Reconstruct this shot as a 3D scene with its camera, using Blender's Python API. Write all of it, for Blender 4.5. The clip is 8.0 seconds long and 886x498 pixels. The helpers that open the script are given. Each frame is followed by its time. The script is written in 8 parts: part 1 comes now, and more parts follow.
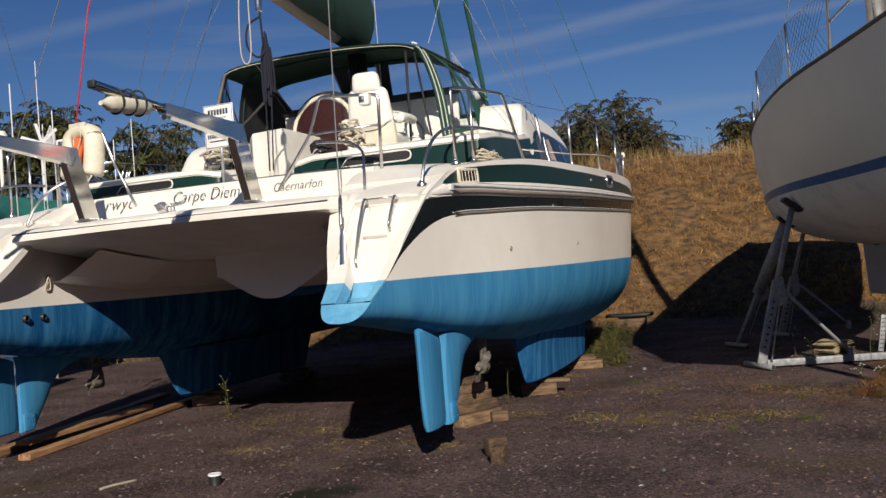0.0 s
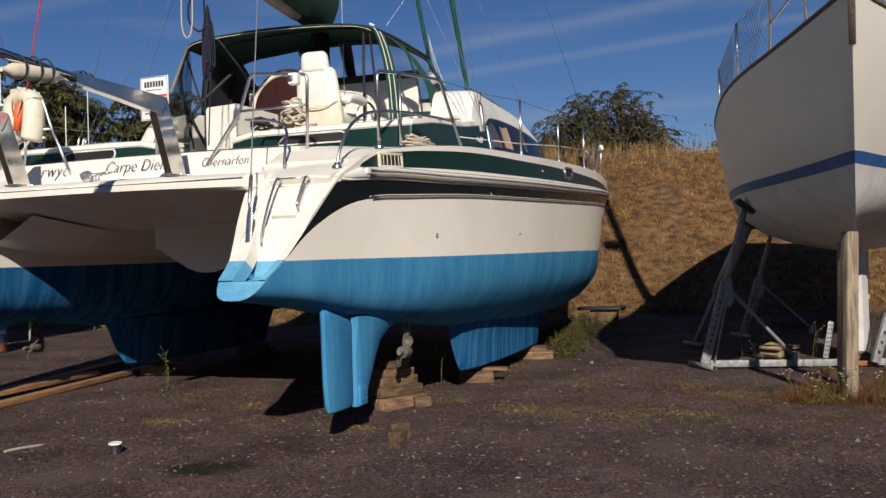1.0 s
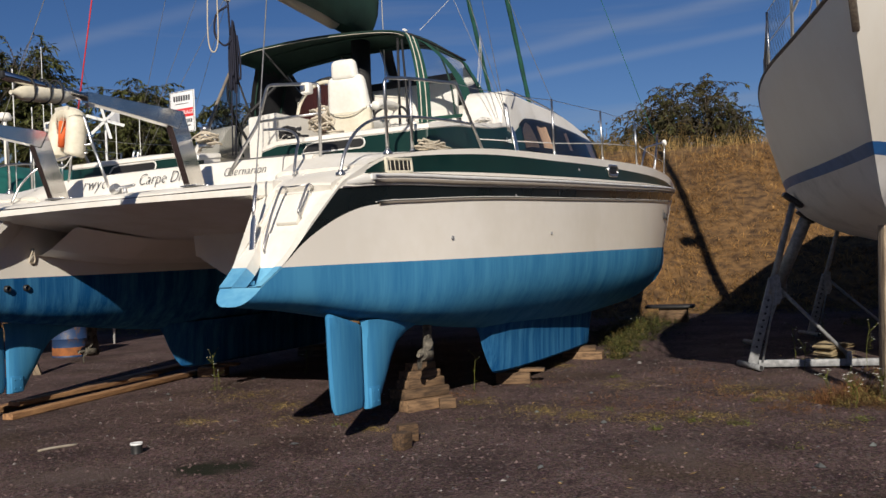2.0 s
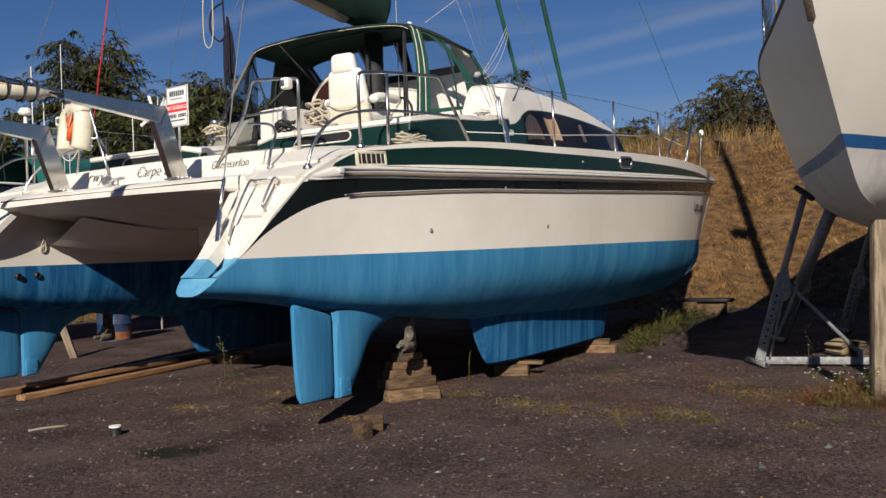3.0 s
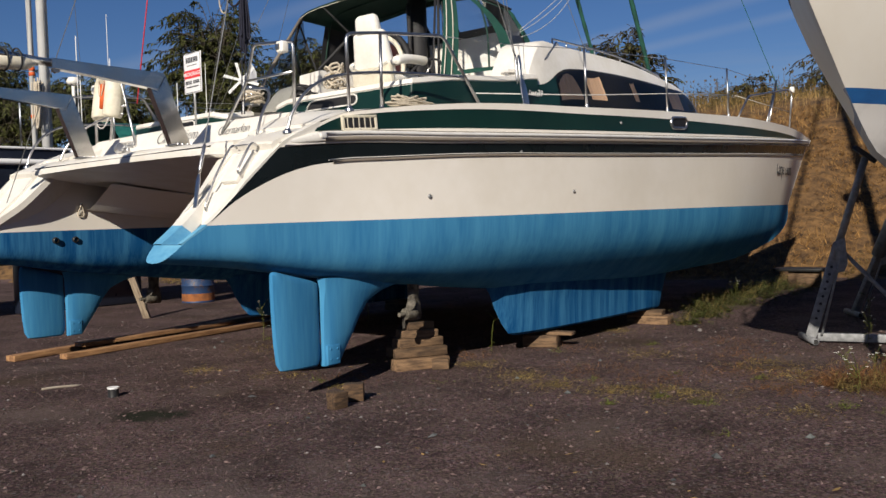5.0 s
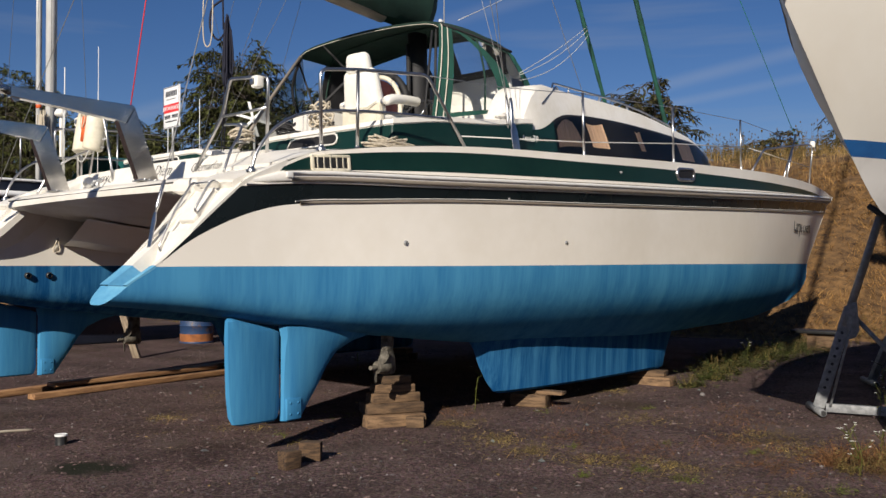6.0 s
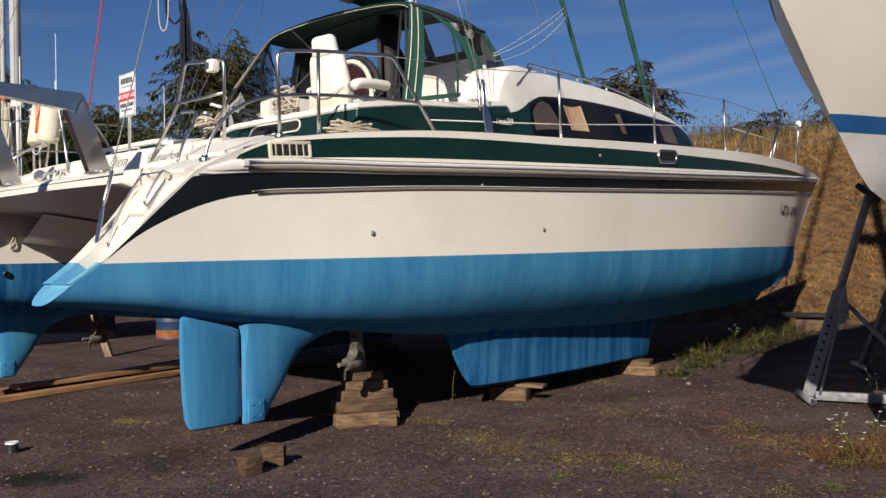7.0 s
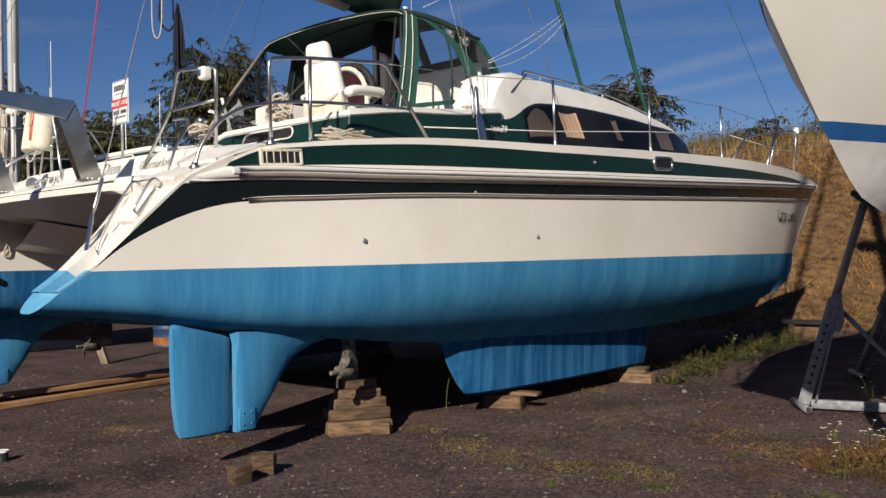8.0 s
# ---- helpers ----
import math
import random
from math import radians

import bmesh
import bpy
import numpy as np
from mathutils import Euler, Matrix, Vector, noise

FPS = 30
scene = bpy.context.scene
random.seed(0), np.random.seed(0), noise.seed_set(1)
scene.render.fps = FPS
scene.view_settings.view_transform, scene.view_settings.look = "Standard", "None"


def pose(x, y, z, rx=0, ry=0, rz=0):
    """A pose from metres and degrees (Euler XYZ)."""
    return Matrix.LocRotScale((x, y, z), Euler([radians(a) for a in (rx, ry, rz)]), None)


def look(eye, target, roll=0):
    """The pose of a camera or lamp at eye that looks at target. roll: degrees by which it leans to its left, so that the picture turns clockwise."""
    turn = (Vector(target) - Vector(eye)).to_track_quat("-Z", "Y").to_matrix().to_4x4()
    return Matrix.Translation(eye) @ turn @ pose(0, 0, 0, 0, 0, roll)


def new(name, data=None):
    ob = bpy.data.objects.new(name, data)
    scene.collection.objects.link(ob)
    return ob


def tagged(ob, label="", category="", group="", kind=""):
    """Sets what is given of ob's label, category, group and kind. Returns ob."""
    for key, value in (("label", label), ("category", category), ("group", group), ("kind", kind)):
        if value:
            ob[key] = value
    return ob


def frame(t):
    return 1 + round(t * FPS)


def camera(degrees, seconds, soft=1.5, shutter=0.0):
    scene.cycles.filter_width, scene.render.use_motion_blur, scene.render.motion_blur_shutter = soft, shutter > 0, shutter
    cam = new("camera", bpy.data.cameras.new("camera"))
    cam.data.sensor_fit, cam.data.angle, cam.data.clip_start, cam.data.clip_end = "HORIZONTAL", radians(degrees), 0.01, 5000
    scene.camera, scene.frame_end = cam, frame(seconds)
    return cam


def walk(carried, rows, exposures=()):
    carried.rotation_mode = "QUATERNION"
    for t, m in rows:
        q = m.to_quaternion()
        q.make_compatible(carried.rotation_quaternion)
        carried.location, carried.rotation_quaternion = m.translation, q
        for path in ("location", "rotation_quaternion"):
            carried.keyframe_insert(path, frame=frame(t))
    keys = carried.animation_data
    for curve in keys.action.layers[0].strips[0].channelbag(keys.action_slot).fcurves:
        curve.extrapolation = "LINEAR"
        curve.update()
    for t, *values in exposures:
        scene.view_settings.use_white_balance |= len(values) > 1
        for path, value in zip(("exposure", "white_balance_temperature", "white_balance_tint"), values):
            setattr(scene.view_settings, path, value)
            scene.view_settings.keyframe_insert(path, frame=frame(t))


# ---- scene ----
cam = camera(51.3, 8.0)
PATH = [
    (0, (0.596, -0.114, 1.37), (0.526, 1.884, 1.417), -4.5),
    (0.5, (0.978, -0.137, 1.353), (0.896, 1.862, 1.355), -3.3),
    (1, (1.349, -0.085, 1.345), (1.242, 1.912, 1.358), -1.5),
    (1.5, (1.728, -0.054, 1.347), (1.592, 1.941, 1.375), -2.2),
    (1.7, (1.877, -0.08, 1.361), (1.654, 1.908, 1.376), -2.1),
    (2.8, (2.76, 0.07, 1.318), (2.289, 2.013, 1.352), -3.4),
    (3, (2.966, 0.077, 1.344), (2.455, 2.011, 1.346), -2.1),
    (3.5, (3.18, 0.255, 1.313), (2.65, 2.184, 1.298), -2.2),
    (4, (3.508, 0.399, 1.33), (2.948, 2.318, 1.292), -2.3),
    (4.5, (3.808, 0.535, 1.332), (3.116, 2.41, 1.26), -1.3),
    (4.7, (3.898, 0.588, 1.327), (3.146, 2.439, 1.251), -1.6),
    (5.8, (4.168, 1.182, 1.331), (3.312, 2.989, 1.335), -1.1),
    (6, (4.199, 1.302, 1.346), (3.337, 3.106, 1.38), -0.0),
    (6.5, (4.213, 1.531, 1.348), (3.319, 3.319, 1.397), -0.4),
    (7, (4.188, 1.682, 1.357), (3.345, 3.495, 1.366), -1.1),
    (7.5, (4.219, 1.731, 1.362), (3.339, 3.527, 1.375), -0.7),
    (8, (4.242, 1.735, 1.364), (3.395, 3.547, 1.387), -1.1),
]
walk(cam, [(t, look(eye, target, roll)) for t, eye, target, roll in PATH], [(0, 0.0), (4.4, 0.02), (6.0, 0.12), (8.0, 0.12)])

# ---- light ----
SUN_EL, SUN_HEAD = radians(27), Vector((-0.125, 1.0, 0)).normalized()
world = bpy.data.worlds.new("world")
scene.world = world
world.use_nodes = True
wn = world.node_tree
sky = wn.nodes.new("ShaderNodeTexSky")
sky.sky_type, sky.sun_disc = "NISHITA", False
sky.sun_elevation = SUN_EL
sky.sun_rotation = math.atan2(-SUN_HEAD.x, -SUN_HEAD.y)
sky.altitude = 800
sky.air_density, sky.dust_density, sky.ozone_density = 1.0, 0.1, 2.2
bg = wn.nodes["Background"]
bg.inputs["Strength"].default_value = 0.042
# thin streaks of high cloud
tc = wn.nodes.new("ShaderNodeTexCoord")
mp = wn.nodes.new("ShaderNodeMapping")
mp.inputs["Rotation"].default_value = (0.0, radians(-9), radians(20))
mp.inputs["Scale"].default_value = (1.2, 2.0, 16.0)
cn = wn.nodes.new("ShaderNodeTexNoise")
cn.inputs["Scale"].default_value, cn.inputs["Detail"].default_value = 1.6, 5.0
cr = wn.nodes.new("ShaderNodeValToRGB")
cr.color_ramp.elements[0].position, cr.color_ramp.elements[0].color = 0.52, (0, 0, 0, 1)
cr.color_ramp.elements[1].position, cr.color_ramp.elements[1].color = 0.80, (0.34, 0.34, 0.34, 1)
mx = wn.nodes.new("ShaderNodeMixRGB")
mx.inputs["Color2"].default_value = (7.5, 8.0, 8.8, 1)
wn.links.new(tc.outputs["Generated"], mp.inputs["Vector"])
wn.links.new(mp.outputs["Vector"], cn.inputs["Vector"])
wn.links.new(cn.outputs["Fac"], cr.inputs["Fac"])
wn.links.new(cr.outputs["Color"], mx.inputs["Fac"])
deep = wn.nodes.new("ShaderNodeHueSaturation")
deep.inputs["Saturation"].default_value = 1.22
deep.inputs["Hue"].default_value = 0.50
wn.links.new(sky.outputs["Color"], deep.inputs["Color"])
tint = wn.nodes.new("ShaderNodeMixRGB")
tint.blend_type, tint.inputs["Fac"].default_value, tint.inputs["Color2"].default_value = "MULTIPLY", 1.0, (0.94, 0.98, 1.26, 1)
wn.links.new(deep.outputs["Color"], tint.inputs["Color1"])
wn.links.new(tint.outputs["Color"], mx.inputs["Color1"])
# two old vapour trails, spread thin
last = mx.outputs["Color"]
for normal, wide, amount in (((0.1674, 0.2218, -0.9606), 0.011, 0.30), ((0.1276, 0.1941, -0.9726), 0.008, 0.26), ((0.145, 0.3402, -0.9291), 0.012, 0.22)):
    dp = wn.nodes.new("ShaderNodeVectorMath")
    dp.operation = "DOT_PRODUCT"
    dp.inputs[1].default_value = normal
    wn.links.new(tc.outputs["Generated"], dp.inputs[0])
    ab = wn.nodes.new("ShaderNodeMath")
    ab.operation = "ABSOLUTE"
    wn.links.new(dp.outputs["Value"], ab.inputs[0])
    fade = wn.nodes.new("ShaderNodeMapRange")
    fade.interpolation_type = "SMOOTHSTEP"
    fade.inputs["From Min"].default_value, fade.inputs["From Max"].default_value = 0.0, wide
    fade.inputs["To Min"].default_value, fade.inputs["To Max"].default_value = amount, 0.0
    wn.links.new(ab.outputs[0], fade.inputs["Value"])
    pn = wn.nodes.new("ShaderNodeTexNoise")
    pn.inputs["Scale"].default_value, pn.inputs["Detail"].default_value = 7.0, 4.0
    wn.links.new(tc.outputs["Generated"], pn.inputs["Vector"])
    pm = wn.nodes.new("ShaderNodeMath")
    pm.operation = "MULTIPLY"
    wn.links.new(fade.outputs["Result"], pm.inputs[0])
    wn.links.new(pn.outputs["Fac"], pm.inputs[1])
    tm = wn.nodes.new("ShaderNodeMixRGB")
    tm.inputs["Color2"].default_value = (9.5, 10.0, 10.8, 1)
    wn.links.new(pm.outputs[0], tm.inputs["Fac"])
    wn.links.new(last, tm.inputs["Color1"])
    last = tm.outputs["Color"]
wn.links.new(last, bg.inputs["Color"])

sun = new("sun", bpy.data.lights.new("sun", "SUN"))
sun.data.energy, sun.data.angle, sun.data.color = 5.3, radians(0.55), (1.0, 0.915, 0.80)
sun.matrix_world = look((0, 0, 30), Vector((0, 0, 30)) + SUN_HEAD * math.cos(SUN_EL) + Vector((0, 0, -math.sin(SUN_EL))))


# ---- materials ----
def mat(name, c1, c2=None, scale=6.0, rough=0.5, metal=0.0, bump=0.0, bscale=None, stretch=(1, 1, 1), detail=5.0, spread=(0.35, 0.65), coat=0.0, rvar=0.08, spec=0.5):
    """A surface of two mixed colours at two scales, with fine relief."""
    m = bpy.data.materials.new(name)
    m.use_nodes = True
    nt = m.node_tree
    p = nt.nodes["Principled BSDF"]
    p.inputs["Roughness"].default_value, p.inputs["Metallic"].default_value = rough, metal
    p.inputs["Coat Weight"].default_value = coat
    p.inputs["Specular IOR Level"].default_value = spec
    c2 = c2 or tuple(0.86 * c for c in c1)
    co = nt.nodes.new("ShaderNodeTexCoord")
    mpn = nt.nodes.new("ShaderNodeMapping")
    mpn.inputs["Scale"].default_value = stretch
    nt.links.new(co.outputs["Object"], mpn.inputs["Vector"])
    n1 = nt.nodes.new("ShaderNodeTexNoise")
    n1.inputs["Scale"].default_value, n1.inputs["Detail"].default_value = scale, detail
    n2 = nt.nodes.new("ShaderNodeTexNoise")
    n2.inputs["Scale"].default_value, n2.inputs["Detail"].default_value = scale * 7.3, 3.0
    nt.links.new(mpn.outputs["Vector"], n1.inputs["Vector"])
    nt.links.new(mpn.outputs["Vector"], n2.inputs["Vector"])
    ad = nt.nodes.new("ShaderNodeMath")
    ad.operation = "MULTIPLY_ADD"
    ad.inputs[1].default_value = 0.35
    nt.links.new(n2.outputs["Fac"], ad.inputs[0])
    sb = nt.nodes.new("ShaderNodeMath")
    sb.operation = "MULTIPLY_ADD"
    sb.inputs[1].default_value, sb.inputs[2].default_value = 1.0, -0.175
    nt.links.new(n1.outputs["Fac"], sb.inputs[0])
    nt.links.new(sb.outputs[0], ad.inputs[2])
    rp = nt.nodes.new("ShaderNodeValToRGB")
    rp.color_ramp.elements[0].position, rp.color_ramp.elements[0].color = spread[0], (*c2, 1)
    rp.color_ramp.elements[1].position, rp.color_ramp.elements[1].color = spread[1], (*c1, 1)
    nt.links.new(ad.outputs[0], rp.inputs["Fac"])
    nt.links.new(rp.outputs["Color"], p.inputs["Base Color"])
    if rvar:
        mr = nt.nodes.new("ShaderNodeMapRange")
        mr.inputs["To Min"].default_value, mr.inputs["To Max"].default_value = min(1, rough + rvar), max(0.02, rough - rvar)
        nt.links.new(n1.outputs["Fac"], mr.inputs["Value"])
        nt.links.new(mr.outputs["Result"], p.inputs["Roughness"])
    if bump:
        bn = nt.nodes.new("ShaderNodeTexNoise")
        bn.inputs["Scale"].default_value, bn.inputs["Detail"].default_value = bscale or scale * 9, 4.0
        nt.links.new(mpn.outputs["Vector"], bn.inputs["Vector"])
        bp = nt.nodes.new("ShaderNodeBump")
        bp.inputs["Strength"].default_value, bp.inputs["Distance"].default_value = bump, 0.01
        nt.links.new(bn.outputs["Fac"], bp.inputs["Height"])
        nt.links.new(bp.outputs["Normal"], p.inputs["Normal"])
    return m


def clear_mat(name, tint=(0.9, 0.95, 0.95), gloss=0.12, rough=0.08, haze=0.0, ior=1.4):
    """Thin clear sheet: mostly see-through, a little gloss, a little milky."""
    m = bpy.data.materials.new(name)
    m.use_nodes = True
    nt = m.node_tree
    nt.nodes.remove(nt.nodes["Principled BSDF"])
    out = nt.nodes["Material Output"]
    tr, gl, df = nt.nodes.new("ShaderNodeBsdfTransparent"), nt.nodes.new("ShaderNodeBsdfGlossy"), nt.nodes.new("ShaderNodeBsdfDiffuse")
    tr.inputs["Color"].default_value = (*tint, 1)
    gl.inputs["Roughness"].default_value = rough
    df.inputs["Color"].default_value = (0.6, 0.6, 0.58, 1)
    a, b = nt.nodes.new("ShaderNodeMixShader"), nt.nodes.new("ShaderNodeMixShader")
    nz = nt.nodes.new("ShaderNodeTexNoise")
    nz.inputs["Scale"].default_value = 5.0
    ml = nt.nodes.new("ShaderNodeMath")
    ml.operation = "MULTIPLY"
    ml.inputs[1].default_value = 2 * haze
    nt.links.new(nz.outputs["Fac"], ml.inputs[0])
    nt.links.new(ml.outputs[0], a.inputs["Fac"])
    nt.links.new(tr.outputs[0], a.inputs[1])
    nt.links.new(df.outputs[0], a.inputs[2])
    fr = nt.nodes.new("ShaderNodeFresnel")
    fr.inputs["IOR"].default_value = ior
    fa = nt.nodes.new("ShaderNodeMath")
    fa.inputs[1].default_value = gloss
    nt.links.new(fr.outputs[0], fa.inputs[0])
    nt.links.new(fa.outputs[0], b.inputs["Fac"])
    nt.links.new(a.outputs[0], b.inputs[1])
    nt.links.new(gl.outputs[0], b.inputs[2])
    nt.links.new(b.outputs[0], out.inputs["Surface"])
    return m


GELCOAT = mat("gelcoat", (0.87, 0.83, 0.76), (0.81, 0.765, 0.685), 1.1, 0.34, bump=0.006, bscale=30, coat=0.12)
DECK_WHITE = mat("deck_gelcoat", (0.79, 0.765, 0.71), (0.71, 0.675, 0.60), 3.0, 0.45, bump=0.05, bscale=180)
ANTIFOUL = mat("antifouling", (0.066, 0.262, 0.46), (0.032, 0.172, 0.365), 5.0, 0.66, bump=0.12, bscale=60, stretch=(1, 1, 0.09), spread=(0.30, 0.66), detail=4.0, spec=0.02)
# streaked wear, and darker overall: shade under the boat is put into this blue
ANTIFOUL_WORN_SHADED = mat("antifouling_streaked_shaded", (0.045, 0.185, 0.36), (0.008, 0.075, 0.215), 9.0, 0.68, bump=0.15, bscale=60, stretch=(1, 1, 0.05), spread=(0.36, 0.70), detail=3.0, spec=0.02)
ANTIFOUL_LIGHT = mat("antifouling_faded", (0.16, 0.43, 0.62), (0.09, 0.31, 0.52), 4.0, 0.6, bump=0.1, bscale=60)
NAVY_STRIPE = mat("dark_stripe", (0.005, 0.008, 0.009), (0.008, 0.012, 0.014), 2.0, 0.28, coat=0.0, spec=0.3)
GREEN_STRIPE = mat("green_stripe", (0.004, 0.022, 0.019), (0.006, 0.029, 0.024), 2.0, 0.36, spec=0.3)
RUBBER_WHITE = mat("rail_plastic", (0.80, 0.78, 0.74), (0.64, 0.62, 0.57), 5, 0.4)
# taupe, darkened to suit the shaded underside of the rub rail
TAUPE_STRIPE = mat("taupe_stripe", (0.22, 0.19, 0.155), (0.28, 0.24, 0.195), 5, 0.4)
WIRE = mat("rigging_wire", (0.30, 0.30, 0.30), (0.20, 0.20, 0.20), 30, 0.5, metal=0.5)
STEEL = mat("stainless_steel", (0.62, 0.61, 0.60), (0.48, 0.47, 0.46), 14, 0.30, metal=1.0)
STEEL_PLATE = mat("polished_plate", (0.66, 0.64, 0.61), (0.55, 0.53, 0.50), 5, 0.13, metal=1.0, rvar=0.05)
RAIL_METAL = mat("bright_rail_metal", (0.80, 0.79, 0.77), (0.68, 0.67, 0.65), 6, 0.32, metal=0.2)
ALU = mat("aluminium", (0.66, 0.66, 0.65), (0.52, 0.52, 0.52), 8, 0.42, metal=0.85)
GALV = mat("galvanised_steel", (0.31, 0.315, 0.32), (0.20, 0.205, 0.21), 22, 0.6, metal=0.3, bump=0.1)
GREEN_CANVAS = mat("green_canvas", (0.008, 0.038, 0.026), (0.005, 0.024, 0.017), 4, 0.85, bump=0.3, bscale=260)
GREEN_ACRYL = mat("green_sacrificial_strip", (0.010, 0.085, 0.055), (0.007, 0.045, 0.03), 5, 0.8, bump=0.3, bscale=220)
GREEN_TRIM = mat("green_canvas_trim", (0.010, 0.075, 0.052), (0.008, 0.055, 0.04), 5, 0.8, bump=0.3, bscale=220)
BLACK_WEB = mat("black_webbing", (0.012, 0.012, 0.014), (0.02, 0.02, 0.022), 9, 0.7)
CREAM_TAPE = mat("cream_tape", (0.66, 0.62, 0.52), (0.5, 0.46, 0.38), 12, 0.8)
CLEAR = clear_mat("clear_vinyl", (0.90, 0.91, 0.92), 0.0, 0.035, 0.015, 1.14)
SMOKED = clear_mat("smoked_vinyl", (0.42, 0.43, 0.42), 0.0, 0.12, 0.02, 1.3)
TINTED = clear_mat("tinted_glass", (0.97, 0.97, 0.97), 0.0, 0.05, 0.0, 1.12)
# near-black for dark panes; the unlit rooms behind are put into the colour
GLASS_BLACK = mat("black_glass_unlit_interior", (0.012, 0.012, 0.014), (0.018, 0.017, 0.016), 4, 0.5)
CURTAIN = mat("beige_curtain", (0.82, 0.56, 0.36), (0.66, 0.42, 0.26), 9, 0.9, stretch=(1, 6, 0.3))
VINYL = mat("white_vinyl", (0.84, 0.82, 0.76), (0.74, 0.71, 0.63), 4, 0.5, bump=0.08, bscale=120)
FOAM_CREAM = mat("cream_plastic", (0.74, 0.69, 0.56), (0.60, 0.55, 0.42), 5, 0.6, bump=0.15)
ORANGE = mat("orange_cloth", (0.75, 0.14, 0.03), (0.6, 0.10, 0.02), 6, 0.7)
RED_LINE = mat("red_rope", (0.62, 0.03, 0.035), (0.45, 0.02, 0.03), 40, 0.8)
ROPE = mat("cream_rope", (0.60, 0.53, 0.42), (0.42, 0.36, 0.27), 55, 0.9, bump=0.5, bscale=160)
ROPE_NAVY = mat("navy_rope", (0.006, 0.007, 0.018), (0.010, 0.011, 0.026), 45, 0.85, bump=0.4, bscale=160)
ROPE_WHITE = mat("white_rope", (0.72, 0.70, 0.66), (0.55, 0.53, 0.5), 50, 0.85, bump=0.4, bscale=160)
ROPE_GREEN = mat("green_halyard", (0.02, 0.22, 0.12), (0.02, 0.15, 0.09), 40, 0.8)
BLACK_PLASTIC = mat("black_plastic", (0.014, 0.014, 0.015), (0.024, 0.024, 0.024), 8, 0.45)
INK = mat("lettering_ink", (0.012, 0.016, 0.022), (0.02, 0.024, 0.03), 10, 0.4)
RED_INK = mat("red_print", (0.70, 0.03, 0.03), (0.62, 0.03, 0.03), 10, 0.5)
PALE_INK = mat("pale_lettering", (0.75, 0.75, 0.72), (0.65, 0.65, 0.62), 10, 0.4)
SIGN_WHITE = mat("sign_board", (0.82, 0.82, 0.82), (0.76, 0.76, 0.76), 4, 0.5)
BRONZE = mat("fouled_bronze", (0.20, 0.18, 0.145), (0.040, 0.035, 0.028), 16, 0.7, metal=0.2, bump=0.6, bscale=60)
TIMBER = mat("weathered_timber", (0.22, 0.135, 0.072), (0.070, 0.042, 0.024), 4, 0.85, bump=0.5, bscale=30, stretch=(1.5, 9, 9))


def vary(m, lo, hi):
    """Gives every object of this material a tone of its own."""
    nt = m.node_tree
    p = nt.nodes["Principled BSDF"]
    src = p.inputs["Base Color"].links[0].from_socket
    oi, hs, mr = nt.nodes.new("ShaderNodeObjectInfo"), nt.nodes.new("ShaderNodeHueSaturation"), nt.nodes.new("ShaderNodeMapRange")
    mr.inputs["To Min"].default_value, mr.inputs["To Max"].default_value = lo, hi
    nt.links.new(oi.outputs["Random"], mr.inputs["Value"])
    nt.links.new(mr.outputs[0], hs.inputs["Value"])
    nt.links.new(src, hs.inputs["Color"])
    nt.links.new(hs.outputs[0], p.inputs["Base Color"])


vary(TIMBER, 0.6, 1.35)
TIMBER_DARK = mat("dark_old_timber", (0.13, 0.075, 0.038), (0.035, 0.022, 0.014), 7, 0.9, bump=0.7, bscale=26, stretch=(1.5, 9, 9))
TIMBER_NEW = mat("sawn_plank", (0.40, 0.22, 0.10), (0.20, 0.10, 0.046), 4, 0.8, bump=0.4, bscale=30, stretch=(9, 1.0, 9))
POST_WOOD = mat("grey_post_timber", (0.34, 0.27, 0.19), (0.15, 0.11, 0.075), 5, 0.9, bump=0.7, bscale=26, stretch=(8, 8, 0.8))
HULL_CREAM = mat("old_white_gelcoat", (0.74, 0.71, 0.64), (0.70, 0.66, 0.58), 1.2, 0.42, bump=0.03, bscale=16, spread=(0.3, 0.7))
HULL_GREY = mat("white_antifouling", (0.60, 0.585, 0.56), (0.44, 0.43, 0.41), 1.6, 0.75, bump=0.08, bscale=40, spread=(0.24, 0.50), detail=8.0)
BLUE_BAND = mat("blue_waterline", (0.018, 0.105, 0.30), (0.014, 0.08, 0.24), 6, 0.4)
TEAK = mat("weathered_teak", (0.16, 0.13, 0.10), (0.09, 0.07, 0.055), 8, 0.85, stretch=(8, 1, 8))
MAST_WHITE = mat("white_mast_paint", (0.74, 0.74, 0.72), (0.62, 0.62, 0.60), 3, 0.4)
DRUM_BLUE = mat("blue_drum_paint", (0.016, 0.042, 0.11), (0.10, 0.06, 0.04), 6, 0.55, bump=0.3, spread=(0.30, 0.45))
RUST = mat("rust", (0.30, 0.105, 0.03), (0.16, 0.06, 0.025), 9, 0.9, bump=0.5)
TARP = mat("green_tarpaulin", (0.02, 0.16, 0.13), (0.015, 0.10, 0.09), 3, 0.6, bump=0.3)
NAVY_HULL = mat("navy_hull", (0.012, 0.016, 0.03), (0.02, 0.025, 0.04), 3, 0.3)


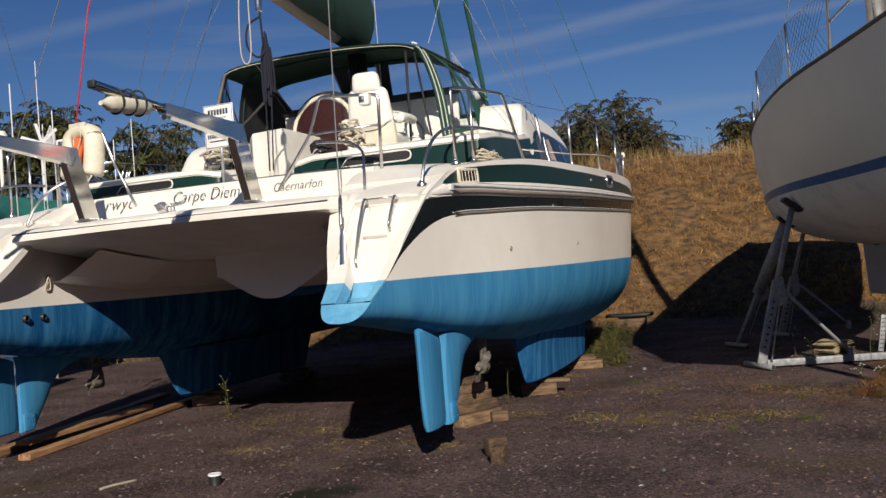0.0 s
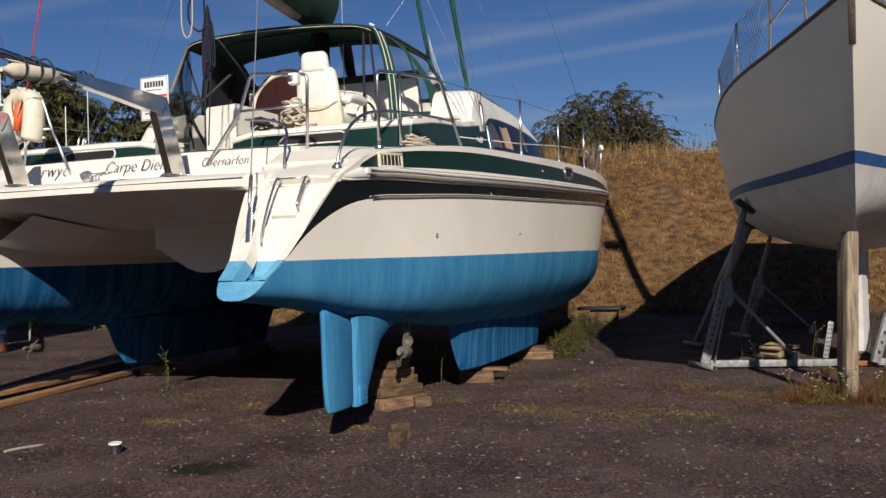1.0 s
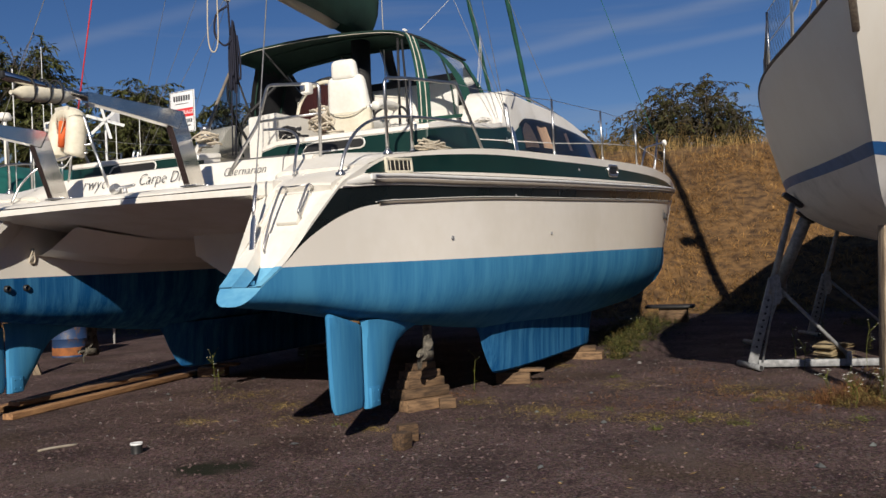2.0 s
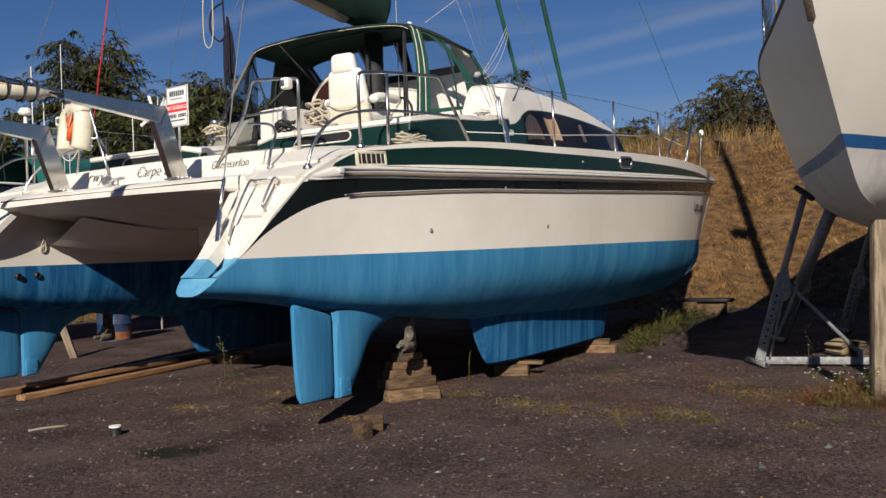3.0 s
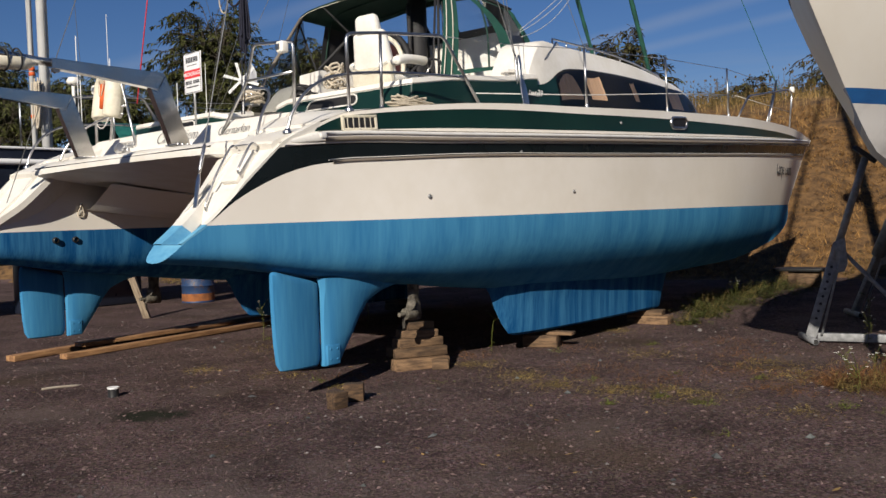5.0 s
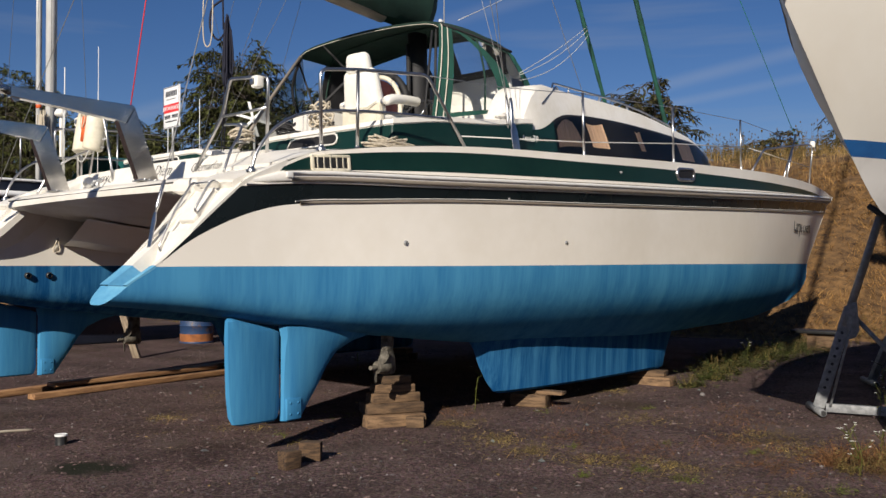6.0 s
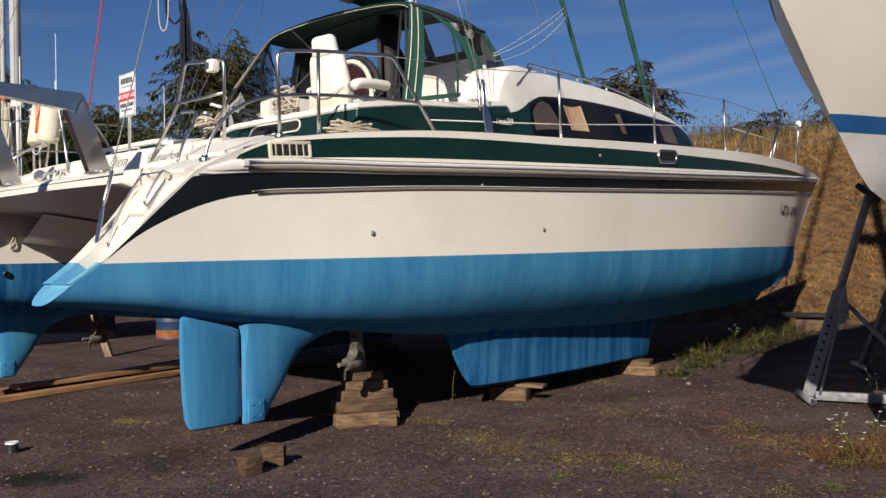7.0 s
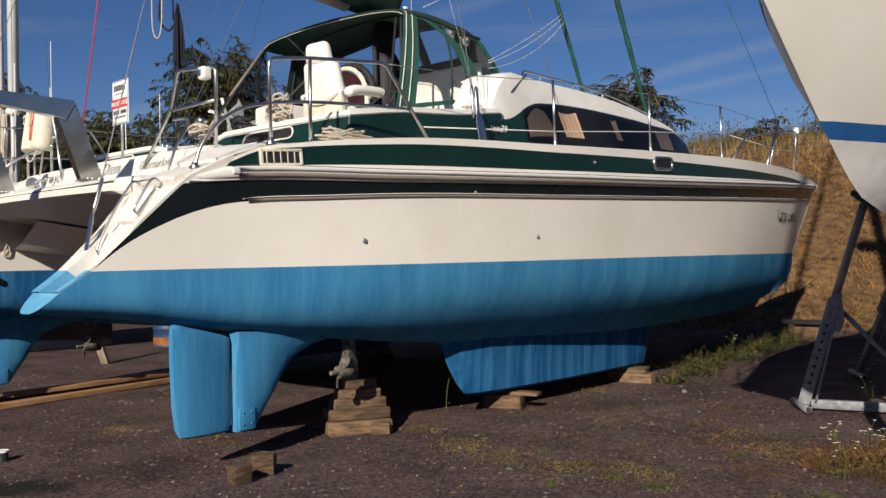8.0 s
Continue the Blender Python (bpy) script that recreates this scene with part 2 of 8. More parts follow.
# ---- shaping helpers ----
def part(name, bm, material, parent=None, label="", smooth=True):
    """Links a bmesh as one mesh object, under a thing or a part."""
    me = bpy.data.meshes.new(name)
    hard = []
    if smooth:
        for e in bm.edges:
            fs = e.link_faces
            turned = len(fs) == 2 and fs[0].smooth and fs[1].smooth
            hard.append(len(fs) == 2 and e.calc_face_angle(0) > radians(62 if turned else 27))
    bm.to_mesh(me)
    bm.free()
    for m in material if isinstance(material, (list, tuple)) else [material]:
        me.materials.append(m)
    if smooth:
        me.shade_smooth()
        if any(hard):
            flags = me.attributes.get("sharp_edge") or me.attributes.new("sharp_edge", "BOOLEAN", "EDGE")
            flags.data.foreach_set("value", hard)
    ob = new(name, me)
    ob.parent = parent
    if label:
        tagged(ob, label)
    return ob


def thing(name, label, category, at=None, group="", kind=""):
    ob = new(name)
    ob.empty_display_size = 0.2
    if at is not None:
        ob.matrix_world = at
    return tagged(ob, label, category, group, kind)


def curve(xs, ys):
    """A smooth curve through the given knots, as a function."""
    xs, ys = np.array(xs, float), np.array(ys, float)
    d = np.gradient(ys, xs)

    def f(x):
        x = min(max(x, xs[0]), xs[-1])
        i = min(int(np.searchsorted(xs, x, side="right")) - 1, len(xs) - 2)
        h = xs[i + 1] - xs[i]
        s = (x - xs[i]) / h
        return float((1 + 2 * s) * (1 - s) ** 2 * ys[i] + s * (1 - s) ** 2 * h * d[i] + s * s * (3 - 2 * s) * ys[i + 1] + s * s * (s - 1) * h * d[i + 1])
    return f


def rounded(pts, k=6, closed=False):
    """A smooth line through points."""
    pts = [Vector(p) for p in pts]
    n, out = len(pts), []
    for i in range(n if closed else n - 1):
        a, b, c, d = (pts[j % n] if closed else pts[min(max(j, 0), n - 1)] for j in (i - 1, i, i + 1, i + 2))
        for s in range(k):
            t = s / k
            out.append(0.5 * (2 * b + (c - a) * t + (2 * a - 5 * b + 4 * c - d) * t * t + (3 * b - a - 3 * c + d) * t ** 3))
    return out if closed else out + [pts[-1]]


def bent(pts, r=0.08, k=5):
    """A polyline with its corners turned by bends of radius about r."""
    pts = [Vector(p) for p in pts]
    out = [pts[0]]
    for a, b, c in zip(pts, pts[1:], pts[2:]):
        d1, d2 = (a - b), (c - b)
        q = min(r, d1.length * 0.45, d2.length * 0.45)
        s, e = b + d1.normalized() * q, b + d2.normalized() * q
        for i in range(k + 1):
            t = i / k
            out.append((1 - t) ** 2 * s + 2 * t * (1 - t) * b + t * t * e)
    return out + [pts[-1]]


def tube(pts, r, n=8, closed=False, bm=None, flat=1.0):
    """A round bar along a line; r: a radius, or one for each point."""
    bm = bm or bmesh.new()
    pts = [Vector(p) for p in pts]
    rs = r if isinstance(r, (list, tuple)) else [r] * len(pts)
    rings, up = [], None
    m = len(pts)
    for i, p in enumerate(pts):
        a = pts[(i - 1) % m] if closed or i else p
        b = pts[(i + 1) % m] if closed or i < m - 1 else p
        d = (b - a).normalized() if (b - a).length > 1e-9 else Vector((0, 0, 1))
        if up is None:
            up = Vector((0, 0, 1)) if abs(d.z) < 0.9 else Vector((1, 0, 0))
        side = d.cross(up).normalized()
        up = side.cross(d).normalized()
        rings.append([bm.verts.new(p + rs[i] * (math.cos(2 * math.pi * j / n) * side + flat * math.sin(2 * math.pi * j / n) * up)) for j in range(n)])
    for i in range(m if closed else m - 1):
        a, b = rings[i], rings[(i + 1) % m]
        for j in range(n):
            bm.faces.new((a[j], a[(j + 1) % n], b[(j + 1) % n], b[j])).smooth = True
    if not closed:
        bm.faces.new(rings[0][::-1])
        bm.faces.new(rings[-1])
    return bm


def box(size, m=None, bevel=0.01, seg=2, bm=None, taper=(1, 1)):
    """A box with rounded edges; taper scales its upper end."""
    b = bmesh.new()
    bmesh.ops.create_cube(b, size=1)
    for v in b.verts:
        k = taper if v.co.z > 0 else (1, 1)
        v.co = Vector((v.co.x * size[0] * k[0], v.co.y * size[1] * k[1], v.co.z * size[2]))
    if bevel:
        bmesh.ops.bevel(b, geom=list(b.edges), offset=bevel, segments=seg, affect="EDGES", profile=0.5)
    if m is not None:
        b.transform(m)
    if bm is None:
        return b
    return join(bm, b)


def join(bm, other):
    me = bpy.data.meshes.new("tmp")
    other.to_mesh(me)
    other.free()
    bm.from_mesh(me)
    bpy.data.meshes.remove(me)
    return bm


def grid(rows, bm=None, closed=False, mats=None, flip=False):
    """A surface through rows of points."""
    bm = bm or bmesh.new()
    vs = [[bm.verts.new(p) for p in row] for row in rows]
    for i in range(len(vs) - 1):
        n = len(vs[i])
        for j in range(n if closed else n - 1):
            q = (vs[i][j], vs[i][(j + 1) % n], vs[i + 1][(j + 1) % n], vs[i + 1][j])
            if flip:
                q = q[::-1]
            try:
                f = bm.faces.new(q)
                if mats:
                    f.material_index = mats(i, j)
            except ValueError:
                pass
    return bm


def plate(outline, thick, m=None, bevel=0.0, bm=None):
    """A flat outline in x, y made thick in z (centred), its rim bevelled."""
    b = bmesh.new()
    vs = [b.verts.new((x, y, -thick / 2)) for x, y in outline]
    f = b.faces.new(vs)
    ret = bmesh.ops.extrude_face_region(b, geom=[f])
    bmesh.ops.translate(b, verts=[v for v in ret["geom"] if isinstance(v, bmesh.types.BMVert)], vec=(0, 0, thick))
    bmesh.ops.recalc_face_normals(b, faces=b.faces)
    if bevel:
        rim = [e for e in b.edges if abs(e.verts[0].co.z - e.verts[1].co.z) < 1e-6]
        bmesh.ops.bevel(b, geom=rim, offset=bevel, segments=2, affect="EDGES", profile=0.5)
    if m is not None:
        b.transform(m)
    if bm is None:
        return b
    return join(bm, b)


def lathe(profile, n=20, m=None):
    """A turned shape: (radius, height) pairs round z."""
    rows = [[(r * math.cos(2 * math.pi * j / n), r * math.sin(2 * math.pi * j / n), z) for j in range(n)] for r, z in profile]
    bm = grid(rows, closed=True)
    bmesh.ops.remove_doubles(bm, verts=bm.verts, dist=1e-5)
    bmesh.ops.recalc_face_normals(bm, faces=bm.faces)
    for face in bm.faces:
        face.smooth = True
    if m is not None:
        bm.transform(m)
    return bm


def text_mesh(text, size, shear, spacing, thin):
    cu = bpy.data.curves.new("text", "FONT")
    cu.body, cu.size, cu.shear, cu.extrude, cu.space_character = text, size, shear, 0.0015, spacing
    cu.resolution_u = 4
    cu.offset = -thin * size
    tmp = new("text", cu)
    me = bpy.data.meshes.new_from_object(tmp.evaluated_get(bpy.context.evaluated_depsgraph_get()))
    bpy.data.objects.remove(tmp)
    bpy.data.curves.remove(cu)
    return me


def letters(text, size, m, material, parent, shear=0.0, label="", spacing=1.0, align="LEFT", thin=0.0):
    """Words as flat raised letters, each letter a mesh of its own."""
    def reach(word):
        me = text_mesh(word, size, 0.0, spacing, 0.0)
        x = max(v.co.x for v in me.vertices)
        bpy.data.meshes.remove(me)
        return x
    dot = reach(".")
    start = -0.5 * reach(text) if align == "CENTER" else 0.0
    for k, ch in enumerate(text):
        if ch == " ":
            continue
        me = text_mesh(ch, size, shear, spacing, thin)
        me.materials.clear()
        me.materials.append(material)
        ob = new("letter", me)
        ob.parent = parent
        ob.matrix_basis = m @ Matrix.Translation((start + (reach(text[:k] + ".") - dot if k else 0.0), 0, 0))
        if label:
            tagged(ob, label)


def basis(origin, x, y):
    """The pose whose x and y axes point along the given ways."""
    x = Vector(x).normalized()
    z = x.cross(Vector(y)).normalized()
    y = z.cross(x)
    m = Matrix((x, y, z)).transposed().to_4x4()
    m.translation = Vector(origin)
    return m


# ---- ground and bank ----
def bank_height(x, y):
    """The yard is level; behind it rises a bank, then rough land."""
    foot = 18.7 + 0.5 * noise.noise((x * 0.15, 3.1, 0)) + 0.25 * noise.noise((x * 0.6, 7.7, 0))
    s = y - foot
    h = 0.0
    if s > 0:
        rise, top = 0.60 * s * s / (s + 0.25), 3.97 + 0.08 * (s - 6.2)
        h = rise if s < 2 else -math.log(math.exp(-5 * rise) + math.exp(-5 * top)) / 5 if s < 12 else top
        if s > 60:
            h -= 0.08 * (s - 60)
        k = min(1, s / 1.5)
        h += k * (0.22 * noise.noise((x * 0.35, y * 0.35, 1.7)) + 0.10 * noise.noise((x * 1.1, y * 1.1, 4.2)) + 0.045 * noise.noise((x * 3.1, y * 3.1, 9.2)))
    else:
        h += 0.018 * noise.noise((x * 0.5, y * 0.5, 2.0)) + 0.008 * noise.noise((x * 2.2, y * 2.2, 5.0))
    return h


def spaced(a, b, fine_a, fine_b, step, coarse):
    out, p = [], a
    while p < b:
        out.append(p)
        d = max(fine_a - p, p - fine_b, 0)
        p += step + coarse * d
    return out + [b]


def ground_mat():
    m = mat("cinder_ground", (0.102, 0.068, 0.060), (0.045, 0.029, 0.026), 1.3, 0.95, bump=1.0, bscale=70, detail=9, spread=(0.30, 0.68))
    nt = m.node_tree
    p = nt.nodes["Principled BSDF"]
    p.inputs["Specular IOR Level"].default_value = 0.15
    src = p.inputs["Base Color"].links[0].from_socket
    co = nt.nodes["Texture Coordinate"]
    # pale grit
    vo = nt.nodes.new("ShaderNodeTexVoronoi")
    vo.inputs["Scale"].default_value = 60
    nt.links.new(co.outputs["Object"], vo.inputs["Vector"])
    wn2 = nt.nodes.new("ShaderNodeSeparateColor")
    nt.links.new(vo.outputs["Color"], wn2.inputs[0])
    gt = nt.nodes.new("ShaderNodeMapRange")
    gt.inputs["From Min"].default_value, gt.inputs["From Max"].default_value = 0.80, 1.0
    nt.links.new(wn2.outputs[0], gt.inputs["Value"])
    # every grain has a tone of its own, at two sizes
    tone = src
    for size in (58, 150):
        vg = nt.nodes.new("ShaderNodeTexVoronoi")
        vg.inputs["Scale"].default_value = size
        nt.links.new(co.outputs["Object"], vg.inputs["Vector"])
        sg = nt.nodes.new("ShaderNodeSeparateColor")
        nt.links.new(vg.outputs["Color"], sg.inputs[0])
        hv = nt.nodes.new("ShaderNodeHueSaturation")
        mv = nt.nodes.new("ShaderNodeMapRange")
        mv.inputs["To Min"].default_value, mv.inputs["To Max"].default_value = 0.45, 1.6
        nt.links.new(sg.outputs[1], mv.inputs["Value"])
        nt.links.new(mv.outputs[0], hv.inputs["Value"])
        mh = nt.nodes.new("ShaderNodeMapRange")
        mh.inputs["To Min"].default_value, mh.inputs["To Max"].default_value = 0.44, 0.55
        nt.links.new(sg.outputs[2], mh.inputs["Value"])
        nt.links.new(mh.outputs[0], hv.inputs["Hue"])
        nt.links.new(tone, hv.inputs["Color"])
        tone = hv.outputs[0]
    m1 = nt.nodes.new("ShaderNodeMixRGB")
    m1.inputs["Color2"].default_value = (0.13, 0.11, 0.11, 1)
    gt.inputs["From Min"].default_value = 0.90
    nt.links.new(gt.outputs[0], m1.inputs["Fac"])
    nt.links.new(tone, m1.inputs["Color1"])
    # dry moss and soil in patches
    nz = nt.nodes.new("ShaderNodeTexNoise")
    nz.inputs["Scale"].default_value, nz.inputs["Detail"].default_value = 0.55, 7
    nt.links.new(co.outputs["Object"], nz.inputs["Vector"])
    ms = nt.nodes.new("ShaderNodeMapRange")
    ms.inputs["From Min"].default_value, ms.inputs["From Max"].default_value = 0.56, 0.72
    ms.inputs["To Max"].default_value = 0.7
    nt.links.new(nz.outputs["Fac"], ms.inputs["Value"])
    m2 = nt.nodes.new("ShaderNodeMixRGB")
    m2.inputs["Color2"].default_value = (0.060, 0.042, 0.022, 1)
    nt.links.new(ms.outputs[0], m2.inputs["Fac"])
    nt.links.new(m1.outputs[0], m2.inputs["Color1"])
    # pale dusty places where vehicles turn
    nd = nt.nodes.new("ShaderNodeTexNoise")
    nd.inputs["Scale"].default_value, nd.inputs["Detail"].default_value = 0.9, 8
    ov = nt.nodes.new("ShaderNodeMapping")
    ov.inputs["Location"].default_value = (3.7, 1.3, 0)
    nt.links.new(co.outputs["Object"], ov.inputs["Vector"])
    nt.links.new(ov.outputs["Vector"], nd.inputs["Vector"])
    md = nt.nodes.new("ShaderNodeMapRange")
    md.inputs["From Min"].default_value, md.inputs["From Max"].default_value = 0.57, 0.70
    md.inputs["To Max"].default_value = 0.45
    nt.links.new(nd.outputs["Fac"], md.inputs["Value"])
    m3 = nt.nodes.new("ShaderNodeMixRGB")
    m3.inputs["Color2"].default_value = (0.135, 0.105, 0.094, 1)
    nt.links.new(md.outputs[0], m3.inputs["Fac"])
    nt.links.new(m2.outputs[0], m3.inputs["Color1"])
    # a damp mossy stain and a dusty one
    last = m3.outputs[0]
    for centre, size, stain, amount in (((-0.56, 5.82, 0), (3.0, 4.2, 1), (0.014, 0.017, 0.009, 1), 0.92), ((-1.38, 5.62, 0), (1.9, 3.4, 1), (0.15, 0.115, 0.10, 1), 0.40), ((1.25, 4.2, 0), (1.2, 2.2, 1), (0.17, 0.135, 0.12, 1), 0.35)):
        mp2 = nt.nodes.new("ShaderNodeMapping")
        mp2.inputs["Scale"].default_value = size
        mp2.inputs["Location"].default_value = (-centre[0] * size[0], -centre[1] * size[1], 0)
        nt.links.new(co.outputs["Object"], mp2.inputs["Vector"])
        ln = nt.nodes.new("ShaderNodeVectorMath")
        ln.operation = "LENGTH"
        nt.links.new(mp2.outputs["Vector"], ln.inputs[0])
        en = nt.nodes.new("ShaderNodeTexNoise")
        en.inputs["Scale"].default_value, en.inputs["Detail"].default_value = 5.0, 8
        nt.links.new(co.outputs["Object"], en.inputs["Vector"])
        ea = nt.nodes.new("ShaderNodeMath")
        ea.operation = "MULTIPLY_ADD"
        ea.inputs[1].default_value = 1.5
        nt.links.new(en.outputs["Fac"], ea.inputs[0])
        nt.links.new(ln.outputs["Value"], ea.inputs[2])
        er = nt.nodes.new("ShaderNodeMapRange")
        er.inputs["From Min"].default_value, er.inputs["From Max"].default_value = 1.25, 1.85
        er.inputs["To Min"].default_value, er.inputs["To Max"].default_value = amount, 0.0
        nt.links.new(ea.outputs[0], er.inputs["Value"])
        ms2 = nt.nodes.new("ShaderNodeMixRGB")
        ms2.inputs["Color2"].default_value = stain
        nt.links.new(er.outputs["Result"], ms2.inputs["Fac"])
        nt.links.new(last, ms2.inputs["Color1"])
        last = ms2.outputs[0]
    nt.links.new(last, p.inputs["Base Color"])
    return m


STRAW = mat("dry_bank_grass", (0.175, 0.096, 0.034), (0.042, 0.022, 0.009), 6.0, 0.95, bump=1.0, bscale=26, detail=9, spread=(0.34, 0.64), stretch=(0.7, 1, 1))
CINDER = ground_mat()
gxs = spaced(-220, 220, -13, 13, 0.16, 0.11)
gys = spaced(-60, 420, 1.0, 27, 0.16, 0.11)
bm = grid([[(x, y, bank_height(x, y)) for x in gxs] for y in gys],
          mats=lambda i, j: 1 if gys[i] > 18.75 + 0.5 * noise.noise((gxs[j] * 0.15, 3.1, 0)) + 0.5 * noise.noise((gxs[j] * 1.1, gys[i], 0)) else 0)
ground = part("ground", bm, [CINDER, STRAW])
tagged(ground, "dark cinder yard rising to a bank of dry grass", "ground", kind="structure")

# ---- the catamaran ----
# local axes: x to starboard from the starboard hull's middle, y forward from the stern, z up from the ground
CAT = pose(-0.0214, 5.8455, 0, 0, 0, -17.5)
MID = -2.03
cat = thing("catamaran", "white sailing catamaran with blue bottom paint propped ashore on timber blocks", "boat", CAT)

side_v = curve([-0.4, 0, 1.1, 1.915, 3.74, 5.97, 8, 10, 11.0, 11.55], [-0.05, 0.026, 0.2, 0.35, 0.55, 0.575, 0.50, 0.27, 0.11, 0.0])
mid_v = curve([-0.4, 0.0, 1.0, 2.5, 12], [-0.183, -0.183, -0.115, 0.0, 0.0])
w_bottom = curve([-0.4, 0.3, 1.0, 1.8, 3.1, 5, 7, 9, 10.06], [1.10, 1.02, 0.905, 0.80, 0.66, 0.59, 0.60, 0.69, 0.86])
w_boot = curve([-0.4, 0, 2, 6, 11], [1.33, 1.333, 1.335, 1.352, 1.362])
w_black0 = curve([0, 0.2, 0.41, 0.8, 1.08, 1.5, 2.14, 4.07, 7.57, 11.3], [1.336, 1.49, 1.606, 1.745, 1.785, 1.808, 1.84, 1.892, 2.0, 2.135])
w_black1 = curve([0.56, 0.95, 2.14, 4.08, 6.8, 11.3], [1.880, 1.914, 1.947, 2.004, 2.098, 2.290])
w_rail1 = curve([0.63, 0.95, 2.14, 4.08, 6.8, 11.3], [1.945, 1.972, 2.004, 2.060, 2.153, 2.345])
w_green0 = curve([0.8, 1.46, 4.07, 7, 11.3], [2.0, 2.042, 2.130, 2.228, 2.378])
w_sheer = curve([0.565, 0.86, 1.1, 1.43, 2.14, 4.09, 6.15, 8.56, 10.5, 11.55], [1.90, 2.04, 2.142, 2.198, 2.275, 2.358, 2.438, 2.498, 2.478, 2.400])


def stem_u(w):
    return 10.59 + (w - 1.353) * 0.94 if w > 1.353 else 10.59 - 0.60 * ((1.353 - w) / 0.5) ** 3.2


# rows: aft end, height curve, material of the band above
white_band = curve([1.1, 1.6, 2.4, 3.7, 5.7, 7.5, 11.3], [0.022, 0.036, 0.050, 0.064, 0.086, 0.112, 0.10])


def w_green1(u):
    return w_sheer(u) - white_band(u)


UPPER = [(0.0, w_boot, 1), (0.0, w_black0, 2), (0.565, w_black1, 1), (0.66, w_rail1, 1), (0.84, w_green0, 3), (0.90, w_green1, 1), (0.93, w_sheer, 1)]
QS = [1.0, 0.985, 0.95, 0.88, 0.82, 0.77, 0.725, 0.69, 0.655, 0.62, 0.58, 0.54, 0.48, 0.40, 0.30, 0.20, 0.10]
NQ = len(QS)
bilge = curve([0, 0.15, 0.30, 0.40, 0.50, 0.60, 0.70, 0.80, 0.90, 1.0], [1.0, 0.988, 0.950, 0.905, 0.835, 0.735, 0.615, 0.465, 0.275, 0.0])
forefoot = curve([0, 0.15, 0.30, 0.45, 0.60, 0.75, 0.88, 1.0], [1.0, 0.95, 0.885, 0.80, 0.68, 0.50, 0.28, 0.0])
NA = 120


def hull_rows():
    """Points of the outer and the inner side, row by row from the keel line up."""
    out, inn, mats = [], [], []

    def put(u0, hf, q=None):
        us = stem_u(hf(10.6)) if q is None else None
        if us is None:
            wm = w_boot(10.3) - q * (w_boot(10.3) - w_bottom(10.0))
            us = stem_u(wm)
        a, b = [], []
        for i in range(NA + 1):
            t = i / NA
            t = t - 0.75 * math.sin(2 * math.pi * t) / (2 * math.pi)
            u = u0 + (us - u0) * t
            s = max(0.0, (u - 6) / (us - 6))
            s = s * s * (3 - 2 * s)
            ue = u + (11.55 - us) * s
            w = min(hf(u), w_sheer(u) + 0.0) if q is None else w_boot(u) - q * (w_boot(u) - w_bottom(min(u, 10.06)))
            v, c = side_v(ue), mid_v(ue)
            if q is not None:
                f = min(1.0, max(0.0, u / 5.5))
                f = f * f * (3 - 2 * f)
                k = (1 - q ** (4.6 - 2.35 * f)) ** (1 / (2.9 - 0.85 * f))
                g = min(1.0, max(0.0, (u - 0.8) / 3.0))
                e = min(1.0, max(0.0, (u - 6.0) / 3.5))
                k += (bilge(q) + (forefoot(q) - bilge(q)) * e * e * (3 - 2 * e) - k) * g * g * (3 - 2 * g)
                v = c + (v - c) * k
            elif hf in (w_black1, w_rail1):
                v += 0.012 * min(1, (us - u) / 0.4)
            a.append(Vector((v, u, w)))
            b.append(Vector((2 * c - v, u, w)))
        out.append(a)
        inn.append(b)

    for q in QS:
        put(-0.02 - 0.29 * q ** 0.8, w_boot, q)
        mats.append(0)
    for u0, hf, mi in UPPER:
        put(u0, hf)
        mats.append(mi)
    return out, inn, mats


h_out, h_inn, h_mats = hull_rows()


def smoothstep(x):
    x = min(1.0, max(0.0, x))
    return x * x * (3 - 2 * x)


def flip_x(p):
    return Vector((2 * MID - p[0], p[1], p[2]))


def build_hull(port):
    f = flip_x if port else (lambda p: p)
    o = [[f(p) for p in r] for r in h_out]
    n = [[f(p) for p in r] for r in h_inn]
    bm = grid(o, mats=lambda i, j: h_mats[i], flip=not port)
    inner_m = [m if m == 0 else 1 for m in h_mats]
    grid(n, bm, mats=lambda i, j: inner_m[i], flip=port)
    grid([o[0], n[0]], bm, mats=lambda i, j: 0, flip=port)
    grid([o[-1], n[-1]], bm, mats=lambda i, j: 1, flip=not port)
    # the closed foot of the stern
    low = [k for k, q in enumerate(QS) if q >= 0.45]
    grid([[o[k][0], n[k][0]] for k in low], bm, mats=lambda i, j: 4)
    bmesh.ops.remove_doubles(bm, verts=bm.verts, dist=0.0008)
    # the port bottom gets the streaked blue with shade in its colour
    return part("hull", bm, [ANTIFOUL_WORN_SHADED if port else ANTIFOUL, GELCOAT, NAVY_STRIPE, GREEN_STRIPE, ANTIFOUL_LIGHT], cat, "white hull with blue bottom and dark green stripes")


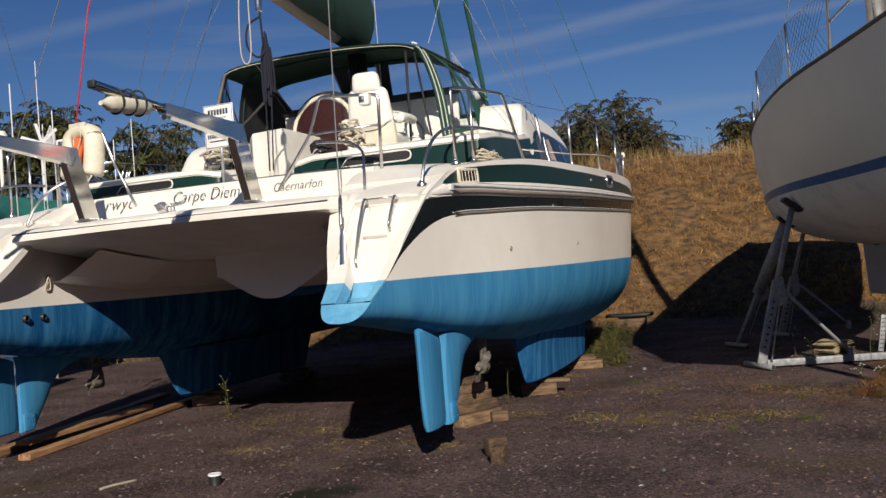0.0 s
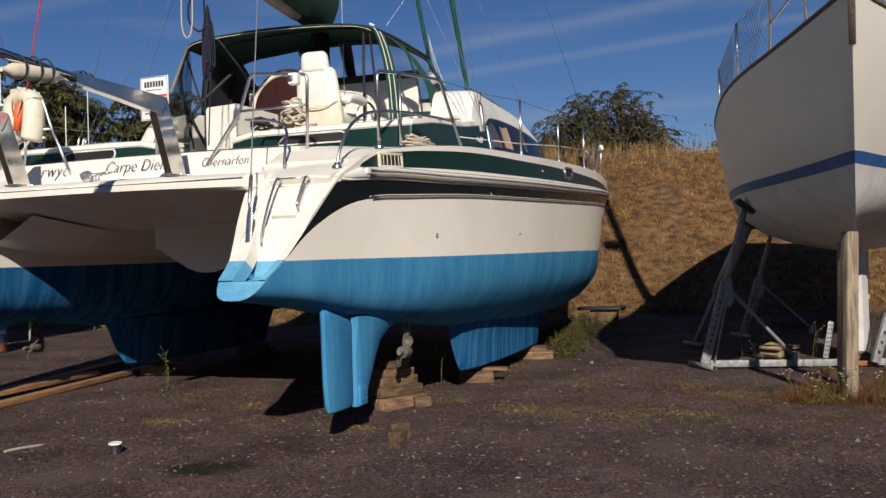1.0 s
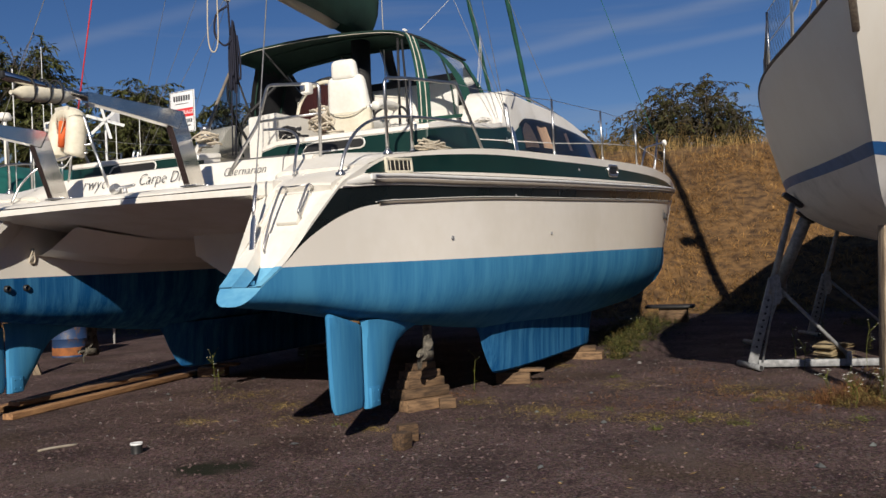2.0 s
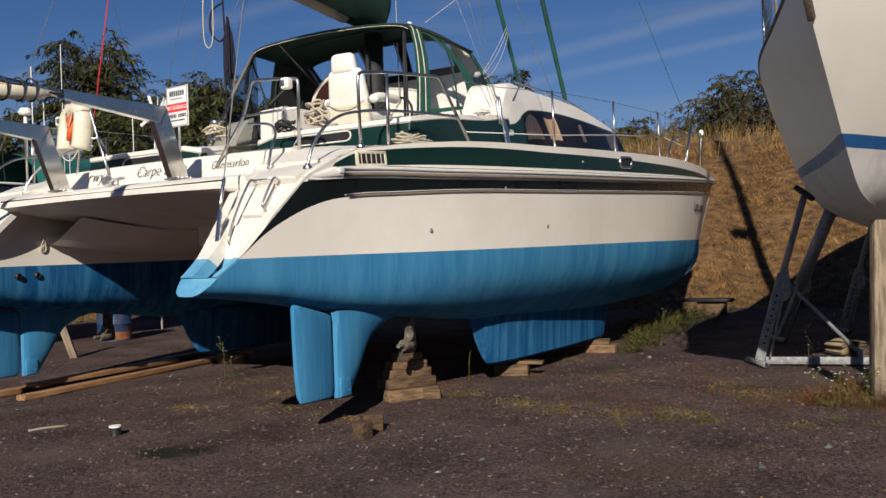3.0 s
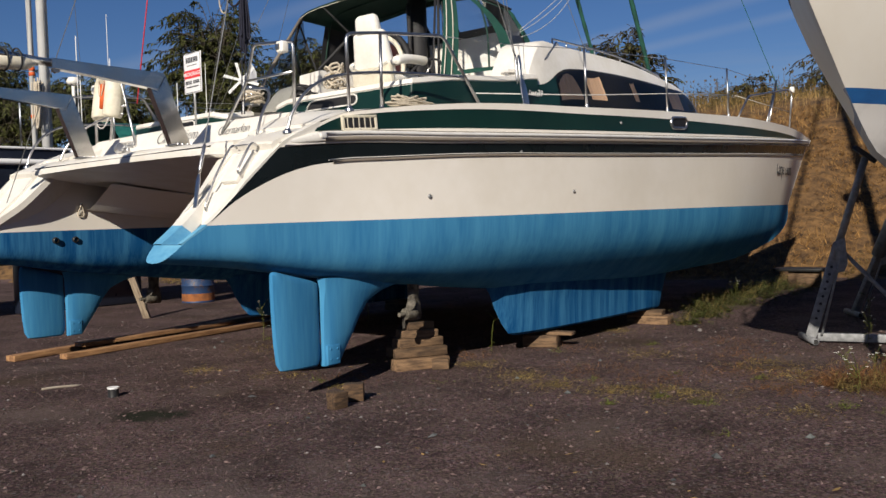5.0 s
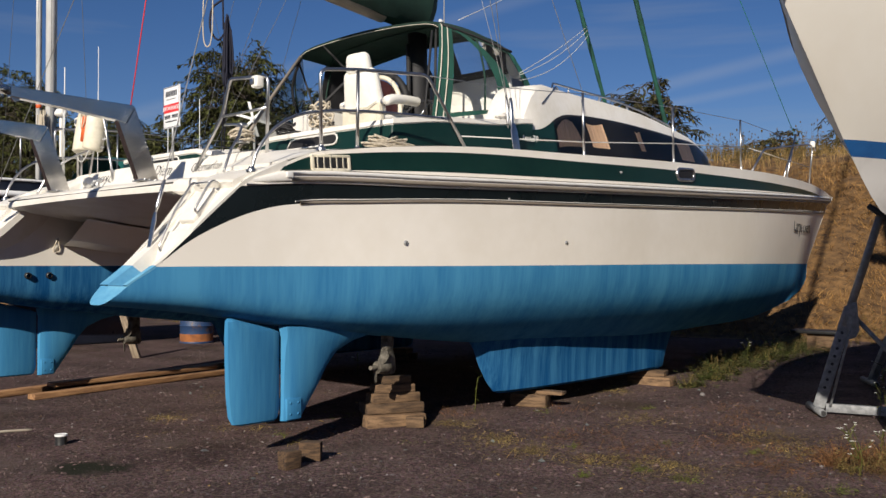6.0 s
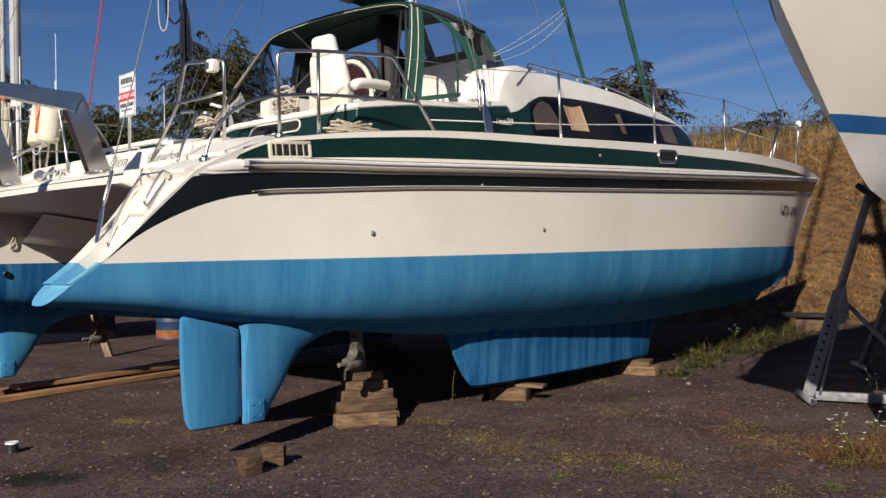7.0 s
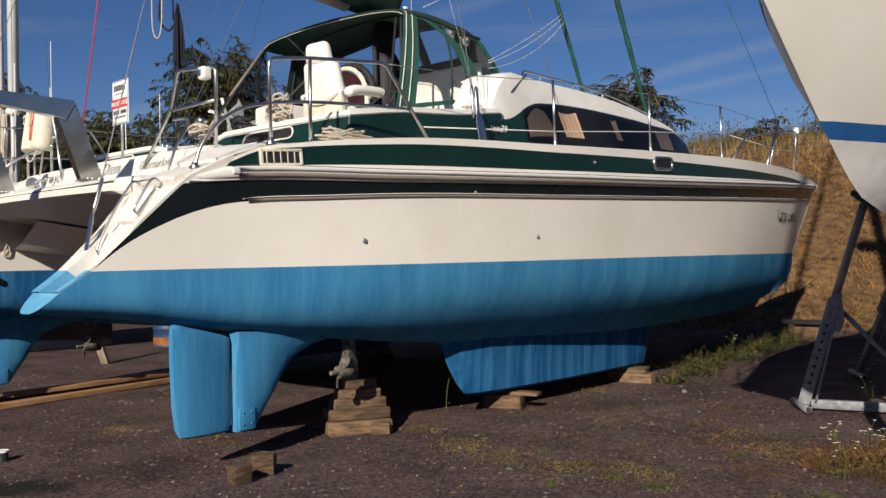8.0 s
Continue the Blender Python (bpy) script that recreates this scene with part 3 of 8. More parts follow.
def build_stern(port):
    """The scooped stern with its rim, step and sloping panel."""
    f = flip_x if port else (lambda p: Vector(p))
    e_out = [h_out[QS.index(0.48)][0], h_out[NQ][0], Vector((0.052, 0.185, 1.48)), Vector((0.075, 0.30, 1.625)), h_out[NQ + 2][0], h_out[NQ + 3][0], h_out[-1][0] + Vector((0, 0, 0.004))]
    e_in = [h_inn[QS.index(0.48)][0], h_inn[NQ][0], Vector((-0.47, 0.18, 1.47)), Vector((-0.548, 0.355, 1.61)), Vector((-0.615, 0.57, 1.83)), Vector((-0.63, 0.70, 1.95)), Vector((-0.61, 0.93, 2.05))]
    ts = [0, 0.34, 0.6, 0.8, 0.9, 1.0]
    rim_o, rim_i = rounded(e_out, 4), rounded(e_in, 4)
    bm = bmesh.new()
    # rim bars, flat tops
    for a, b in ((rim_o, rim_i), (rim_i, rim_o)):
        r1 = [f(p + Vector((0, -0.012, 0.008))) for p in a]
        wide = 0.13 if a is rim_o else 0.30
        r2 = [f(p.lerp(q, wide) + Vector((0, -0.012, 0.008))) for p, q in zip(a, b)]
        r3 = [f(p.lerp(q, wide + 0.03) + Vector((0, 0.06, -0.05))) for p, q in zip(a, b)]
        r0 = [f(p + Vector((0, 0.03, -0.03))) for p in a]
        grid([r0, r1, r2, r3], bm, mats=lambda i, j: 2 if a[j].z < 1.325 else 1)
    grid([[f(p) for p in rim_i], [f(Vector((max(p.x, -0.37) + 0.02, p.y + 0.45, p.z - 0.06))) for p in rim_i]], bm, mats=lambda i, j: 2 if rim_i[j].z < 1.325 else 1)
    # recessed profile down the middle: top hump, riser lip, slope, step, front lip
    prof = [(0.93, 2.05), (0.74, 2.005), (0.60, 1.955), (0.53, 1.922), (0.522, 1.905), (0.545, 1.87), (0.33, 1.60), (0.30, 1.575), (0.27, 1.575), (0.20, 1.45), (0.145, 1.335), (0.11, 1.235), (0.07, 1.215), (-0.08, 1.205), (-0.14, 1.20)]
    rows = []
    for u, w in prof:
        k = min(1, max(0, (w - 1.15) / 0.9))
        vi, vo = -0.335 - 0.115 * k + 0.03, 0.0 + 0.145 * k - 0.03
        if u < 0.05:
            vi, vo = vi + 0.40 * (0.05 - u), vo - 0.30 * (0.05 - u)
        rows.append([f(Vector((vi + (vo - vi) * s, u, w + (0.012 * (1 - (2 * s - 1) ** 2) if w > 1.9 else 0)))) for s in [i / 8 for i in range(9)]])
    k48 = QS.index(0.48)
    rows.append([f(h_inn[k48][0].lerp(h_out[k48][0], i / 8) + Vector((0, 0.004, 0.003))) for i in range(9)])
    prof.append((-0.18, 1.2))
    # the recess has upright sides that run down inside the rim
    sunk = [Vector((0, 0, 0.09 * smoothstep((w - 1.5) / 0.15))) for u, w in prof]
    rows = [[r[0] - d, *r, r[-1] - d] for r, d in zip(rows, sunk)]
    grid(rows, bm, mats=lambda i, j: 2 if prof[i + 1][1] < 1.334 else 1)
    bmesh.ops.remove_doubles(bm, verts=bm.verts, dist=1e-5)
    bmesh.ops.recalc_face_normals(bm, faces=bm.faces)
    return part("stern_step", bm, [ANTIFOUL, DECK_WHITE, ANTIFOUL_LIGHT], cat, "scooped white stern with a step down to the blue paint")


for port in (False, True):
    hull = build_hull(port)
    stern = build_stern(port)


# rub rail: white moulding with a steel strip, along the outer sides
def along(fw, u0, u1, out, n=60, dw=0.0):
    pts = []
    for i in range(n + 1):
        u = u0 + (u1 - u0) * i / n
        us = stem_u(fw(10.6))
        s = max(0.0, (u - 6) / (us - 6))
        s = s * s * (3 - 2 * s)
        pts.append(Vector((side_v(u + (11.55 - us) * s) + out, u, fw(u) + dw)))
    return pts


def strip(name, fw, u0, u1, lo, hi, out, material, label, port, tip=0.0):
    """A moulded strip that stands proud of the side; its aft end may run out to a point."""
    f = flip_x if port else (lambda p: p)
    rows = []
    mid = lo + 0.15 * (hi - lo)
    for o, d in ((-0.01, lo), (out * 0.8, lo + 0.003), (out, lo + 0.25 * (hi - lo)), (out, hi - 0.25 * (hi - lo)), (out * 0.8, hi - 0.003), (-0.01, hi)):
        row = []
        for p, q in zip(along(fw, u0, u1, 0.0, 90), along(fw, u0, u1, 1.0, 90)):
            k = 1.0 if not tip else min(1.0, 0.04 + (p.y - u0) / tip)
            row.append(f(p + (q - p) * (o * k if o > 0 else o) + Vector((0, 0, mid + (d - mid) * k))))
        rows.append(row)
    bm = grid(rows, flip=not port)
    bm.verts.ensure_lookup_table()
    for k in (0, 90):
        bm.faces.new([bm.verts[91 * j + k] for j in range(6)])
    return part(name, bm, material, cat, label)


for port in (False, True):
    strip("rub_rail", w_rail1, 0.57, 11.42, -0.044, 0.038, 0.042, RUBBER_WHITE, "white moulded rub rail", port, 0.34)
    strip("rail_strip", w_rail1, 0.93, 11.40, 0.0, 0.030, 0.054, RAIL_METAL, "bright metal strip", port)
    # the rail's underside shade, laid on as a taupe strip
    strip("taupe_shade_band", w_rail1, 0.93, 11.40, -0.043, -0.002, 0.047, TAUPE_STRIPE, "taupe line standing for the rail's shaded underside", port)
    # the shadow line over the rail, laid on as a thin dark strip
    strip("groove_shade_line", w_rail1, 0.90, 11.40, 0.038, 0.044, 0.020, TAUPE_STRIPE, "thin dark strip standing for the shadow line above the rail", port)
    strip("lower_bead", w_rail1, 0.60, 11.40, -0.058, -0.044, 0.026, RUBBER_WHITE, "white bead", port)
    strip("stripe_moulding", w_black0, 1.02, 11.25, -0.010, 0.014, 0.014, TAUPE_STRIPE, "taupe line standing for the rail's shaded underside under the dark stripe", port)
    strip("stripe_bead", w_black0, 0.98, 11.25, 0.014, 0.026, 0.017, RUBBER_WHITE, "white bead under the dark stripe", port)
    f = flip_x if port else (lambda p: p)
    part("rail_clip", box((0.024, 0.05, 0.044), Matrix.Translation(f(Vector((side_v(0.915) + 0.042, 0.915, w_rail1(0.915) + 0.008)))) @ pose(0, 0, 0, 0, 0, -9 if not port else 9), 0.005), RAIL_METAL, cat, "metal end clip on the rub rail")

# bridge deck between the hulls, with its aft beam and sloping name board
prof = [(0.46, 1.915), (0.46, 1.875), (0.52, 1.855), (1.0, 1.80), (2.05, 1.66), (9.0, 1.62), (10.1, 1.98), (10.75, 2.30), (10.7, 2.36), (9.2, 2.34), (2.3, 2.30), (1.9, 2.262), (1.42, 2.246), (1.24, 2.243), (1.18, 2.233), (1.15, 2.206), (1.08, 2.055), (1.05, 2.024), (0.98, 2.006), (0.62, 1.985), (0.52, 1.965), (0.475, 1.94)]
VS = [-0.585 + (2 * MID + 1.17) * i / 12 for i in range(13)]
ends = [-0.50] + VS + [2 * MID + 0.50]
bm = grid([[Vector((v, (u if v in VS else max(u, 0.62)) + 0.02 * math.cos((v - MID) * 0.9), w + 0.02 * math.cos((v - MID) * 1.0))) for v in ends] for u, w in prof + prof[:1]])
bmesh.ops.remove_doubles(bm, verts=bm.verts, dist=1e-4)
bmesh.ops.holes_fill(bm, edges=[e for e in bm.edges if e.is_boundary], sides=0)
bmesh.ops.recalc_face_normals(bm, faces=bm.faces)
bridge = part("bridge_deck", bm, DECK_WHITE, cat, "white bridge deck with a sloping name board")
bm = tube([Vector((v, 0.468 + 0.02 * math.cos((v - MID) * 0.9), 1.94)) for v in VS], 0.006, 6)
part("gutter_line", bm, BLACK_PLASTIC, bridge)
# nacelle below the bridge deck: stepped and chamfered, its keel painted blue
half = [(0.60, 1.72), (0.585, 1.475), (0.52, 1.455), (0.505, 1.44), (0.30, 1.328), (0.20, 1.275), (0.10, 1.245), (0.0, 1.238)]
rows = []
for u, lift, k in ((2.08, 0.0, 0.97), (2.10, 0.0, 1.0), (3.0, 0.0, 1.05), (5.0, -0.02, 1.08), (7.0, 0.02, 0.95), (8.3, 0.14, 0.6), (9.0, 0.3, 0.25)):
    sec = [(v * k, min(w + lift, 1.72)) for v, w in half]
    rows.append([Vector((MID - v, u, w)) for v, w in sec] + [Vector((MID + v, u, w)) for v, w in sec[-2::-1]])
bm = grid(rows, mats=lambda i, j: 1 if 4 <= j <= 9 else 0)
bm.verts.ensure_lookup_table()
face = bm.faces.new([bm.verts[k] for k in range(len(rows[0]))])
bmesh.ops.recalc_face_normals(bm, faces=bm.faces)
nacelle = part("nacelle", bm, [GELCOAT, ANTIFOUL_WORN_SHADED], cat, "white nacelle with a blue keel under the bridge deck", smooth=False)
# sloping fillets where the bridge deck meets the hulls
for port in (False, True):
    f = flip_x if port else (lambda p: p)
    rows = [[f(Vector((v, u, w + dz))) for u, dz in ((1.05, 0.115), (1.5, 0.055), (2.05, 0.0), (5.0, -0.02), (9.2, -0.03))] for v, w in ((-0.98, 1.668), (-0.94, 1.655), (-0.62, 1.475), (-0.50, 1.43), (-0.30, 1.42))]
    bm = grid(rows)
    bmesh.ops.recalc_face_normals(bm, faces=bm.faces)
    part("wing_fillet", bm, GELCOAT, cat, "white sloping fillet under the bridge deck", smooth=False)


# ---- cabin and coamings ----
def cab_v(w):
    return 0.165 - 0.11 * (w - 2.25)


top_w = curve([1.6, 2.05, 2.4, 3.43, 3.66, 4.2], [2.47, 2.52, 2.572, 2.665, 2.70, 2.72])
floor_w = curve([0.8, 2.14, 4.09, 6.15, 7.6, 8.8], [2.10, 2.24, 2.30, 2.38, 2.43, 2.45])
deck_w = curve([0.93, 1.05, 1.2, 1.42, 2.2], [2.065, 2.135, 2.20, 2.238, 2.262])


for port in (False, True):
    f = flip_x if port else (lambda p: p)
    # rounded quarter between the stern and the bridge deck
    rows = []
    for i in range(15):
        u = 0.90 + 1.5 * i / 14
        vo = side_v(u) - 0.004
        rows.append([f(Vector((vo + (-0.62 - vo) * k / 12, u, w_sheer(max(u, 0.93)) + 0.004 + (deck_w(max(u, 0.93)) + 0.012 - w_sheer(max(u, 0.93))) * smoothstep((k / 12 - 0.08) / 0.8)))) for k in range(13)])
        edge = deck_w(max(u, 0.93)) + 0.012
        rows[-1] += [f(Vector((v, u, edge - d))) for v, d in ((-0.655, 0.006), (-0.685, 0.03), (-0.70, 0.07), (-0.705, 0.20))]
    rows.insert(0, [p + Vector((0, 0.035, -0.09)) for p in rows[0]])
    bm = grid(rows, flip=port)
    bmesh.ops.recalc_face_normals(bm, faces=bm.faces)
    part("quarter_deck", bm, DECK_WHITE, cat, "white moulded quarter deck")
    # raised helm deck: green walls aft and outboard, a white lip, a flat top
    path = rounded([Vector((-1.64, 2.30, 0)), Vector((-1.63, 2.06, 0)), Vector((-1.58, 1.96, 0)), Vector((-1.0, 1.945, 0)), Vector((-0.4, 1.955, 0)), Vector((0.06, 1.985, 0)), Vector((0.128, 2.05, 0)), Vector((0.135, 2.4, 0)), Vector((0.135, 3.0, 0)), Vector((0.133, 3.5, 0)), Vector((0.132, 3.79, 0))], 6)
    c = Vector((-0.75, 3.0, 0))
    rows = [[], [], [], [], []]
    band_lo, band_hi = [], []
    for k, p in enumerate(path):
        nx = Vector((p.x - c.x, p.y - c.y, 0))
        nrm = (path[min(k + 1, len(path) - 1)] - path[max(k - 1, 0)]).normalized().cross(Vector((0, 0, 1)))
        lean = min(1, max(0, (p.x + 1.66) / 0.25))
        tw = top_w(p.y) - 0.05 * (1 - lean)
        fw = (floor_w(p.y) if p.x > 0 else 2.26) - 0.05
        base = Vector((p.x, p.y, 0))
        rows[0].append(f(base + nrm * 0.02 + Vector((0, 0, fw))))
        rows[1].append(f(base + Vector((0, 0, tw - 0.055))))
        rows[2].append(f(base + nrm * 0.012 + Vector((0, 0, tw - 0.045))))
        rows[3].append(f(base + nrm * 0.004 + Vector((0, 0, tw - 0.008))))
        rows[4].append(f(base - nrm * 0.03 + Vector((0, 0, tw))))
        if k > 5:
            band_lo.append(f(base + nrm * 0.025 + Vector((0, 0, fw + 0.062))))
            band_hi.append(f(base + nrm * 0.006 + Vector((0, 0, tw - 0.058))))
    bm = grid(rows)
    top = [Vector(q) for q in rows[4]]
    cen = [f(Vector((-0.7, min(4.1, max(2.3, q.y)), top_w(min(4.1, max(2.3, q.y))) + 0.012))) for q in top]
    grid([top, cen], bm)
    bmesh.ops.remove_doubles(bm, verts=bm.verts, dist=0.0005)
    bmesh.ops.recalc_face_normals(bm, faces=bm.faces)
    coaming = part("helm_deck", bm, DECK_WHITE, cat, "white raised helm deck with green walls")
    part("green_band", grid([band_lo, band_hi], flip=port), GREEN_STRIPE, coaming, "dark green wall band")
    wm = basis(f(Vector((-0.81, 1.928, 2.395))), (1, 0.02, 0) if not port else (1, -0.02, 0), (0, 0.10, 1))
    win = part("wall_window", tube([wm @ Vector((x, y, 0.006)) for x, y in [(-0.33, -0.045), (0.29, -0.045), (0.325, -0.03), (0.335, 0.0), (0.325, 0.03), (0.29, 0.045), (-0.20, 0.045), (-0.27, 0.03)]], 0.008, 6, closed=True), RUBBER_WHITE, coaming, "white-rimmed wall window")
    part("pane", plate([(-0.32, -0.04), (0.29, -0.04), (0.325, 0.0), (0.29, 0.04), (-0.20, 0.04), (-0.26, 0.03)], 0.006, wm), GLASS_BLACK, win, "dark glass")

# the main cabin: sections from aft to forward
edge_w = curve([3.75, 3.9, 4.1, 4.3, 4.5, 5.0, 5.56, 6.2, 6.9, 7.58, 8.1, 8.5, 8.72], [2.78, 3.00, 3.10, 3.115, 3.11, 3.105, 3.10, 3.07, 2.998, 2.92, 2.82, 2.68, 2.56])
cab_in = curve([3.7, 5.0, 6.0, 7.25, 8.0, 8.75], [0.0, 0.01, 0.04, 0.15, 0.32, 0.58])
edge_v = curve([3.75, 4.5, 5.6, 6.7, 7.58, 8.1, 8.72], [0.03, -0.06, -0.10, -0.15, -0.24, -0.36, -0.58])
rows = []
CU = [3.75, 3.8, 3.88, 3.96, 4.05, 4.2, 4.5, 4.9, 4.93, 5.3, 5.7, 6.1, 6.5, 6.8, 7.1, 7.4, 7.6, 7.8, 8.0, 8.2, 8.4, 8.55, 8.72]
for u in CU:
    ew, ev, fw = edge_w(u), edge_v(u), min(floor_w(u), edge_w(u)) - 0.06
    bw = cab_v(fw) - cab_in(u)
    half = []
    for k in range(5):
        s = k / 4
        w = fw + (ew - 0.05 - fw) * s
        half.append((bw + (ev + 0.03 - bw) * s ** 1.1, w))
    if u < 4.92:
        half += [(ev + 0.008, ew - 0.02), (ev - 0.04, ew), (ev - 0.42, ew + 0.02), (ev - 0.47, min(ew, 2.52)), (MID, min(ew, 2.50))]
    else:
        half += [(ev + 0.008, ew - 0.02), (ev - 0.04, ew), (ev - 0.42, ew + 0.03), (ev - 0.48, ew + 0.035), (MID, ew + 0.085)]
    rows.append([Vector((v, u, w)) for v, w in half] + [Vector((2 * MID - v, u, w)) for v, w in half[-2::-1]])
bm = grid(rows)
bm.faces.new([v for v in bm.verts][:len(rows[0])])
bmesh.ops.recalc_face_normals(bm, faces=bm.faces)
cabin = part("cabin", bm, DECK_WHITE, cat, "white moulded cabin with a wrap of dark windows")


def cab_side(u, w, out=0.0):
    """A point on the cabin's side."""
    ew, ev, fw = edge_w(u), edge_v(u), min(floor_w(u), edge_w(u)) - 0.06
    bw = cab_v(fw) - cab_in(u)
    s = min(1, max(0, (w - fw) / (ew - 0.05 - fw)))
    return Vector((bw + (ev + 0.03 - bw) * s ** 1.1 + out, u, w))


win_top = curve([3.72, 3.95, 4.15, 4.35, 4.7, 5.2, 5.74, 6.3, 6.9, 7.55, 8.05, 8.4, 8.62], [2.60, 2.635, 2.725, 2.812, 2.862, 2.885, 2.888, 2.88, 2.868, 2.855, 2.76, 2.64, 2.55])
win_bot = curve([3.72, 4.5, 5.7, 7.0, 8.0, 8.62], [2.335, 2.365, 2.415, 2.465, 2.49, 2.51])
for port in (False, True):
    f = flip_x if port else (lambda p: p)
    us = [4.16 + (8.6 - 4.16) * i / 36 for i in range(37)]

    def band(o, lo=0.0, hi=1.0, ulist=us):
        return grid([[f(cab_side(u, win_bot(u) + (win_top(u) - win_bot(u)) * (lo + (hi - lo) * k / 4), o)) for u in ulist] for k in range(5)], flip=port)

    part("green_panel", band(0.022, ulist=[3.70 + 0.47 * i / 8 for i in range(9)]), GREEN_STRIPE, cabin, "dark green panel running into the window")
    # a black sheet on the cabin wall stands in for the unlit inside
    back = part("window_backing", band(0.006), GLASS_BLACK, cabin, "near-black sheet standing for the unlit cabin behind the window")
    for k, (ua, ub, lo, hi, cut) in enumerate(((4.22, 4.66, 0.32, 0.90, 0.30), (4.80, 5.12, 0.33, 0.84, 0.0), (5.80, 5.90, 0.38, 0.84, 0.0), (6.84, 7.24, 0.32, 0.84, 0.0))):
        rows = []
        for j in range(5):
            t = j / 4
            row = []
            for i in range(13):
                s = i / 12
                u = ua + (ub - ua) * s * (1 - cut * t * t) + (0.05 * (1 - t) if not cut else 0.0)
                w = win_bot(u) + (win_top(u) - win_bot(u)) * (lo + (hi - lo) * t * ((0.62 + 0.38 * math.sin(math.pi * (0.12 + 0.62 * s))) if cut else 1 - 0.06 * math.sin(4 * s)))
                row.append(f(cab_side(u, w, 0.013 + 0.006 * math.sin(i * 2.2))))
            rows.append(row)
        part("curtain", grid(rows, flip=port), CURTAIN, cabin, "beige curtain behind the window")
    part("window_pane", band(0.024), TINTED, cabin, "dark tinted wrap-round window")
letters("39", 0.092, basis(cab_side(3.765, 2.49, 0.032), (0, 1, 0), (0, 0, 1)), PALE_INK, cat, shear=0.15, label="pale figures")
# scripted maker's mark as plain bars
bm = bmesh.new()
for k, (d, h) in enumerate(((0.0, 0.07), (0.04, 0.05), (0.075, 0.05), (0.11, 0.06), (0.145, 0.05))):
    p = Vector((cab_v(2.5) + 0.034, 3.605 + 0.9 * d, 2.485 + 0.36 * h))
    box((0.004, 0.012, 0.72 * h), Matrix.Translation(p) @ pose(0, 0, 0, -15), 0.0, bm=bm)
part("maker_mark", bm, PALE_INK, cat)

# side vent and hatch
grill_m = basis((0.232, 1.264, 2.083), (0.17, 1, 0.05), (-0.05, 0, 1))
bm = bmesh.new()
for x, y, sx, sy in ((0, 0.050, 0.325, 0.022), (0, -0.050, 0.325, 0.022), (-0.151, 0, 0.024, 0.085), (0.151, 0, 0.024, 0.085)):
    box((sx, sy, 0.035), pose(x, y, 0), 0.006, bm=bm)
vent = part("side_vent", bm, FOAM_CREAM, cat, "cream plastic louvred vent")
vent.matrix_basis = grill_m
part("vent_backing", box((0.30, 0.095, 0.006), pose(0, 0, 0.006), 0), BLACK_PLASTIC, vent)
for k in range(5):
    part("louvre", box((0.018, 0.082, 0.005), pose(-0.112 + 0.053 * k, 0, 0.0145, 0, 30, 0), 0.0012), FOAM_CREAM, vent)
for x, y in ((-0.151, 0.05), (0.151, 0.05), (-0.151, -0.05), (0.151, -0.05), (0, 0.052), (0, -0.052)):
    part("screw", lathe([(0.0, 0.003), (0.004, 0.002), (0.005, 0.0)], 8, pose(x, y, 0.0178)), STEEL, vent)
port_m = basis((side_v(5.87) + 0.006, 5.87, 2.305), (0.01, 1, 0.045), (0, 0, 1))


def stadium(w, h, n=8):
    r = h / 2
    return [(w / 2 - r + r * math.cos(a), r * math.sin(a)) for a in [math.pi * (k / n - 0.5) for k in range(n + 1)]] + [(-w / 2 + r + r * math.cos(a), r * math.sin(a)) for a in [math.pi * (k / n + 0.5) for k in range(n + 1)]]


light_frame = tube([(x, y, 0) for x, y in stadium(0.36, 0.115)], 0.019, 8, closed=True)
hatch = part("portlight", light_frame, STEEL, cat, "oval steel-framed portlight")
hatch.matrix_basis = port_m
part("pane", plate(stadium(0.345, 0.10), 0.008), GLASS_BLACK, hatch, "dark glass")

# skin fittings on the starboard side
for u, w, r in ((1.915, 1.512, 0.016), (3.74, 1.545, 0.013), (4.6, 2.235, 0.012), (3.0, 1.90, 0.010), (2.02, 0.80, 0.02)):
    fx = part("skin_fitting", lathe([(0.0, 0.012), (r * 0.5, 0.010), (r * 0.55, 0.014), (r, 0.012), (r * 1.3, 0.0)], 14), GALV if w > 1 else BRONZE, cat, "small metal outlet")
    fx.matrix_basis = basis((side_v(u) if w > 1 else 0.10, u, w), (0, 1, 0), (0, 0, 1)) if w > 1 else pose(0.05, u, 0.80, 180)


# ---- rudders, skegs, keels and drives ----
def foil(section, name, material, parent, thick, label="", turn=0.0, pivot=None):
    """A blade: (height, leading edge, trailing edge) levels with a rounded fore-and-aft section."""
    rows = []
    for w, a, b, tk in section:
        ring = []
        for k in range(16):
            ang = 2 * math.pi * k / 16
            c = math.cos(ang)
            ring.append(Vector((thick * tk * math.sin(ang) * (1 - 0.35 * c) * 0.5, (a + b) / 2 + (a - b) / 2 * c * 1.0, w)))
        rows.append(ring)
    bm = grid(rows, closed=True)
    n = len(rows[0])
    bm.verts.ensure_lookup_table()
    bm.faces.new([bm.verts[k] for k in range(n)][::-1])
    bm.faces.new([bm.verts[len(bm.verts) - n + k] for k in range(n)])
    if turn:
        bm.transform(Matrix.Translation(pivot) @ Matrix.Rotation(radians(turn), 4, "Z") @ Matrix.Translation(-Vector(pivot)))
    bmesh.ops.recalc_face_normals(bm, faces=bm.faces)
    return part(name, bm, material, parent, label)


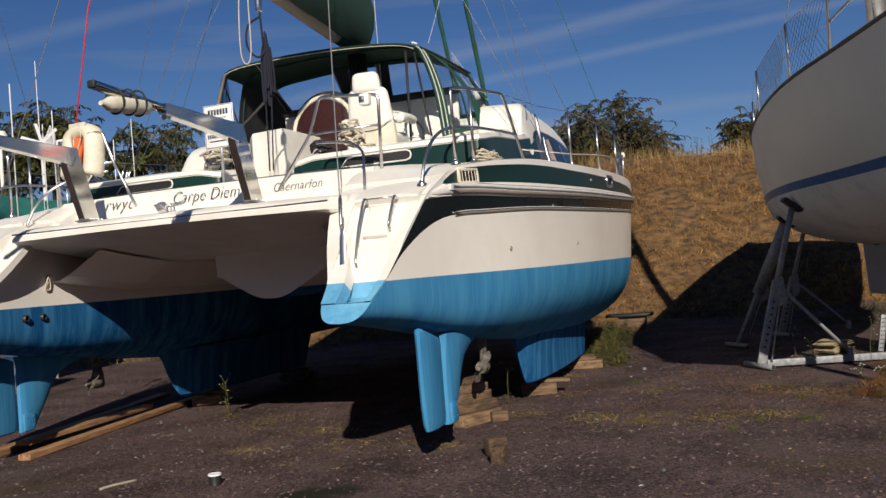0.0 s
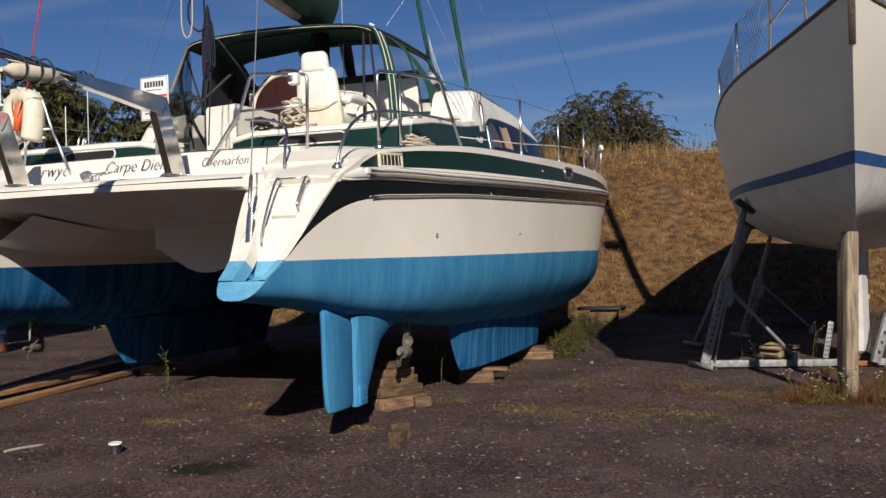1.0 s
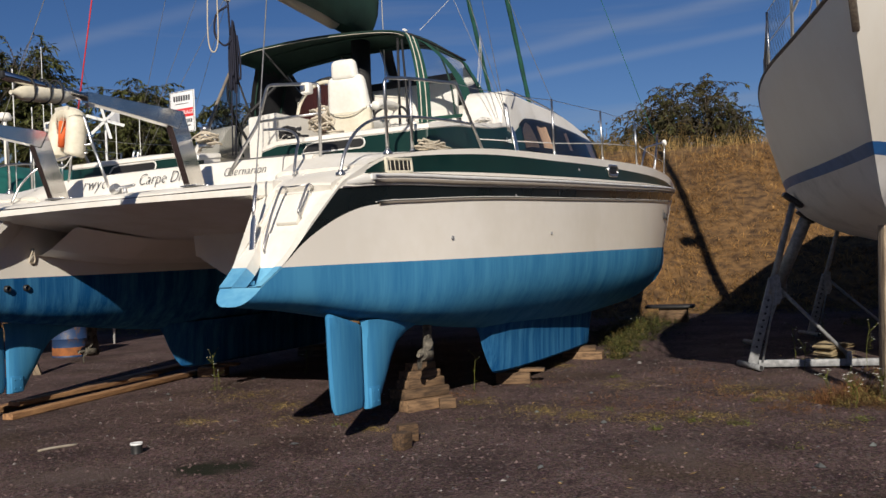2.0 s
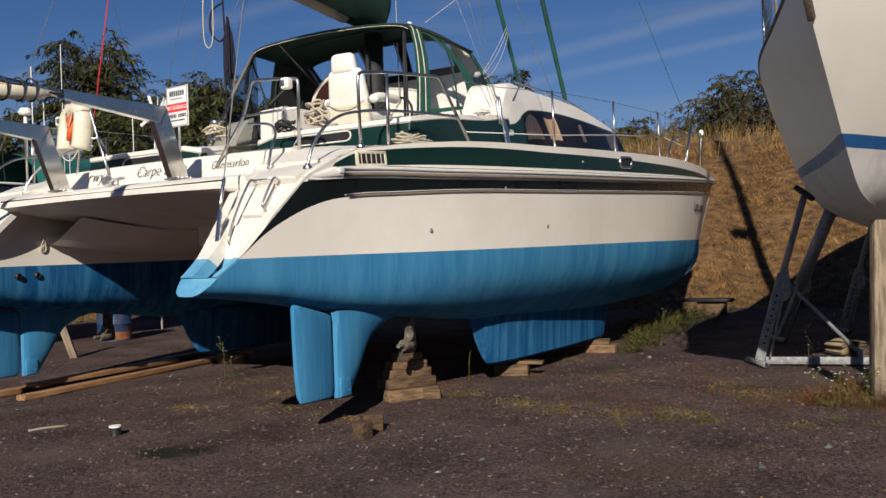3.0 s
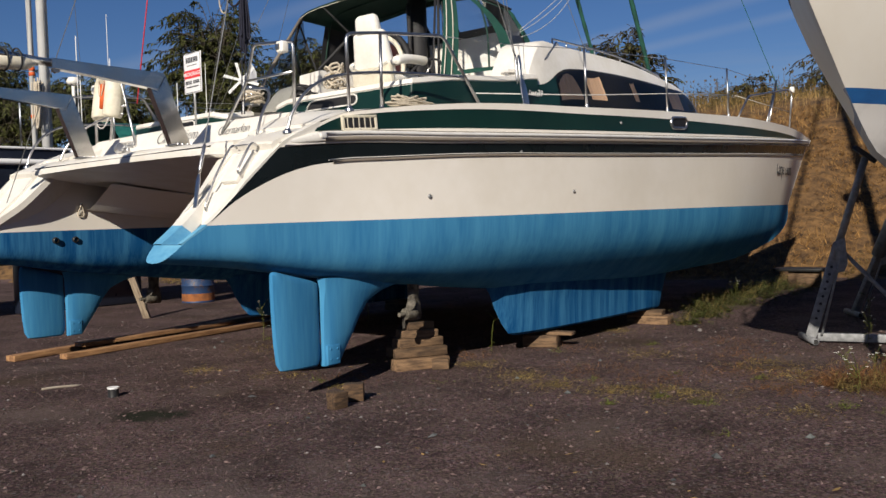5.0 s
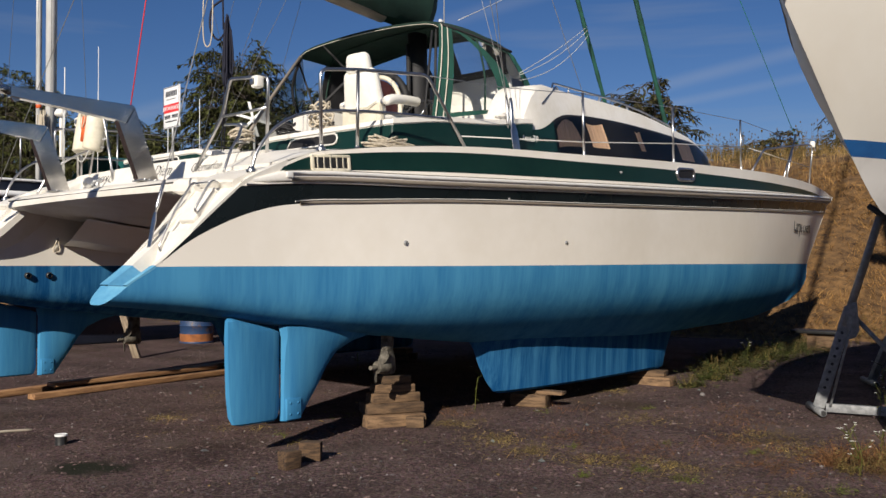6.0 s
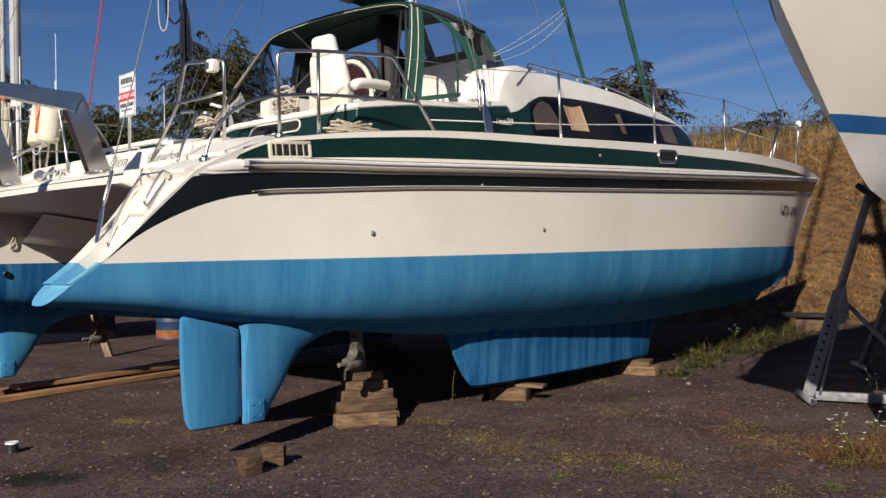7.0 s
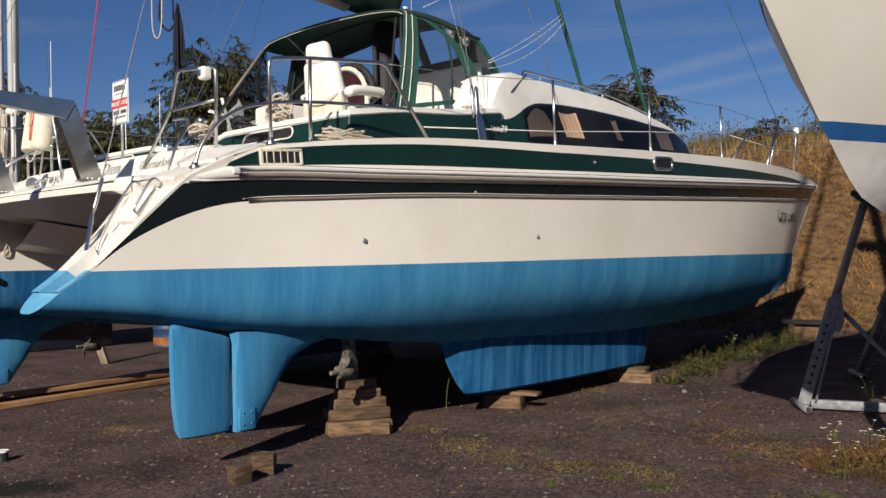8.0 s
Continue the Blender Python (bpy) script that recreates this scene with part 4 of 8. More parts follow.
for dx in (0.0, 2 * MID):
    rud = foil([(0.232, 0.94, 0.64, 0.4), (0.245, 0.965, 0.585, 0.8), (0.30, 0.985, 0.553, 1), (0.45, 0.988, 0.535, 1), (0.70, 0.985, 0.525, 1), (0.86, 0.985, 0.523, 1), (0.885, 0.93, 0.524, 1), (0.92, 0.80, 0.527, 1), (0.955, 0.66, 0.533, 0.9), (0.972, 0.60, 0.542, 0.6), (0.978, 0.575, 0.55, 0.2)], "rudder", ANTIFOUL, cat, 0.075, "blue balanced rudder blade")
    rud.location.x = dx
    skeg = foil([(0.222, 1.17, 1.00, 0.8), (0.24, 1.185, 1.0, 1), (0.34, 1.255, 1.0, 1), (0.46, 1.345, 1.0, 1), (0.58, 1.42, 1.0, 1.05), (0.69, 1.52, 1.0, 1.15), (0.76, 1.68, 1.0, 1.3), (0.82, 1.95, 1.0, 1.5), (0.90, 2.2, 0.98, 1.8)], "skeg", ANTIFOUL, cat, 0.085, "blue skeg ahead of the rudder")
    skeg.location.x = dx
    heel = box((0.098, 0.13, 0.15), pose(0, 1.085, 0.305), 0.006)
    plate_ob = part("heel_plate", heel, ANTIFOUL, skeg, "bolted heel plate")
    for du, dw in ((-0.035, 0.045), (0.035, 0.045), (-0.035, -0.035), (0.035, -0.035)):
        part("bolt", lathe([(0.0, 0.005), (0.006, 0.004), (0.009, 0.0)], 8, basis((0.05, 1.085 + du, 0.305 + dw), (0, 1, 0), (0, 0, 1))), ANTIFOUL, plate_ob)
    keel = foil([(0.168, 6.20, 3.62, 0.3), (0.175, 6.36, 3.44, 0.7), (0.20, 6.40, 3.37, 1), (0.30, 6.44, 3.27, 1), (0.45, 6.52, 3.17, 1.05), (0.60, 6.62, 3.10, 1.2), (0.72, 6.9, 3.0, 1.6)], "keel", ANTIFOUL_WORN_SHADED, cat, 0.22, "long shallow blue keel")
    keel.location.x = dx
    # drive leg with folded propeller
    leg = foil([(0.47, 2.13, 2.00, 0.6), (0.50, 2.15, 1.97, 0.9), (0.60, 2.14, 1.98, 0.9), (0.66, 2.12, 1.99, 0.8), (0.86, 2.13, 1.99, 0.8)], "drive_leg", BRONZE, cat, 0.065, "fouled propeller drive leg")
    leg.location.x = dx
    hub = part("propeller_hub", lathe([(0.0, -0.10), (0.018, -0.10), (0.02, -0.035), (0.05, -0.03), (0.058, 0.03), (0.05, 0.09)], 12, pose(0, 1.97, 0.53, -90)), BRONZE, leg)
    bl = [(-0.02, 0), (0.02, 0), (0.04, 0.05), (0.036, 0.10), (0.0, 0.13), (-0.036, 0.09), (-0.03, 0.045)]
    for ang in (35, 215):
        part("propeller_blade", plate(bl, 0.012, pose(0, 1.95, 0.53) @ Matrix.Rotation(radians(ang), 4, "Y") @ pose(0, 0, 0.03, 70, 0, 30), 0.003), BRONZE, leg)


# ---- fittings of the catamaran ----
def L(u, v, w):
    return Vector((v, u, w))


def both(make):
    """Makes a fitting for the starboard side and its mirror image for the port side."""
    make(lambda p: p)
    make(flip_x)


# stern and side rails
def stern_rail(f):
    top = bent([L(1.24, 0.155, 2.19), L(1.232, 0.155, 2.775), L(1.552, 0.21, 2.812), L(2.20, 0.305, 2.855), L(2.607, 0.352, 2.30)], 0.06)
    rail = part("stern_rail", tube([f(p) for p in top], 0.0135, 8), STEEL, cat, "bent stainless stern rail")
    part("post", tube([f(p) for p in (L(1.545, 0.207, 2.20), L(1.552, 0.208, 2.81))], 0.013, 8), STEEL, rail)
    hoop = rounded([L(0.695, 0.066, 2.0), L(0.74, 0.074, 2.14), L(0.86, 0.09, 2.30), L(1.03, 0.115, 2.41), L(1.24, 0.15, 2.465), L(1.55, 0.205, 2.50), L(2.0, 0.27, 2.52), L(2.42, 0.335, 2.525)], 5)
    part("lower_hoop", tube([f(p) for p in hoop], 0.012, 8), STEEL, rail)
    for p in (L(0.695, 0.066, 2.0), L(1.24, 0.155, 2.19), L(1.545, 0.207, 2.205), L(2.607, 0.352, 2.285)):
        part("foot", lathe([(0.0, 0.03), (0.018, 0.03), (0.022, 0.012), (0.036, 0.008), (0.038, -0.01)], 12, Matrix.Translation(f(p))), STEEL, rail)
    inner = bent([L(1.2, -0.449, 2.20), L(1.2, -0.435, 2.80), L(1.2, -0.95, 2.85), L(1.2, -1.06, 2.55), L(1.12, -1.33, 2.13)], 0.05)
    aft = part("aft_rail", tube([f(p) for p in inner], 0.0135, 8), STEEL, cat, "bent stainless rail beside the helm")
    part("cross_bar", tube([f(L(1.2, -0.442, 2.56)), f(L(1.2, -1.06, 2.555))], 0.011, 8), STEEL, aft)
    low = rounded([L(0.80, -0.43, 2.03), L(0.88, -0.46, 2.20), L(1.0, -0.52, 2.34), L(1.12, -0.70, 2.44), L(1.19, -1.0, 2.48)], 5)
    part("lower_hoop", tube([f(p) for p in low], 0.011, 8), STEEL, aft)
    lamp = part("stern_light", box((0.085, 0.075, 0.095), Matrix.Translation(f(L(1.17, -0.535, 2.765))), 0.018, 3), VINYL, aft, "white stern lamp housing")
    part("lens", box((0.05, 0.03, 0.055), Matrix.Translation(f(L(1.142, -0.55, 2.765))), 0.01, 2), BLACK_PLASTIC, lamp, "dark ribbed lens")
    part("lens_glass", box((0.036, 0.008, 0.042), Matrix.Translation(f(L(1.126, -0.55, 2.765))), 0.003), STEEL, lamp, "pale glass of the lamp")


both(stern_rail)

STAN = [(4.12, 2.39, 2.95), (5.78, 2.46, 3.03), (7.49, 2.51, 3.09)]


def guard_rail(f):
    for u, a, b in STAN:
        v = side_v(u) - 0.085
        st = part("stanchion", tube([f(L(u, v, a - 0.04)), f(L(u - 0.02, v, b))], [0.0125, 0.0115], 8), STEEL, cat)
        part("foot", lathe([(0.0, 0.05), (0.017, 0.05), (0.02, 0.015), (0.036, 0.01), (0.04, -0.02)], 12, Matrix.Translation(f(L(u, v, w_sheer(u) - 0.005)))), STEEL, st)
    pts = [L(2.22, 0.31, 2.85), L(3.1, 0.39, 2.868)] + [L(u, side_v(u) - 0.085, b - 0.01) for u, a, b in STAN] + [L(9.9, side_v(9.9) - 0.06, 3.06)]
    part("upper_lifeline", tube([f(p) for p in pts], 0.0035, 6), STEEL, cat)
    pts = [L(2.56, 0.35, 2.40)] + [L(u, side_v(u) - 0.085, a + 0.10 + 0.075 * k) for k, (u, a, b) in enumerate(STAN)]
    part("lower_lifeline", tube([f(p) for p in pts], 0.0055, 6), ROPE_WHITE, cat, "white covered lower lifeline")
    # pulpit at the bow
    top = bent([L(7.80, side_v(7.8) - 0.10, 2.45), L(8.34, side_v(8.3) - 0.12, 2.82), L(10.30, 0.14, 3.09), L(10.60, 0.10, 3.10), L(10.45, 0.10, 2.45)], 0.10)
    pul = part("pulpit", tube([f(p) for p in top], 0.0125, 8), STEEL, cat, "bent stainless pulpit at the bow")
    part("post", tube([f(L(9.33, 0.22, 2.45)), f(L(9.73, 0.20, 3.17))], 0.013, 8), STEEL, pul)
    part("post", tube([f(L(9.18, 0.24, 2.45)), f(L(9.58, 0.21, 2.96))], 0.011, 8), STEEL, pul)
    part("lower_bar", tube([f(L(7.78, side_v(7.8) - 0.10, 2.78)), f(L(10.40, 0.12, 2.77))], 0.004, 8), ROPE_WHITE, pul)
    lamp = part("bow_light", lathe([(0.0, 0.05), (0.03, 0.045), (0.04, 0.0), (0.034, -0.04), (0.0, -0.045)], 14, Matrix.Translation(f(L(10.60, 0.10, 3.12)))), VINYL, pul, "white bow lamp")


both(guard_rail)

# boarding ladder on the scooped stern
ladder = part("ladder", tube(rounded([L(0.50, -0.285, 1.90), L(0.455, -0.285, 1.915), L(0.40, -0.285, 1.85), L(0.30, -0.278, 1.70), L(0.22, -0.27, 1.55), L(0.185, -0.265, 1.47), L(0.20, -0.262, 1.43)], 4), 0.009, 8), STEEL, cat, "stainless boarding ladder")
part("side_rail", tube(rounded([L(0.51, -0.06, 1.905), L(0.465, -0.06, 1.918), L(0.42, -0.061, 1.868), L(0.36, -0.064, 1.77), L(0.335, -0.066, 1.72), L(0.355, -0.066, 1.69)], 4), 0.009, 8), STEEL, ladder, "short side rail")
part("rung", tube([L(0.455, -0.285, 1.912), L(0.465, -0.06, 1.915)], 0.006, 8), STEEL, ladder)
lock_m = basis(L(0.425, -0.175, 1.742), (1, 0, 0), (0, 0.215, 0.27))
locker = part("stern_locker", box((0.185, 0.275, 0.05), lock_m, 0.012, 3), DECK_WHITE, cat, "white locker lid between the ladder rails")
part("lid_lip", box((0.20, 0.018, 0.062), lock_m @ pose(0, 0.14, 0), 0.005), DECK_WHITE, locker)
part("hinge_block", box((0.05, 0.05, 0.035), Matrix.Translation(L(0.05, -0.02, 1.235)), 0.006), ANTIFOUL_LIGHT, ladder)
part("hinge_block", box((0.05, 0.05, 0.035), Matrix.Translation(L(0.05, -0.29, 1.235)), 0.006), ANTIFOUL_LIGHT, ladder)

# backstay at the starboard quarter, with its tackle
stay = part("backstay", tube([L(0.20, -0.365, 1.68), L(0.235, -0.375, 1.76), L(4.33, -2.1, 14.0)], [0.005, 0.005, 0.005], 6), WIRE, cat, "wire backstay")
part("turnbuckle", tube([L(0.215, -0.37, 1.70), L(0.23, -0.375, 1.75), L(0.29, -0.395, 1.92), L(0.30, -0.40, 1.94)], [0.006, 0.014, 0.014, 0.006], 8), STEEL, stay)
part("chain_plate", plate([(-0.02, 0), (0.02, 0), (0.022, 0.25), (0.012, 0.30), (-0.012, 0.30), (-0.022, 0.25)], 0.008, basis(L(0.135, -0.345, 1.37), (1, 0.1, 0), (-0.05, 0.20, 1)) @ Matrix.Diagonal((1, 1.15, 1, 1)), 0.002), STEEL, stay)
stay2 = part("backstay", tube([flip_x(L(0.27, -0.39, 1.62)), L(4.33, -2.0, 14.0)], 0.004, 6), WIRE, cat, "wire backstay")

# davits over the aft beam
for v in (-1.30, -2.85):
    side = basis(L(0, v, 0), (0, 1, 0), (0, 0, 1))
    dav = part("davit", plate([(-0.40, 2.612), (-0.40, 2.535), (0.0, 2.498), (0.40, 2.455), (0.47, 2.44), (0.545, 2.575), (0.53, 2.588), (0.0, 2.600)], 0.066, side, 0.004), STEEL_PLATE, cat, "polished steel davit arm", smooth=False)
    part("leg", plate([(0.405, 2.452), (0.475, 2.438), (0.548, 2.572), (0.755, 2.012), (0.575, 2.012)], 0.064, side, 0.004), STEEL_PLATE, dav, smooth=False)
    part("outer_tube", tube([L(-0.36, v, 2.574), L(-1.05, v, 2.628)], 0.030, 12), STEEL_PLATE, dav)
    part("base_plate", box((0.15, 0.18, 0.012), Matrix.Translation(L(0.67, v, 2.006)), 0.003), STEEL, dav)
    for du in (-0.06, -0.02, 0.03, 0.07):
        part("bolt", lathe([(0.0, 0.012), (0.010, 0.010), (0.012, 0.0)], 8, Matrix.Translation(L(0.68 + du, v + 0.055, 2.011))), STEEL, dav)
    part("sheave", lathe([(0.0, 0.02), (0.03, 0.018), (0.022, 0.0), (0.03, -0.018), (0.0, -0.02)], 14, Matrix.Translation(L(-0.36, v, 2.535)) @ pose(0, 0, 0, 0, 90)), STEEL, dav)
    part("end_cap", box((0.058, 0.03, 0.05), Matrix.Translation(L(-1.06, v, 2.629)), 0.012), BLACK_PLASTIC, dav)

# deck cleat on the aft beam
cl = part("cleat", tube(rounded([L(0.60, -2.16, 2.06), L(0.60, -2.08, 2.05), L(0.60, -1.96, 2.05), L(0.60, -1.88, 2.06)], 4), [0.008] + [0.014] * 11 + [0.008], 8), ALU, cat, "fat aluminium mooring cleat")
for dv in (-2.05, -1.99):
    part("horn_post", tube([L(0.60, dv, 1.98), L(0.60, dv, 2.05)], [0.022, 0.014], 8), ALU, cl)
# pair of round fairleads beside it
part("roller", lathe([(0.0, 0.03), (0.04, 0.028), (0.046, 0.0), (0.04, -0.028), (0.0, -0.03)], 14, Matrix.Translation(L(0.56, -2.06, 2.035)) @ pose(0, 0, 0, 0, 70)), ALU, cl)

# name board lettering
board = (0, 0.58, 0.82)
nm = lambda u, v, w: basis(L(u, v, w) + Vector((0, -0.008, 0.003)), (1, 0, 0), (0, 0.075, 0.203)) @ Matrix.Diagonal((1, 1.25, 1, 1))
for text, v, size, sp in (("Carpe Diem", -2.36, 0.128, 0.98), ("Caernarfon", -1.385, 0.094, 0.98), ("rwyc", -3.06, 0.14, 1.05)):
    letters(text, size, nm(1.112, v, 2.112), INK, bridge, shear=0.14, spacing=sp * 1.06, thin=0.022, label="dark script lettering")
bow_a, bow_b = along(lambda u: 1.80, 9.36, 10.30, 0.016, 1)
letters("Carpe Diem", 0.20, basis(bow_a, bow_b - bow_a, (0.02, 0, 1)) @ Matrix.Diagonal((1, 1.3, 1, 1)), INK, cat, shear=0.10, label="dark script lettering", spacing=1.0)

# port hull outlets and an eye on the stern
for u, v in ((0.72, -3.745), (0.93, -3.755)):
    o = part("exhaust_outlet", lathe([(0.0, 0.0), (0.020, 0.002), (0.023, 0.055), (0.031, 0.05), (0.033, 0.012), (0.046, 0.008), (0.048, -0.02)], 14, basis(L(u, v + 0.08, 1.24), (0, 1, 0), (0, 0, 1))), BLACK_PLASTIC, cat, "black exhaust outlet")
ring = part("mooring_eye", tube([L(1.0, -3.645, 1.60), L(1.0, -3.61, 1.605), L(1.0, -3.61, 1.585), L(1.0, -3.645, 1.58)], 0.006, 6), STEEL, cat, "steel mooring eye")
part("rope_loop", tube(rounded([L(1.0, -3.612, 1.60), L(0.985, -3.62, 1.56), L(0.965, -3.63, 1.50), L(0.98, -3.632, 1.47), L(1.02, -3.632, 1.475), L(1.03, -3.63, 1.51), L(1.01, -3.618, 1.57), L(1.004, -3.612, 1.60)], 4), 0.007, 6), ROPE, ring, "short loop of grey rope")

# mast, boom with its cover, furled headsails, shrouds
mast = part("mast", tube([L(4.46, MID, 2.5), L(4.44, MID, 9), L(4.40, MID, 14.2)], [0.095, 0.095, 0.07], 14), MAST_WHITE, cat, "white aluminium mast")
# added black sleeve: the canopy's shade on the white mast, put in as colour
part("mast_shade_sleeve", tube([L(4.458, MID, 2.6), L(4.456, MID, 3.2), L(4.455, MID, 4.0)], [0.112, 0.108, 0.114], 14), BLACK_WEB, mast, "black sleeve standing for shade on the foot of the mast")
boom = part("boom", tube([L(3.9, MID, 4.10), L(-0.4, MID, 4.54)], 0.080, 12), TAUPE_STRIPE, cat, "white aluminium boom")
rows = []
for i in range(25):
    t = (i / 24) ** 1.6
    u = 4.64 - 4.86 * t
    base = 3.975 + 0.105 * (4.64 - u)
    top = base + (0.74 * (1 - t) ** 1.6 + 0.27) * min(1.0, 0.30 + 0.70 * math.sqrt(t / 0.035))
    hw = (0.19 * (1 - t) ** 0.8 + 0.08) * min(1.0, 0.35 + 0.65 * math.sqrt(t / 0.035))
    lift = 0.14 * max(0.0, 1 - t / 0.035)
    base, top = base + lift, top + lift
    row = []
    for k in range(16):
        a = 2 * math.pi * k / 16
        x = hw * math.sin(a) * (1.0 - 0.25 * max(0, -math.cos(a)))
        z = (base + top) / 2 - (top - base) / 2 * math.cos(a)
        row.append(L(u, MID + x + 0.012 * noise.noise((u * 4, k, 0)), z + 0.02 * noise.noise((u * 3, k * 0.7, 5))))
    rows.append(row)
bm = grid(rows, closed=True)
bm.verts.ensure_lookup_table()
bm.faces.new([bm.verts[k] for k in range(16)])
bmesh.ops.recalc_face_normals(bm, faces=bm.faces)
part("sail_cover", bm, GREEN_CANVAS, boom, "dark green canvas sail cover")


def furled(a, b, r, name):
    """A rolled headsail: a long thin roll with a spiral strip."""
    n = 90
    pts, rs = [], []
    for i in range(n + 1):
        t = i / n
        pts.append(a.lerp(b, t))
        rs.append(r * (0.55 + 0.45 * math.sin(math.pi * min(1, 0.12 + 0.9 * t))) * (1 + 0.22 * ((i * 0.25) % 1)))
    return part(name, tube(pts, rs, 9), GREEN_ACRYL, cat, "rolled headsail with a green strip")


furled(L(8.75, MID, 2.9), L(5.05, MID, 10.2), 0.030, "furled_staysail")
furled(L(10.5, MID, 2.75), L(5.0, MID, 13.9), 0.040, "furled_headsail")


def rigging(f):
    for k, (u, v, tu, tw) in enumerate(((3.10, 0.40, 4.4, 13.8), (3.16, 0.39, 4.42, 9.3), (3.19, 0.38, 4.42, 7.4))):
        part("shroud", tube([f(L(u, v, 2.58)), L(tu, MID, tw)], 0.003, 6), WIRE, cat)
        part("turnbuckle", tube([f(L(u, v, 2.52)), f(L(u, v, 2.56)), f(L(u + 0.02, v - 0.03, 2.76)), f(L(u + 0.03, v - 0.04, 2.80))], [0.005, 0.012, 0.012, 0.005], 8), STEEL, cat)
    part("chain_plate", plate([(-0.045, 0), (0.045, 0), (0.045, 0.22), (0.02, 0.30), (-0.02, 0.30), (-0.045, 0.22)], 0.012, basis(f(L(3.13, side_v(3.13) - 0.02, 2.27)), (0, 1, 0), (-0.18 if f is not flip_x else 0.18, 0, 1)), 0.003), STEEL, cat, "polished steel chain plate")
    part("lower_shroud", tube([f(L(4.11, side_v(4.1) - 0.09, 2.95)), L(4.42, MID, 9.2)], 0.003, 6), WIRE, cat)


both(rigging)
# slack white lines from the mast to the foredeck and cockpit
for k, (a, b, sag) in enumerate(((L(4.33, -0.45, 3.28), L(7.80, -1.95, 4.66), 0.07), (L(4.36, -0.47, 3.31), L(7.78, -1.95, 4.70), 0.03), (L(4.30, -0.42, 3.22), L(7.82, -1.95, 4.60), 0.13), (L(3.95, -0.95, 3.86), L(7.6, -1.95, 5.6), 0.02))):
    pts = [a.lerp(b, t / 14) - Vector((0, 0, sag * 4 * (t / 14) * (1 - t / 14))) for t in range(15)]
    part("sheet_rope", tube(pts, 0.0036, 6), ROPE_WHITE, cat, "slack white sheet rope")
part("pole_halyard", tube([L(4.7, -1.85, 3.2), L(4.85, -1.95, 9)], 0.006, 6), ROPE_WHITE, cat)
part("pole_halyard", tube([L(4.75, -2.25, 3.2), L(4.88, -2.1, 9)], 0.006, 6), ROPE_WHITE, cat)
part("green_halyard", tube([L(10.1, 0.12, 3.0), L(8.6, -0.9, 7.0), L(5.0, -1.95, 13.5)], 0.0045, 6), ROPE_GREEN, cat, "thin green halyard")

# grab rail on the cabin roof
for f in (lambda p: p, flip_x):
    g = [f(L(4.25, -0.02, 2.90)), f(L(4.42, -0.10, 3.12))] + [f(L(u, edge_v(u) - 0.16, edge_w(u) + 0.10)) for u in (4.6, 5.0, 5.5, 6.0, 6.5, 7.0, 7.2)] + [f(L(7.3, edge_v(7.3) - 0.16, edge_w(7.3) + 0.01))]
    rail = part("grab_rail", tube(bent(g, 0.05), 0.011, 8), STEEL, cat, "long stainless grab rail")
    for u in (4.9, 5.5, 6.1, 6.7):
        part("post", tube([f(L(u, edge_v(u) - 0.16, edge_w(u) + 0.01)), f(L(u, edge_v(u) - 0.16, edge_w(u) + 0.10))], 0.009, 6), STEEL, rail)
    part("grab_handle", tube(bent([f(L(4.02, 0.02, 2.86)), f(L(4.06, 0.05, 2.90)), f(L(4.40, -0.04, 3.12)), f(L(4.46, -0.06, 3.10))], 0.03), 0.010, 8), STEEL, cat, "slanting stainless grab handle")

# ---- canopy over the cockpit ----
AFT = [L(3.25, -0.62, 2.72), L(3.45, -0.74, 3.20), L(3.66, -0.92, 3.62), L(3.80, -1.10, 3.82), L(3.84, -1.5, 3.905), L(3.88, -2.2, 3.955), L(3.92, -2.9, 3.965), L(3.95, -3.45, 3.925), L(3.93, -3.58, 3.75), L(3.93, -3.60, 3.4), L(4.10, -3.58, 2.70)]
FORE = [L(4.52, -0.44, 2.93), L(4.55, -0.52, 3.20), L(4.50, -0.64, 3.45), L(4.47, -0.76, 3.61), L(4.62, -1.3, 3.86), L(4.72, -2.2, 3.925), L(4.80, -2.8, 3.92), L(4.88, -3.40, 3.86), L(4.92, -3.52, 3.60), L(4.86, -3.6, 3.2), L(4.74, -3.68, 2.9)]
a_line, f_line = rounded(AFT, 6), rounded(FORE, 6)
canopy = part("canopy_frame", tube(a_line, 0.010, 8), GREEN_CANVAS, cat, "stainless hoop of the cockpit canopy")
part("hoop", tube(f_line, 0.012, 8), GREEN_CANVAS, canopy)
mid_hoop = [a.lerp(b, 0.5) + Vector((0, 0, 0.05)) for a, b in zip(a_line, f_line)]
part("hoop", tube(mid_hoop, 0.011, 8), GREEN_CANVAS, canopy)


def between(i0, i1, s0, s1, out=0.0, n=8, lift=0.05):
    """A patch of the canopy's skin between its two hoops."""
    rows = []
    for i in range(i0, i1 + 1):
        row = []
        for k in range(n + 1):
            s = s0 + (s1 - s0) * k / n
            p = a_line[i].lerp(f_line[i], s) + Vector((0, 0, lift * 4 * s * (1 - s) * (1 if 15 < i < 45 else 0.3)))
            c = L(4.2, -2.2, 3.0)
            row.append(p + (p - c).normalized() * (0.016 + out))
        rows.append(row)
    return grid(rows)


N = len(a_line) - 1
part("canopy_top", between(15, N - 15, 0.0, 1.0), GREEN_CANVAS, canopy, "dark green canvas canopy top")
